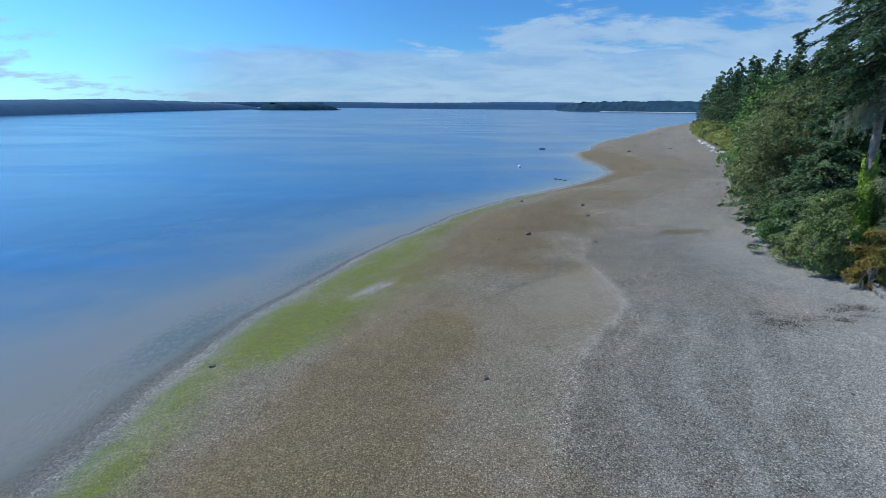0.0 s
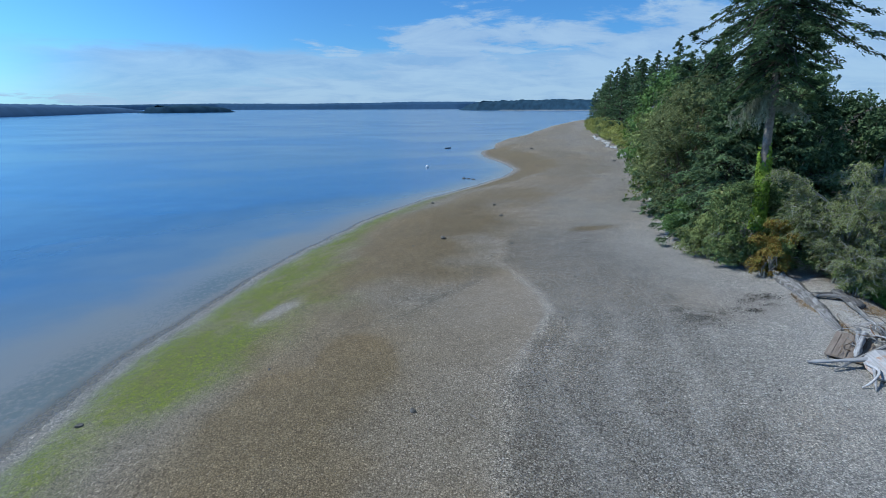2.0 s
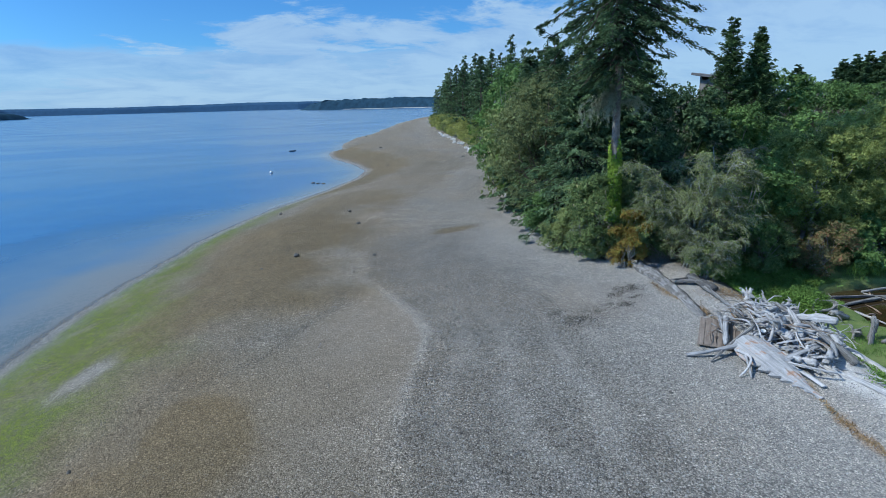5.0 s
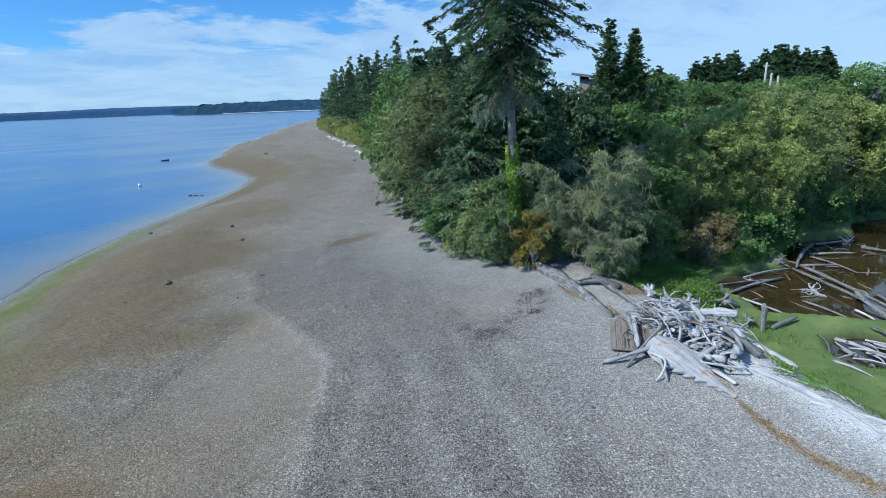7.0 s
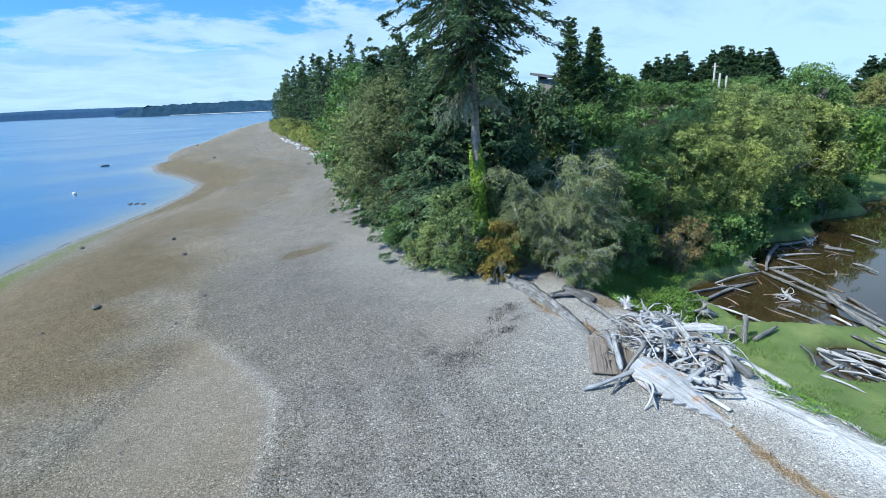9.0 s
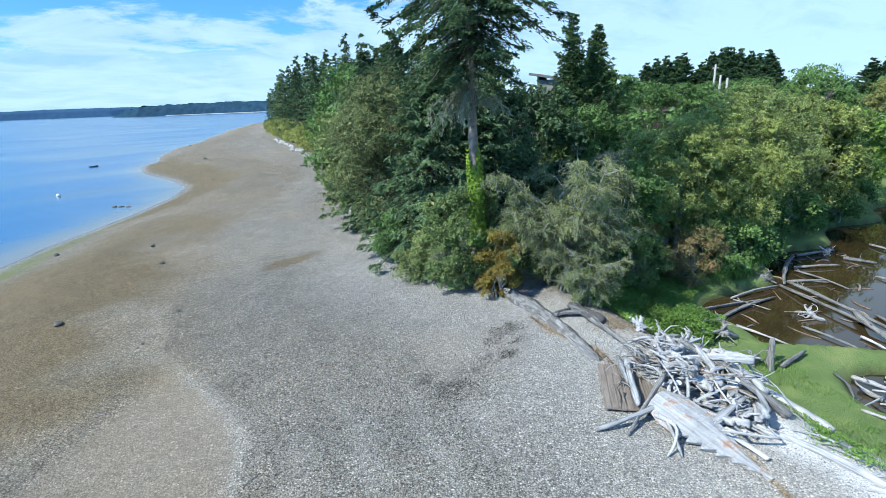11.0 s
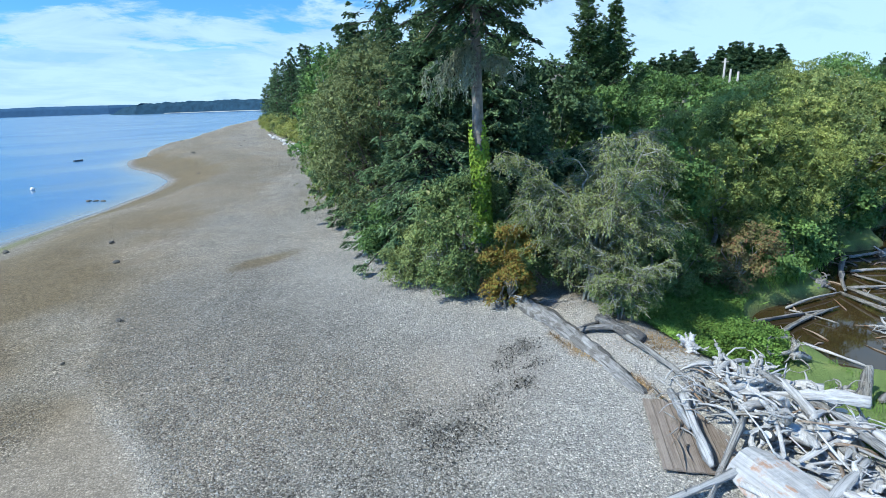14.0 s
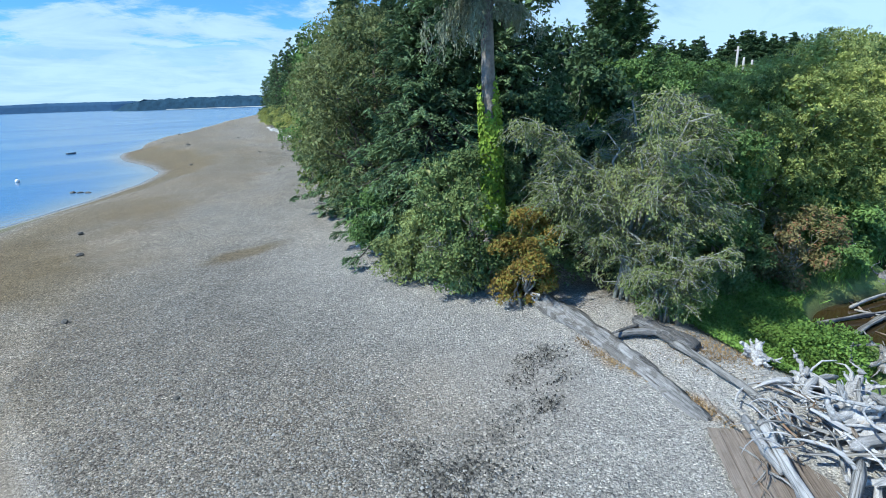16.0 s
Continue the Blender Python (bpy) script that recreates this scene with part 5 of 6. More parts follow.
TWIG = plain_material("lichened_twigs", (0.26, 0.29, 0.2), 0.95, 0.35, 20.0)
dress_fir()


# ---- driftwood ----
def lie(p0, p1):
    """A pose at p0 whose x axis runs to p1."""
    d = Vector(p1) - Vector(p0)
    return Matrix.Translation(p0) @ d.to_track_quat("X", "Z").to_matrix().to_4x4()


def driftlog(p0, p1, r0, r1, seed, label="bleached driftwood log lying on the beach", mat=None, bend=0.05, name="driftwood_log", group="driftwood", sides=9, rings=9, snags=2, flat=1.0):
    """A worn log: grooved, bent, broken at the ends, with the stubs of lost branches."""
    rnd = np.random.RandomState(seed)
    ln = (Vector(p1) - Vector(p0)).length
    f = np.linspace(0, 1, rings)
    ay, az = rnd.normal(size=2) * bend * ln
    line = np.stack([f * ln, ay * np.sin(math.pi * f) + 0.4 * ay * np.sin(2 * math.pi * f + rnd.rand()) * f * (1 - f), abs(az) * 0.6 * np.sin(math.pi * f)], 1)
    rr = np.linspace(r0, r1, rings) * (1 + (0.12 if rings < 12 else 0.035) * rnd.normal(size=rings))
    rr[0] *= 0.85
    rr[-1] *= 0.7
    bits = [tube(line, rr, sides if sides < 5 else sides + 3, 0.12 if sides < 5 else 0.42, rnd)]
    bits[0][0][:, 2] *= flat
    ob = put(name, fast_mesh(name, *bits[0], flat == 1.0), mat or DRIFT)
    ob.matrix_world = lie(p0, p1)
    for k in range(snags if max(r0, r1) > 0.05 else 0):
        i = rnd.randint(1, rings - 1)
        e = line[i] + rnd.normal(size=3) * np.array([0.5, 1, 1]) * rr[i] * 1.8 + np.array([0, 0, rr[i]])
        v, q, t = tube(branch_line(line[i], e, 0.02, rnd, 4), np.linspace(rr[i] * 0.35, rr[i] * 0.12, 4), 5)
        put("branch_stub", fast_mesh("branch_stub", v, q, t, True), mat or DRIFT, ob)
    return tagged(ob, label, "log", group)


def rootwad(x, y, z, size, seed, roots=11, label="bleached stump with a tangle of twisted roots", mat=None, tilt=0.5, shards=False):
    """A washed-up stump: a short worn trunk and many thin curling, forking roots."""
    rnd = np.random.RandomState(seed)
    mat = mat or DRIFT
    az = rnd.rand() * 6.283
    ax = np.array([math.cos(az), math.sin(az), tilt * (0.4 + 0.9 * rnd.rand())])
    ax /= np.linalg.norm(ax)
    line = np.array([ax * s * size for s in np.linspace(-0.55, 0.3, 7)]) + rnd.normal(size=(7, 3)) * 0.025 * size
    v, q, t = tube(line, size * np.array([0.05, 0.09, 0.1, 0.11, 0.13, 0.16, 0.09]), 12, 0.55, rnd)
    ob = put("driftwood_stump", fast_mesh("driftwood_stump", v, q, t, True), mat)
    ob.location = (x, y, z)
    s1 = np.cross(ax, [0, 0, 1.0])
    s1 /= np.linalg.norm(s1)
    s2 = np.cross(ax, s1)
    for k in range(roots):
        a = k * 6.283 / roots + rnd.normal() * 0.4
        ring = s1 * math.cos(a) + s2 * math.sin(a)
        d = ring + ax * (0.1 + 0.7 * rnd.rand())
        ln = size * ((0.22 + 0.25 * rnd.rand()) if shards else (0.25 + 0.5 * rnd.rand()))
        st = ax * size * (0.1 + 0.2 * rnd.rand()) + ring * size * 0.06
        curl = np.cross(d, rnd.normal(size=3)) * ln * (0.05 if shards else 0.34)
        f = np.linspace(0, 1, 8)[:, None]
        rl = st + d * ln * f + curl * np.sin(f * math.pi * (0.6 + 0.8 * rnd.rand())) + rnd.normal(size=(8, 3)) * 0.018 * size * f
        rl[:, 2] = np.clip(rl[:, 2], -0.3 * size, 0.33 * size + 0.12 * rl[:, 2])
        thick = size * ((0.06 + 0.05 * rnd.rand()) if shards else (0.025 + 0.07 * rnd.rand() ** 2))
        bits = [tube(rl, np.linspace(thick, thick * (0.08 if shards else 0.25), 8), 5 if shards else 6, 0.7 if shards else 0.4, rnd)]
        for j in range(rnd.randint(0, 2)):
            i = rnd.randint(3, 7)
            e = rl[i] + (d + rnd.normal(size=3) * 0.8) * ln * 0.25
            bits.append(tube(branch_line(rl[i], e, 0.02 * size, rnd, 5), np.linspace(thick * 0.5, thick * 0.15, 5), 5, 0.2, rnd))
        v, q, t = join(bits)
        put("root", fast_mesh("root", v, q, t, True), mat, ob)
    return tagged(ob, label, "stump", "driftwood")


def slab():
    """The great broken slab of a trunk, its shell curved, its lower edge torn into teeth."""
    rnd = np.random.RandomState(3)
    n, m, ln = 67, 9, 2.35
    vs = []
    for i in range(n):
        f = i / (n - 1)
        half = 0.42 * min(1, 0.72 + 1.8 * f) * (1 - 0.84 * float(smooth(0.3, 1.0, f)))
        tooth = 0.15 * ((f * 9.5) % 1.0) * (0.3 < f < 0.97)
        for j in range(m):
            g = j / (m - 1) * 2 - 1
            w = g * half + (tooth if j == 0 else 0.3 * tooth if j == 1 else 0) - 0.1 * (1 - f) * f
            vs.append((ln * f, w, 0.2 * math.cos(g * 1.35) * (1 - 0.6 * f) + 0.004 * rnd.normal() * (0 < j < m - 1) + 0.02 * math.sin(5 * f) - 0.02 * abs(math.sin(g * 9)) * (j % 2)))
    top = np.array(vs)
    low = top.copy()
    low[:, 2] -= 0.07
    low[:, 1] *= 0.94
    i = np.arange((n - 1) * m).reshape(n - 1, m)[:, :-1]
    up = np.stack([i, i + m, i + m + 1, i + 1], -1).reshape(-1, 4)
    dn = up[:, ::-1] + n * m
    rim = []
    for k in range(n - 1):
        for e in (0, m - 1):
            a, b = k * m + e, (k + 1) * m + e
            rim.append((a, a + n * m, b + n * m, b) if e == 0 else (b, b + n * m, a + n * m, a))
    for k in range(m - 1):
        for e in (0, (n - 1) * m):
            a, b = e + k, e + k + 1
            rim.append((b, b + n * m, a + n * m, a) if e == 0 else (a, a + n * m, b + n * m, b))
    me = fast_mesh("driftwood_slab", np.concatenate([top, low]), np.concatenate([up, dn, np.array(rim)]))
    ob = put("driftwood_slab", me, SLAB)
    m4 = lie((14.2, 11.8, 1.8), (13.52, 9.6, 1.53))
    ob.matrix_world = m4 @ pose(0, 0, 0, 20, 0, 0)
    return tagged(ob, "broad broken slab of bleached tree trunk with torn edge", "log", "driftwood")


def gz(x, y):
    return float(land(np.array([float(x)]), np.array([float(y)]))[0])


LONG_LOG = wood_material("half_bleached_log", (0.06, 0.06, 0.06), (0.5, 0.49, 0.475), stain=(0.075, 0.068, 0.06), stains=0.24, scale=0.7, cracks=0.4)
SMOOTH_LOG = wood_material("smooth_pale_log", (0.22, 0.222, 0.225), (0.54, 0.543, 0.546), scale=0.6, stains=0.04, cracks=0.4)
SLAB = wood_material("slab_wood", (0.2, 0.2, 0.2), (0.5, 0.498, 0.495), stain=(0.3, 0.15, 0.07), stains=0.15, scale=0.6, cracks=0.12)
slab()
BIG = "long weathered log half buried along the top of the beach"
driftlog((17.3, 17.9, gz(17.3, 17.9) + 0.07), (15.42, 13.75, gz(15.42, 13.75) - 0.06), 0.2, 0.13, 101, BIG, LONG_LOG, 0.012, rings=22, sides=13, snags=1)
driftlog((16.95, 14.9, gz(16.95, 14.9) + 0.08), (15.6, 12.6, gz(15.6, 12.6) + 0.08), 0.065, 0.05, 102, "long pale log along the top of the beach", DRIFT_MID, 0.02, rings=14, sides=8, snags=1)
driftlog((17.4, 15.75, gz(17.4, 15.75) + 0.1), (17.0, 14.5, gz(17.0, 14.5) + 0.09), 0.13, 0.15, 103, "sawn dark log end beside the grass", LONG_LOG, 0.03, snags=1)
driftlog((16.7, 15.95, gz(16.7, 15.95) + 0.06), (17.2, 15.0, gz(17.2, 15.0) + 0.1), 0.05, 0.065, 114, "curved dark root arching beside the long log", DRIFT_GREY, 0.14, rings=12, sides=8, snags=1)
for k, (ax, ay, bx, by) in enumerate(((17.3, 17.85, 17.5, 18.3), (17.35, 17.8, 17.62, 18.1), (17.25, 17.9, 17.3, 18.35), (17.2, 17.9, 17.05, 18.25))):
    driftlog((ax, ay, gz(ax, ay) + 0.16), (bx, by, gz(bx, by) + 0.05 + 0.09 * k % 0.2), 0.06, 0.015, 120 + k, "splintered root end of the long log", DRIFT, 0.08, "driftwood_branch", snags=0)
driftlog((16.95, 12.2, 1.72), (16.7, 10.6, 1.45), 0.13, 0.1, 104, "thick pale log along the ridge", DRIFT, 0.02)
driftlog((16.85, 11.5, gz(16.85, 11.5) + 0.17), (15.6, 9.1, gz(15.6, 9.1) + 0.1), 0.11, 0.09, 105, "long straight white log along the marsh edge", DRIFT, 0.008, rings=14, snags=1)
driftlog((14.65, 10.45, gz(14.65, 10.45) + 0.02), (13.55, 7.1, gz(13.55, 7.1) - 0.03), 0.08, 0.07, 106, "white half-buried log on the gravel ridge", DRIFT, 0.04, rings=12)
driftlog((14.0, 8.4, gz(14, 8.4) + 0.05), (14.25, 6.4, gz(14.25, 6.4) + 0.05), 0.05, 0.04, 107, "pale stick on the gravel ridge", DRIFT)
driftlog((12.9, 12.42, gz(12.9, 12.42) + 0.06), (14.35, 11.55, 1.86), 0.035, 0.065, 108, "pointed grey stake sticking out of the driftwood", SMOOTH_LOG, 0.02)
driftlog((13.15, 11.9, gz(13.1, 11.9) + 0.04), (15.0, 12.0, 2.0), 0.035, 0.07, 109, "brown squared beam leaning in the driftwood", DRIFT_MID, 0.01, sides=4, snags=0)
driftlog((15.5, 13.3, 1.72), (14.72, 12.66, 1.66), 0.075, 0.065, 110, "short pale log on the wooden panel", SMOOTH_LOG, 0.01, sides=7, snags=0)
driftlog((15.5, 13.12, 1.76), (13.95, 12.08, 1.7), 0.07, 0.06, 111, "smooth pale log lying on the wooden panel", SMOOTH_LOG, 0.005, sides=9, snags=0)
driftlog((13.75, 11.65, 1.75), (13.05, 11.1, gz(13, 11.1) + 0.03), 0.04, 0.02, 112, "forked root reaching onto the gravel", DRIFT, 0.2)
driftlog((13.85, 11.5, 1.72), (13.2, 10.9, gz(13.2, 10.9) + 0.03), 0.04, 0.02, 113, "forked root reaching onto the gravel", DRIFT, 0.2)

for k, (x, y, z, size, n) in enumerate(((16.9, 12.35, 1.75, 0.7, 13), (15.85, 12.05, 1.98, 0.9, 14), (15.15, 11.35, 1.98, 0.95, 15), (14.6, 10.6, 1.8, 0.6, 11), (15.6, 10.7, 1.75, 0.75, 11), (16.3, 11.3, 1.75, 0.7, 10), (19.5, 12.1, 1.3, 0.75, 9), (18.5, 11.15, 1.25, 0.6, 10), (17.3, 18.7, 1.75, 0.5, 9))):
    rootwad(x, y, max(z, gz(x, y) + size * 0.3), size, 200 + k, n, mat=DRIFT_MID if x > 18 else DRIFT)
SPL = "splintered white stump washed up on the ridge"
for k, (x, y, size) in enumerate(((17.55, 13.8, 0.7), (17.25, 13.6, 0.4), (17.05, 12.8, 0.75), (16.75, 12.2, 0.6), (15.3, 10.85, 0.6))):
    rootwad(x, y, gz(x, y) + 0.1 * size, size, 230 + k, 9, SPL, DRIFT, 0.9, True)
rng = np.random.RandomState(91)
for k in range(64):
    f = rng.rand()
    cx, cy = 16.6 - 2.0 * f + rng.normal() * 0.45, 12.8 - 2.3 * f + rng.normal() * 0.4
    a, ln = rng.rand() * 3.14, 0.25 + 0.75 * rng.rand() ** 1.5
    z = gz(cx, cy) + 0.06 + 0.36 * rng.rand() * math.exp(-((f - 0.5) / 0.4) ** 2)
    x0, y0, x1, y1 = cx - math.cos(a) * ln / 2, cy - math.sin(a) * ln / 2, cx + math.cos(a) * ln / 2, cy + math.sin(a) * ln / 2
    dz = (rng.rand() - 0.5) * 0.4 * ln
    driftlog((x0, y0, max(z - dz, gz(x0, y0) + 0.03)), (x1, y1, max(z + dz, gz(x1, y1) + 0.03)), 0.03 + 0.08 * rng.rand() ** 2, 0.02 + 0.04 * rng.rand(), 900 + k, "broken bleached board in the tangled pile", (DRIFT, DRIFT, DRIFT_MID, SMOOTH_LOG)[rng.randint(4)], 0.02, "driftwood_board", sides=4, rings=4, snags=0, flat=0.35)
for k in range(60):
    f = rng.rand()
    cx, cy = 16.5 - 2.1 * f + rng.normal() * 0.42, 12.9 - 2.5 * f + rng.normal() * 0.42
    a, ln = rng.rand() * 3.14, 0.35 + 0.9 * rng.rand()
    z = gz(cx, cy) + 0.04 + 0.42 * rng.rand() * math.exp(-((f - 0.5) / 0.4) ** 2)
    dz = (rng.rand() - 0.5) * 0.35
    p0 = (cx - math.cos(a) * ln / 2, cy - math.sin(a) * ln / 2, z)
    p1 = (cx + math.cos(a) * ln / 2, cy + math.sin(a) * ln / 2, z + dz)
    p1 = (p1[0], p1[1], max(p1[2], gz(p1[0], p1[1]) + 0.02))
    p0 = (p0[0], p0[1], max(p0[2], gz(p0[0], p0[1]) + 0.02))
    driftlog(p0, p1, 0.012 + 0.042 * rng.rand() ** 2, 0.008 + 0.016 * rng.rand(), 300 + k, "bleached driftwood branch in the tangled pile", (DRIFT, DRIFT, SMOOTH_LOG, DRIFT_MID, DRIFT_WARM)[rng.randint(5)], 0.17, "driftwood_branch", sides=6, rings=7)

for k in range(30):
    f = rng.rand()
    cx, cy = 16.7 - 2.0 * f + rng.normal() * 0.4, 12.5 - 2.3 * f + rng.normal() * 0.35
    a, ln = 1.05 + rng.normal() * 0.75, 0.6 + 0.8 * rng.rand()
    z = gz(cx, cy) + 0.1 + 0.4 * rng.rand() * math.exp(-((f - 0.5) / 0.45) ** 2)
    dz = rng.normal() * 0.12
    x0, y0, x1, y1 = cx - math.cos(a) * ln / 2, cy - math.sin(a) * ln / 2, cx + math.cos(a) * ln / 2, cy + math.sin(a) * ln / 2
    driftlog((x0, y0, max(z - dz, gz(x0, y0) + 0.05)), (x1, y1, max(z + dz, gz(x1, y1) + 0.05)), 0.045 + 0.05 * rng.rand(), 0.025 + 0.03 * rng.rand(), 1000 + k, "thick bleached log in the tangled pile", (DRIFT, DRIFT, SMOOTH_LOG, DRIFT_MID)[rng.randint(4)], 0.07, rings=10, snags=1)
for k in range(38):
    cx, cy = 15.55 + rng.normal() * 0.3, 12.75 + rng.normal() * 0.25
    a, ln = rng.rand() * 3.14, 0.3 + 0.45 * rng.rand()
    z = gz(cx, cy) + 0.08 + 0.3 * rng.rand()
    driftlog((cx, cy, z), (cx + math.cos(a) * ln, cy + math.sin(a) * ln, z + 0.25 * rng.rand()), 0.012 + 0.008 * rng.rand(), 0.005, 1040 + k, "thin curved stick in the tangled pile", (DRIFT, DRIFT_MID, DRIFT_WARM)[rng.randint(3)], 0.25, "driftwood_branch", sides=5, rings=7, snags=0)
for k, (ax, ay, bx, by) in enumerate(((14.95, 13.0, 14.2, 12.75), (14.7, 12.85, 14.45, 12.35), (14.5, 12.9, 13.75, 12.35), (15.0, 13.2, 14.6, 12.7), (14.35, 12.55, 13.95, 12.3))):
    driftlog((ax, ay, max(gz(15.2, 13.6), gz(13.6, 12.7), gz(14.3, 12.0)) + 0.09), (bx, by, max(gz(15.2, 13.6), gz(13.6, 12.7), gz(14.3, 12.0)) + 0.08), 0.014, 0.007, 1090 + k, "thin stick lying on the wooden panel", DRIFT_MID if k % 2 else DRIFT_WARM, 0.12, "driftwood_branch", sides=5, rings=8, snags=0)
for k in range(22):
    cy = 6.5 + 4.3 * rng.rand()
    cx = ridge_x(cy) + 0.1 + 1.5 * rng.rand() ** 1.3
    a, ln = 1.35 + rng.normal() * 0.5, 0.25 + 0.7 * rng.rand()
    x1, y1 = cx + math.cos(a) * ln, cy + math.sin(a) * ln
    driftlog((cx, cy, gz(cx, cy) + 0.02), (x1, y1, gz(x1, y1) + 0.03), 0.012 + 0.025 * rng.rand() ** 2, 0.01, 800 + k, "white splinter of driftwood on the gravel ridge", DRIFT, 0.08, "driftwood_splinter", sides=5, rings=5)
for k in range(26):
    cx, cy = 4 + 11 * rng.rand(), 9 + 12 * rng.rand()
    if cx > ridge_x(cy) - 1.4:
        continue
    a, ln = rng.rand() * 3.14, 0.12 + 0.22 * rng.rand()
    driftlog((cx, cy, gz(cx, cy) + 0.012), (cx + math.cos(a) * ln, cy + math.sin(a) * ln, gz(cx, cy) + 0.015), 0.009, 0.006, 860 + k, "small dark twig lying on the gravel", DRIFT_GREY, 0.12, "twig", "twigs on the beach", 5, 4)

# logs in the pond and marsh
PL = "grey waterlogged log lying in the pond"
W = 0.84
pond_logs = [((30.3, 12.8), (26.2, 12.2), 0.1), ((26.0, 12.3), (22.3, 7.9), 0.08), ((26.6, 12.2), (22.8, 8.1), 0.09), ((28.2, 12.3), (26.9, 10.4), 0.06), ((26.6, 12.2), (27.6, 11.1), 0.06), ((30.5, 12.7), (32.2, 11.7), 0.08),
             ((31.2, 11.2), (31.0, 10.1), 0.09), ((28.6, 12.4), (29.9, 11.1), 0.06), ((21.4, 12.9), (24.6, 12.1), 0.09), ((22.0, 13.6), (24.2, 12.2), 0.08), ((23.5, 13.1), (23.2, 11.9), 0.035), ((23.6, 13.2), (25.9, 12.3), 0.06)]
for k, (a, b, r) in enumerate(pond_logs):
    driftlog((*a, W), (*b, W + 0.03), r * 0.72, r * 0.45, 400 + k, PL, DRIFT_MID if k % 3 else DRIFT_GREY, 0.03, group="logs in the pond")
more_logs = [((22.5, 10.9), (21.7, 9.3), 0.05), ((21.1, 12.3), (20.9, 10.9), 0.05), ((24.6, 9.9), (21.0, 7.9), 0.13), ((24.8, 9.4), (23.6, 8.5), 0.07), ((22.7, 9.5), (22.2, 8.9), 0.06), ((22.3, 8.9), (20.9, 8.3), 0.06),
             ((20.9, 8.75), (20.3, 7.8), 0.07), ((19.8, 9.3), (19.1, 7.7), 0.08), ((19.3, 9.1), (18.7, 8.2), 0.07), ((19.2, 9.6), (18.4, 9.1), 0.04), ((17.8, 8.9), (17.5, 8.0), 0.04), ((29.2, 9.9), (28.4, 9.0), 0.06), ((34.2, 10.7), (33.2, 9.6), 0.08)]
for k, (a, b, r) in enumerate(more_logs):
    za, zb = max(gz(*a), W - 0.05) + r * 0.7, max(gz(*b), W - 0.05) + r * 0.7
    driftlog((*a, za), (*b, zb), r * 0.75, r * 0.45, 440 + k, "bleached log stranded in the marsh", (DRIFT_GREY, DRIFT, DRIFT_MID)[k % 3], 0.04, group="logs in the marsh")
for k in range(16):
    cx, cy = 19.0 + rng.normal() * 0.5 + 0.6, 8.4 + rng.normal() * 0.4
    a, ln = rng.normal() * 0.5 - 1.9, 0.5 + 0.9 * rng.rand()
    z = max(gz(cx, cy), W) + 0.05 + 0.1 * rng.rand()
    driftlog((cx, cy, z), (cx + math.cos(a) * ln, cy + math.sin(a) * ln, z + 0.04 * rng.rand()), 0.018 + 0.022 * rng.rand(), 0.012, 460 + k, "bleached branch stranded in the marsh pool", DRIFT, 0.1, "driftwood_branch", "logs in the marsh", 6, 7)
for k in range(34):
    cx, cy = 21.5 + 11 * rng.rand(), 9.5 + 3.6 * rng.rand()
    if pond_mask(np.array([cx]), np.array([cy]))[0] < 0.2:
        continue
    a, ln = rng.rand() * 3.14, 0.3 + 0.7 * rng.rand()
    driftlog((cx, cy, 0.785), (cx + math.cos(a) * ln, cy + math.sin(a) * ln, 0.79), 0.018 + 0.02 * rng.rand(), 0.012, 500 + k, "small stick floating on the pond", DRIFT_WARM, 0.1, "floating_stick", "sticks on the pond", 5, 5)
driftlog((18.45, 10.75, gz(18.4, 10.7) - 0.05), (18.62, 10.85, 1.85), 0.06, 0.055, 540, "weathered post leaning in the marsh", DRIFT_MID, 0.01, "leaning_post", sides=6, snags=0)
driftlog((18.75, 10.9, gz(18.7, 10.9) - 0.05), (19.0, 10.9, 1.62), 0.09, 0.07, 541, "weathered board standing in the marsh", DRIFT_MID, 0.01, "leaning_post", sides=4, snags=0)
driftlog((18.75, 10.6, gz(18.7, 10.6) + 0.06), (19.9, 10.35, gz(19.9, 10.3) + 0.12), 0.07, 0.07, 542, "mossy board lying in the marsh", DRIFT_GREY, 0.01, sides=4, snags=0)
rootwad(23.5, 10.8, 0.88, 0.6, 250, 8, "pale stump standing in the brown pond")
rootwad(31.6, 11.9, 0.9, 0.6, 251, 8, "pale stump standing in the brown pond")
rootwad(26.0, 12.9, 0.95, 0.9, 252, 8, "grey stump with flat roots at the pond's edge", DRIFT_GREY, 0.1)


# the wooden panel under the driftwood
def box(sx, sy, sz, bevel=0.004):
    bm = bmesh.new()
    bmesh.ops.create_cube(bm, size=1.0)
    bmesh.ops.scale(bm, vec=(sx, sy, sz), verts=bm.verts)
    if bevel:
        bmesh.ops.bevel(bm, geom=bm.edges[:], offset=bevel, segments=1, affect="EDGES")
    return bm


def part(name, bm, mat, parent=None, label=""):
    me = bpy.data.meshes.new(name)
    bm.to_mesh(me)
    bm.free()
    return put(name, me, mat, parent, label)


PLANK = wood_material("worn_planks", (0.15, 0.12, 0.098), (0.36, 0.31, 0.265), stain=(0.13, 0.1, 0.07), stains=0.14, scale=1.3, cracks=0.15)


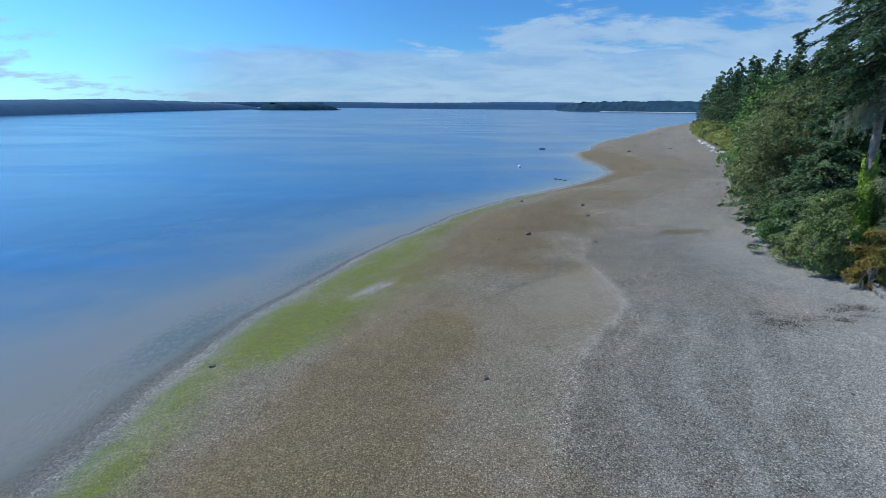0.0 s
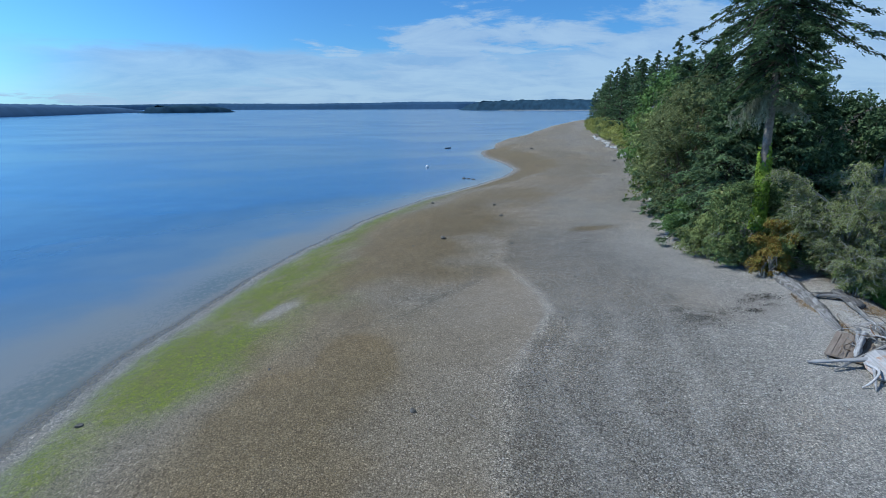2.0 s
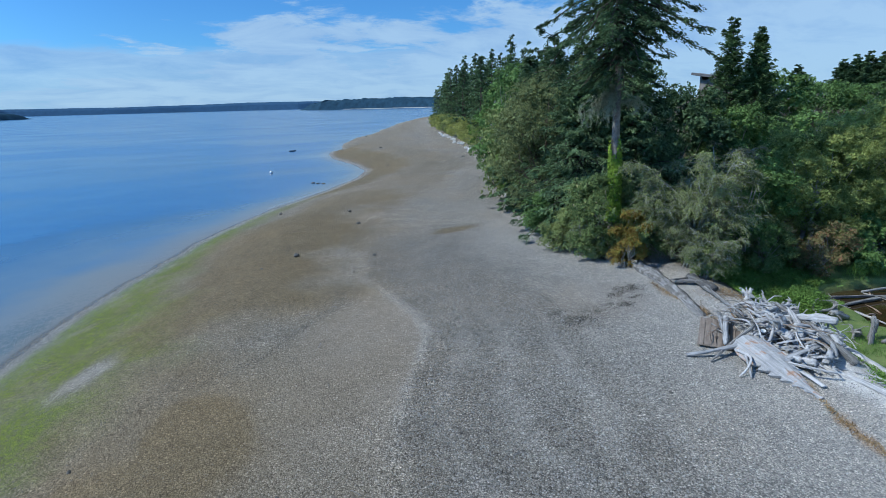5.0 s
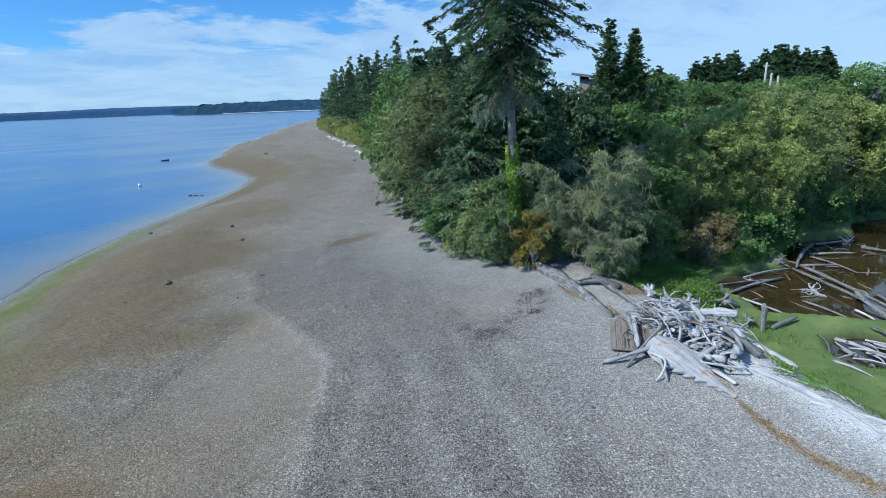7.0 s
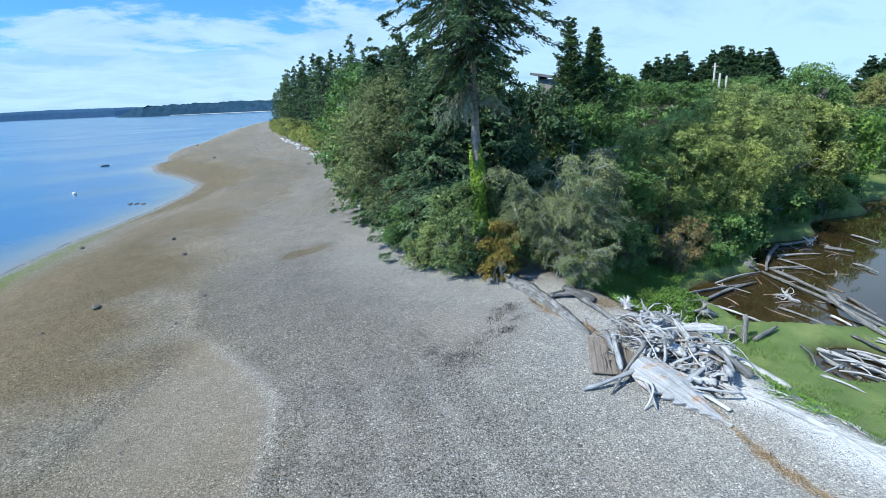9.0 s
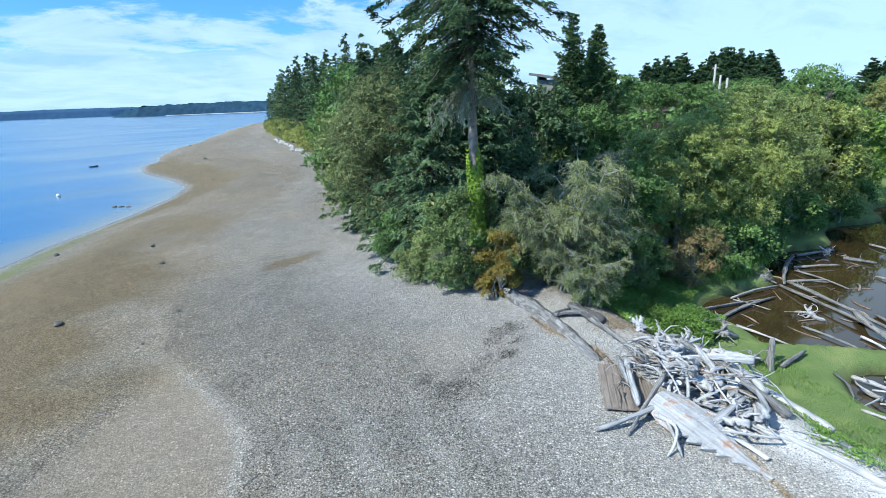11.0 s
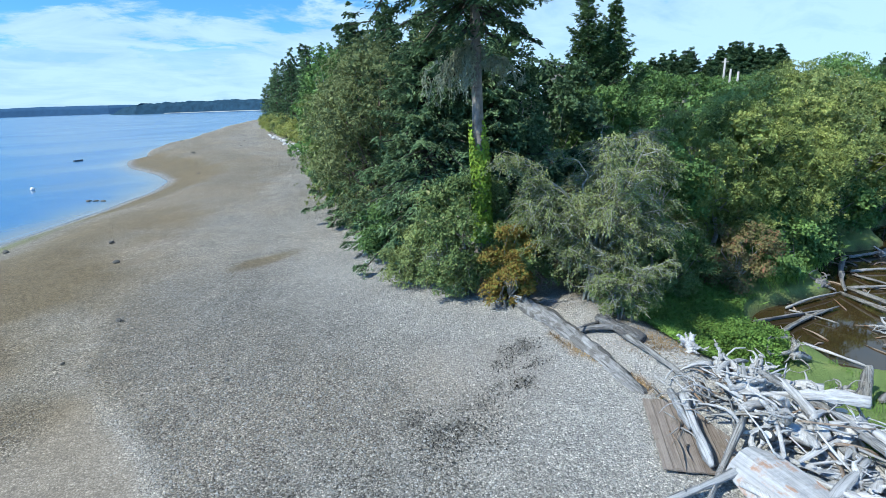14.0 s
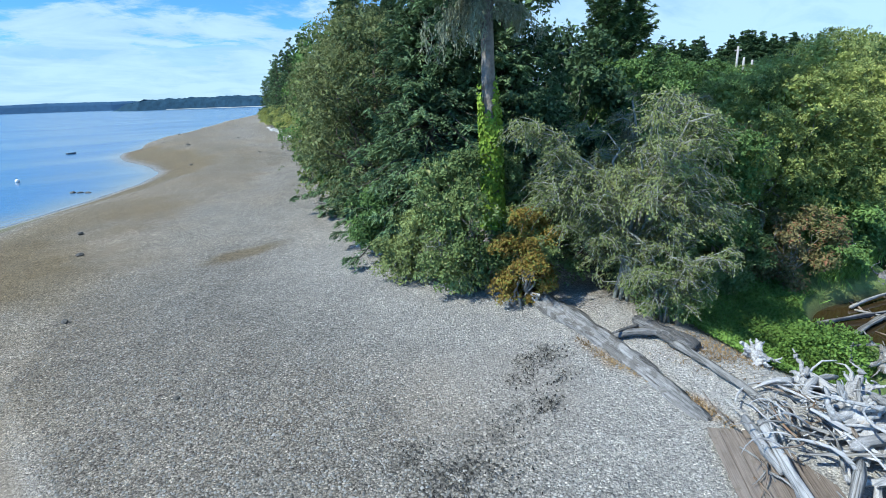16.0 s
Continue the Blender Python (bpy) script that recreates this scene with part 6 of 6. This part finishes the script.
def plank_panel():
    root = tagged(new("wooden_panel"), "worn brown plank panel lying under driftwood", "panel")
    z = max(gz(14.9, 13.6), gz(13.6, 12.7), gz(14.3, 12.0)) + 0.02
    m = lie((15.2, 13.68, z + 0.03), (13.6, 12.62, z + 0.03))
    root.matrix_world = m
    for k in range(8):
        ob = part("plank", box(1.92 + 0.015 * (k % 3), 0.139, 0.03, 0.003), PLANK, root)
        ob.location = (0.96, 0.075 + 0.148 * k, 0.0)
    for xx in (0.12, 0.96, 1.78):
        ob = part("batten", box(0.07, 1.16, 0.03), PLANK, root)
        ob.location = (xx, 0.59, -0.031)


plank_panel()


def disc_float(x, y, z):
    """A black ring with a white centre caught in the driftwood."""
    root = tagged(new("old_float"), "black ring float with white centre among driftwood", "float")
    root.matrix_world = pose(x, y, z, 18, -24, 0) @ Matrix.Scale(0.75, 4)
    a = np.linspace(0, 2 * math.pi, 25)[:-1]
    ring = np.stack([np.cos(a) * 0.11, np.sin(a) * 0.11, 0 * a], 1)
    b = np.arange(10) * 2 * math.pi / 10
    v = (ring[:, None] * (1 + 0.35 * np.cos(b)[None, :, None]) + np.array([0, 0, 0.05]) * np.sin(b)[None, :, None]).reshape(-1, 3)
    i, j = np.meshgrid(np.arange(24), np.arange(10), indexing="ij")
    q = np.stack([i * 10 + j, ((i + 1) % 24) * 10 + j, ((i + 1) % 24) * 10 + (j + 1) % 10, i * 10 + (j + 1) % 10], -1).reshape(-1, 4)
    put("ring", fast_mesh("ring", v, q, smooth=True), plain_material("black_rubber", (0.02, 0.02, 0.02), 0.6), root)
    bm = bmesh.new()
    bmesh.ops.create_cone(bm, cap_ends=True, segments=20, radius1=0.095, radius2=0.08, depth=0.06)
    part("centre", bm, plain_material("white_plastic", (0.5, 0.5, 0.48), 0.6, 0.3), root, "white plastic centre")


disc_float(14.68, 11.6, 2.05)


# ---- rocks ----
def rock(name, label, x, y, size, seed, mat, flat=0.6, group="", sink=0.25, z=None):
    rnd = np.random.RandomState(seed)
    bm = bmesh.new()
    bmesh.ops.create_icosphere(bm, subdivisions=2, radius=0.5)
    off = Vector(rnd.rand(3) * 50)
    for v in bm.verts:
        v.co *= 1 + 0.45 * noise.noise(v.co * 2.2 + off) + 0.2 * noise.noise(v.co * 5 + off)
        v.co = Vector((v.co.x * size, v.co.y * size * (0.6 + 0.3 * rnd.rand() * 0 + 0.15), v.co.z * size * flat))
    ob = part(name, bm, mat)
    zz = gz(x, y) if z is None else z
    ob.matrix_world = pose(x, y, zz + size * flat * (0.5 - sink), 0, 0, rnd.rand() * 360)
    return tagged(ob, label, "rock", group)


dark_rocks = [(6.95, 28.2, 0.32), (2.83, 12.75, 0.17), (-5.0, 15.6, 0.2), (12.4, 36.6, 0.3), (11.6, 32.8, 0.26), (9.95, 26.2, 0.2), (6.2, 13.3, 0.1), (9.2, 42.0, 0.35), (11.2, 11.5, 0.1), (-0.5, 15.9, 0.1), (8.3, 24.3, 0.12), (10.5, 20.5, 0.12), (34.0, 84, 0.5), (48.3, 128, 0.8), (5.2, 27.0, 0.14)]
for k, (x, y, sz) in enumerate(dark_rocks):
    rock("beach_rock", "small dark weed-covered rock lying on the gravel", x, y, sz, 600 + k, ROCK, 0.55, "rocks on the beach")
for k in range(15):
    yy = 60 + 110 * rng.rand()
    xx = shore_x(yy) + 2 + 16 * rng.rand()
    rock("beach_rock", "dark boulder on the far sandy spit", xx, yy, 0.2 + 0.35 * rng.rand(), 640 + k, ROCK, 0.4, "rocks on the beach")
for k, (x, y, sz) in enumerate(((16.5, 60.4, 0.5), (16.9, 59.9, 0.4), (17.3, 59.3, 0.45))):
    rock("sea_rock", "dark rock just above the water", x, y, sz, 680 + k, ROCK, 0.35, "rocks in the shallows", z=-0.02)
for k in range(44):
    yy = 31 + 80 * rng.rand() ** 0.8
    if 42 < yy < 56:
        continue
    rock("shore_boulder", "pale boulder at the foot of the woods", ridge_x(yy) - 1.5 + 0.9 * rng.rand() - (0.9 if yy > 66 else 0), yy, 0.35 + 0.6 * rng.rand(), 700 + k, ROCK_PALE, 0.6, "boulders along the woods")


# ---- on the water ----
def buoy(x, y, size):
    bm = bmesh.new()
    bmesh.ops.create_uvsphere(bm, u_segments=16, v_segments=10, radius=size)
    root = part("mooring_buoy", bm, plain_material("white_buoy", (0.8, 0.8, 0.8), 0.4, 0.05))
    root.location = (x, y, size * 0.4)
    bm = bmesh.new()
    bmesh.ops.create_cone(bm, cap_ends=True, segments=10, radius1=size * 0.2, radius2=size * 0.15, depth=size * 0.5)
    o = part("top_ring", bm, ROCK, root)
    o.location = (0, 0, size * 1.1)
    tagged(root, "round white mooring buoy floating offshore", "buoy")


def dinghy(x, y, turn):
    """A small open boat, low in the water."""
    root = tagged(new("rowing_boat"), "small dark rowing boat moored offshore", "boat")
    root.matrix_world = pose(x, y, 0.0, 0, 0, turn)
    root.scale = (0.5, 0.42, 0.38)
    n, vs = 12, []
    for k in range(n):
        f = k / (n - 1)
        half = 0.62 * math.sin(math.pi * (0.16 + 0.84 * (1 - f) * 0.62 + 0.0)) * (1 - f ** 4)
        xx = -1.3 + 2.7 * f
        rise = 0.42 + 0.14 * f * f
        for w, z in ((half, rise), (half * 0.85, 0.12), (half * 0.3, -0.12), (-half * 0.3, -0.12), (-half * 0.85, 0.12), (-half, rise), (-half * 0.9, rise), (-half * 0.75, 0.16), (-half * 0.25, -0.05), (half * 0.25, -0.05), (half * 0.75, 0.16), (half * 0.9, rise)):
            vs.append((xx, w, z))
    i, j = np.meshgrid(np.arange(n - 1), np.arange(12), indexing="ij")
    q = np.stack([i * 12 + j, (i + 1) * 12 + j, (i + 1) * 12 + (j + 1) % 12, i * 12 + (j + 1) % 12], -1).reshape(-1, 4)
    q = np.concatenate([q, [[0, 1, 10, 11], [1, 2, 9, 10], [2, 3, 8, 9], [3, 4, 7, 8], [4, 5, 6, 7]]])
    put("hull", fast_mesh("hull", vs, q), plain_material("dark_hull", (0.16, 0.17, 0.18), 0.5), root)
    for xx in (-0.9, -0.1):
        o = part("thwart", box(0.22, 0.95, 0.03), DRIFT_GREY, root)
        o.location = (xx, 0, 0.3)


for k in range(26):
    yy = 22.5 + 22 * rng.rand()
    rock("shore_boulder", "small pale stone at the foot of the woods", ridge_x(yy) - 1.3 + 0.7 * rng.rand(), yy, 0.12 + 0.22 * rng.rand(), 760 + k, ROCK_PALE, 0.6, "boulders along the woods")
dinghy(25.0, 105.0, 20)
buoy(14.7, 73.0, 0.2)


# ---- houses and poles among the trees ----
SIDING = plain_material("grey_siding", (0.2, 0.185, 0.165), 0.8, 0.15, 3.0)
WHITE = plain_material("white_paint", (0.75, 0.75, 0.73), 0.6, 0.08, 3.0)
ROOFING = plain_material("dark_roofing", (0.12, 0.12, 0.125), 0.9, 0.25, 4.0)
BLUE_ROOF = plain_material("blue_metal_roof", (0.16, 0.24, 0.32), 0.45, 0.15, 2.0, 0.3)
GLASS = plain_material("window_glass", (0.02, 0.025, 0.03), 0.05, 0.1, 2.0, 0.0, 0.0)
POLE = plain_material("pole_wood", (0.36, 0.34, 0.32), 0.9, 0.25, 8.0)


def house(x, y, turn, w, d, eaves, rise, label, wall, roof, shed=False):
    """A house with a pitched or single-sloped roof, windows and their frames."""
    z0 = gz(x, y) - 0.2
    root = tagged(new("house"), label, "house")
    root.matrix_world = pose(x, y, z0, 0, 0, turn)
    h = eaves - z0
    body = part("wall", box(w, d, h, 0.02), wall, root)
    body.location = (0, 0, h / 2)
    if shed:
        o = part("roof", box(w + 1.0, (d + 1.2) / math.cos(math.atan2(rise, d)), 0.2, 0.02), roof, root)
        o.matrix_local = pose(0, 0, h + rise / 2 - 0.1, math.degrees(math.atan2(rise, d)), 0, 0)
        up = part("upper_wall", box(w, 0.18, rise, 0.01), wall, root)
        up.location = (0, d / 2 - 0.09, h + rise / 2 - 0.12)
    else:
        bm = bmesh.new()
        v = [bm.verts.new(p) for p in ((-w / 2, -d / 2, 0), (-w / 2, d / 2, 0), (-w / 2, 0, rise), (w / 2, -d / 2, 0), (w / 2, d / 2, 0), (w / 2, 0, rise))]
        for f in ((0, 1, 2), (3, 5, 4), (0, 2, 5, 3), (1, 4, 5, 2), (0, 3, 4, 1)):
            bm.faces.new([v[k] for k in f])
        o = part("gable", bm, wall, root)
        o.location = (0, 0, h)
        a = math.atan2(rise, d / 2)
        for sgn in (-1, 1):
            o = part("roof", box(w + 0.8, math.hypot(d / 2, rise) + 0.4, 0.14, 0.01), roof, root)
            o.matrix_local = pose(0, sgn * (d / 4 + 0.08), h + rise / 2 + 0.06, -sgn * math.degrees(a), 0, 0)
    for k in range(3):
        for side in (-1, 1):
            fr = part("window", box(1.1, 0.1, 1.2, 0.01), WHITE, root)
            fr.location = (-w / 3 + k * w / 3, side * d / 2, h - 1.3)
            part("pane", box(0.94, 0.12, 1.04, 0.01), GLASS, fr)
    return root


house(45.3, 34.5, 20, 2.6, 2.6, 9.2, 0.5, "grey house with a single-sloped roof behind the trees", SIDING, ROOFING, True)
house(65.3, 40.1, 25, 5, 4, 7.0, 1.1, "low house with a blue-grey metal roof among trees", SIDING, BLUE_ROOF)
house(73.2, 34.7, 30, 1.7, 1.6, 6.5, 0.8, "small shed with a grey roof among trees", SIDING, ROOFING)
house(47.0, 69.0, 60, 5, 4, 7.2, 1.2, "white house half hidden in the shore woods", WHITE, ROOFING)


def pole(x, y, top, arm):
    z0 = gz(x, y) - 0.3
    v, q, t = tube([(0, 0, 0), (0, 0, (top - z0) / 2), (0, 0, top - z0)], [0.2, 0.17, 0.13], 10)
    ob = put("utility_pole", fast_mesh("utility_pole", v, q, t, True), POLE)
    ob.location = (x, y, z0)
    tagged(ob, "tall grey wooden utility pole behind the trees", "pole", "utility poles")
    if arm:
        o = part("crossarm", box(0.12, 0.9, 0.14, 0.01), POLE, ob)
        o.location = (0.1, 0, top - z0 - 0.5)


pole(93.5, 37.7, 11.6, True)
pole(91.8, 36.3, 10.0, False)
pole(89.2, 34.5, 9.5, False)


# ---- ground cover ----
def scatter(name, label, mat, centres, size, seed, along=None, flat=0.2, narrow=0.5, category="grass"):
    rnd = np.random.RandomState(seed)
    v, q = leaves(centres, size, rnd, along, flat, narrow)
    tagged(put(name, fast_mesh(name, v, q), mat), label, category, kind="stuff")


def ground_cover():
    rnd = np.random.RandomState(12)
    p = np.stack([17.2 + 6.2 * rnd.rand(60000), 11.9 + 4.4 * rnd.rand(60000)], 1)
    s = p[:, 0] - ridge_x(p[:, 1])
    keep = (s > 0.9 + 0.7 * vnoise(p[:, 0] * 2, p[:, 1] * 2, 3)) & (pond_mask(p[:, 0], p[:, 1]) < -0.1) & (p[:, 1] > 12.2 + 0.35 * (p[:, 0] - 17.5) * 0.3)
    p = p[keep]
    z = land(p[:, 0], p[:, 1]) + 0.04 + 0.22 * rnd.rand(len(p)) * fbm(p[:, 0], p[:, 1], 8)
    scatter("low_greenery", "low green leafy growth behind the driftwood", GRASS, np.c_[p, z], 0.05, 13, flat=0.7, narrow=0.7)
    n = 7000
    d = rnd.normal(size=(n, 3))
    d /= np.linalg.norm(d, axis=1, keepdims=True)
    r = 0.8 + 0.25 * rnd.rand(n, 1)
    c = np.array([19.4, 13.0, 1.2]) + d * r * np.array([0.85, 0.75, 0.6]) * (1 + 0.15 * np.sin(d[:, :1] * 8))
    c = c[c[:, 2] > land(c[:, 0], c[:, 1])]
    scatter("leafy_mound", "rounded mound of green leaves beside the pond", GRASS, c, 0.055, 14, flat=0.5, narrow=0.8, category="shrub")
    p = np.array([26.6, 13.75]) + rnd.normal(size=(6000, 2)) * np.array([0.9, 0.22])
    scatter("pond_reeds", "bright green reeds at the edge of the pond", GRASS, np.c_[p, np.maximum(land(p[:, 0], p[:, 1]), 0.76) + 0.12 + 0.25 * rnd.rand(len(p))], 0.3, 22, along=np.tile([0.1, 0, 1.0], (len(p), 1)), flat=0.1, narrow=0.08)
    p = np.stack([13.4 + 8 * rnd.rand(30000), 3 + 9 * rnd.rand(30000)], 1)
    s = p[:, 0] - ridge_x(p[:, 1])
    tuft = fbm(p[:, 0] * 1.6, p[:, 1] * 1.6, 19)
    keep = (s > 0.7) & (pond_mask(p[:, 0], p[:, 1]) < -0.15) & (tuft > np.where(s < 2.4, 0.5, 0.6)) & (s < 5)
    p = p[keep]
    z = land(p[:, 0], p[:, 1]) + 0.05
    scatter("marsh_grass", "short green and yellow tufts on the marsh edge", GRASS, np.c_[p, z], 0.09, 15, along=np.tile([0, 0, 1.0], (len(p), 1)), flat=0.1, narrow=0.14)
    bits = []
    for k in range(40):
        yy = 8.4 + 3.0 * rnd.rand()
        xx = ridge_x(yy) + 0.6 + 1.25 * rnd.rand()
        bits.append(np.array([xx, yy]) + rnd.normal(size=(90, 2)) * (0.06 + 0.1 * rnd.rand()))
    g = np.concatenate(bits)
    scatter("beach_greens", "low green weeds growing through white gravel", GRASS, np.c_[g, land(g[:, 0], g[:, 1]) + 0.03 + 0.1 * rnd.rand(len(g))], 0.055, 20, flat=0.5, narrow=0.5)
    g = np.array([17.25, 14.3]) + rnd.normal(size=(700, 2)) * np.array([0.3, 0.4])
    scatter("dry_litter", "brown dry litter between the logs", STRAW, np.c_[g, land(g[:, 0], g[:, 1]) + 0.015], 0.07, 21, flat=0.8, narrow=0.25)
    spots = []
    for px, py, pr, k in ((12.35, 15.5, 0.5, 420), (12.2, 16.4, 0.3, 60), (14.6, 16.5, 0.22, 110), (15.45, 16.6, 0.3, 240), (14.3, 15.75, 0.25, 120), (13.6, 15.8, 0.4, 90), (15.1, 15.95, 0.16, 60)):
        spots.append(np.array([px, py]) + rnd.normal(size=(k, 2)) * pr * np.array([1.1, 0.65]))
    w = np.concatenate(spots)
    scatter("dark_seaweed", "scattered dark dried seaweed on the gravel", WEED, np.c_[w, land(w[:, 0], w[:, 1]) + 0.02], 0.06, 18, flat=0.7, narrow=0.35, category="seaweed")
    n = 800
    yy = 7 + 9.5 * rnd.rand(n)
    xx = ridge_x(yy) - 1.08 + 0.05 * np.maximum(yy - 11, 0) - 0.12 * np.sin(yy * 1.7) + rnd.normal(size=n) * 0.05
    scatter("dry_seaweed", "line of brown dried seaweed along the gravel", STRAW, np.c_[xx, yy, land(xx, yy) + 0.015], 0.09, 16, flat=0.8, narrow=0.25, category="seaweed")


STRAW = leaf_material("dried_seaweed", (0.12, 0.07, 0.035), (0.34, 0.24, 0.12), through_light=0.0)
WEED = leaf_material("dark_weed", (0.012, 0.011, 0.009), (0.05, 0.045, 0.035), through_light=0.0)
ground_cover()


# ---- pebbles ----
def pebbles():
    """Loose stones half sunk in the gravel: low five-sided domes, thickest where the beach is coarse."""
    rnd = np.random.RandomState(17)
    n = 230000
    p = np.stack([-6 + 24 * rnd.rand(n), 3 + 27 * rnd.rand(n)], 1)
    _, masks = land(p[:, 0], p[:, 1], True)
    s = p[:, 0] - ridge_x(p[:, 1])
    near = np.exp(-np.maximum(np.hypot(p[:, 0] - 10, p[:, 1] - 14) - 4, 0) / 6)
    d = shore_distance(p[:, 0], p[:, 1])
    keep = (s < 0.2) & (d > 0.4) & (rnd.rand(n) < (0.12 + 0.88 * near) * (1 - 0.8 * masks["sand"]) * (0.55 + 0.45 * masks["coarse"]))
    p, masks = p[keep], {k: v[keep] for k, v in masks.items()}
    n = len(p)
    size = 0.014 + 0.016 * rnd.rand(n) ** 2 + 0.006 * masks["coarse"] * rnd.rand(n)
    z = land(p[:, 0], p[:, 1])
    a = rnd.rand(n, 1) * 6.283 + np.arange(5) * 6.283 / 5 + 0.35 * rnd.normal(size=(n, 5))
    r = size[:, None] * (0.75 + 0.5 * rnd.rand(n, 5))
    turn, slim = rnd.rand(n, 1) * 6.283, 0.65 + 0.3 * rnd.rand(n, 1)
    x, y = r * np.cos(a), r * np.sin(a) * slim
    ring = np.stack([p[:, :1] + x * np.cos(turn) - y * np.sin(turn), p[:, 1:] + x * np.sin(turn) + y * np.cos(turn), np.repeat(z[:, None] - 0.006, 5, 1)], -1)
    tip = np.stack([p[:, 0] + 0.25 * size * rnd.normal(size=n), p[:, 1] + 0.25 * size * rnd.normal(size=n), z + size * (0.55 + 0.45 * rnd.rand(n))], -1)
    v = np.concatenate([ring, tip[:, None]], 1).reshape(-1, 3)
    k = np.arange(5)
    t = (np.stack([k, (k + 1) % 5, np.full(5, 5)], 1)[None] + (np.arange(n) * 6)[:, None, None]).reshape(-1, 3)
    me = fast_mesh("pebbles", v, None, t, True)
    for key in ("algae", "ochre", "coarse", "sand"):
        me.attributes.new(key, "FLOAT", "POINT").data.foreach_set("value", np.repeat(np.clip(masks[key], 0, 1), 6).astype(np.float32))
    m, tr, bs, (nd, maths, ramp, mix) = material("pebble_stone")
    at = {key: nd("Attribute", attribute_name=key).outputs["Fac"] for key in ("algae", "ochre", "coarse", "sand")}
    rnd_stone = nd("NewGeometry").outputs["Random Per Island"]
    f = nd("TexNoise", ins={"Vector": nd("NewGeometry").outputs["Position"], "Scale": 40.0, "Detail": 3.0}).outputs[0]
    col = ramp(maths("ADD", maths("MULTIPLY", rnd_stone, 0.9), maths("MULTIPLY", f, 0.1)), [(0.0, (0.11, 0.105, 0.098)), (0.4, (0.22, 0.216, 0.208)), (0.75, (0.33, 0.32, 0.3)), (0.93, (0.44, 0.43, 0.41)), (1.0, (0.66, 0.65, 0.62))])
    dim = nd("MapRange", ins={0: at["coarse"], 3: 1.0, 4: 0.72}).outputs[0]
    col = mix(1.0, col, nd("CombineColor", ins={0: dim, 1: maths("MULTIPLY", dim, 1.02), 2: dim}).outputs[0], "MULTIPLY")
    col = mix(maths("MULTIPLY", at["sand"], 0.6), col, (0.2, 0.175, 0.14))
    col = mix(maths("MULTIPLY", at["ochre"], 0.85), col, mix(1.0, col, (0.62, 0.49, 0.3), "MULTIPLY"))
    col = mix(maths("MULTIPLY", at["algae"], maths("GREATER_THAN", maths("ADD", rnd_stone, at["algae"]), 0.85)), col, mix(rnd_stone, (0.06, 0.085, 0.01), (0.29, 0.34, 0.04)))
    tr.links.new(col, bs.inputs["Base Color"])
    bs.inputs["Roughness"].default_value = 0.8
    tagged(put("pebbles", me, m), "loose grey and white pebbles on the beach", "gravel", kind="stuff")


pebbles()
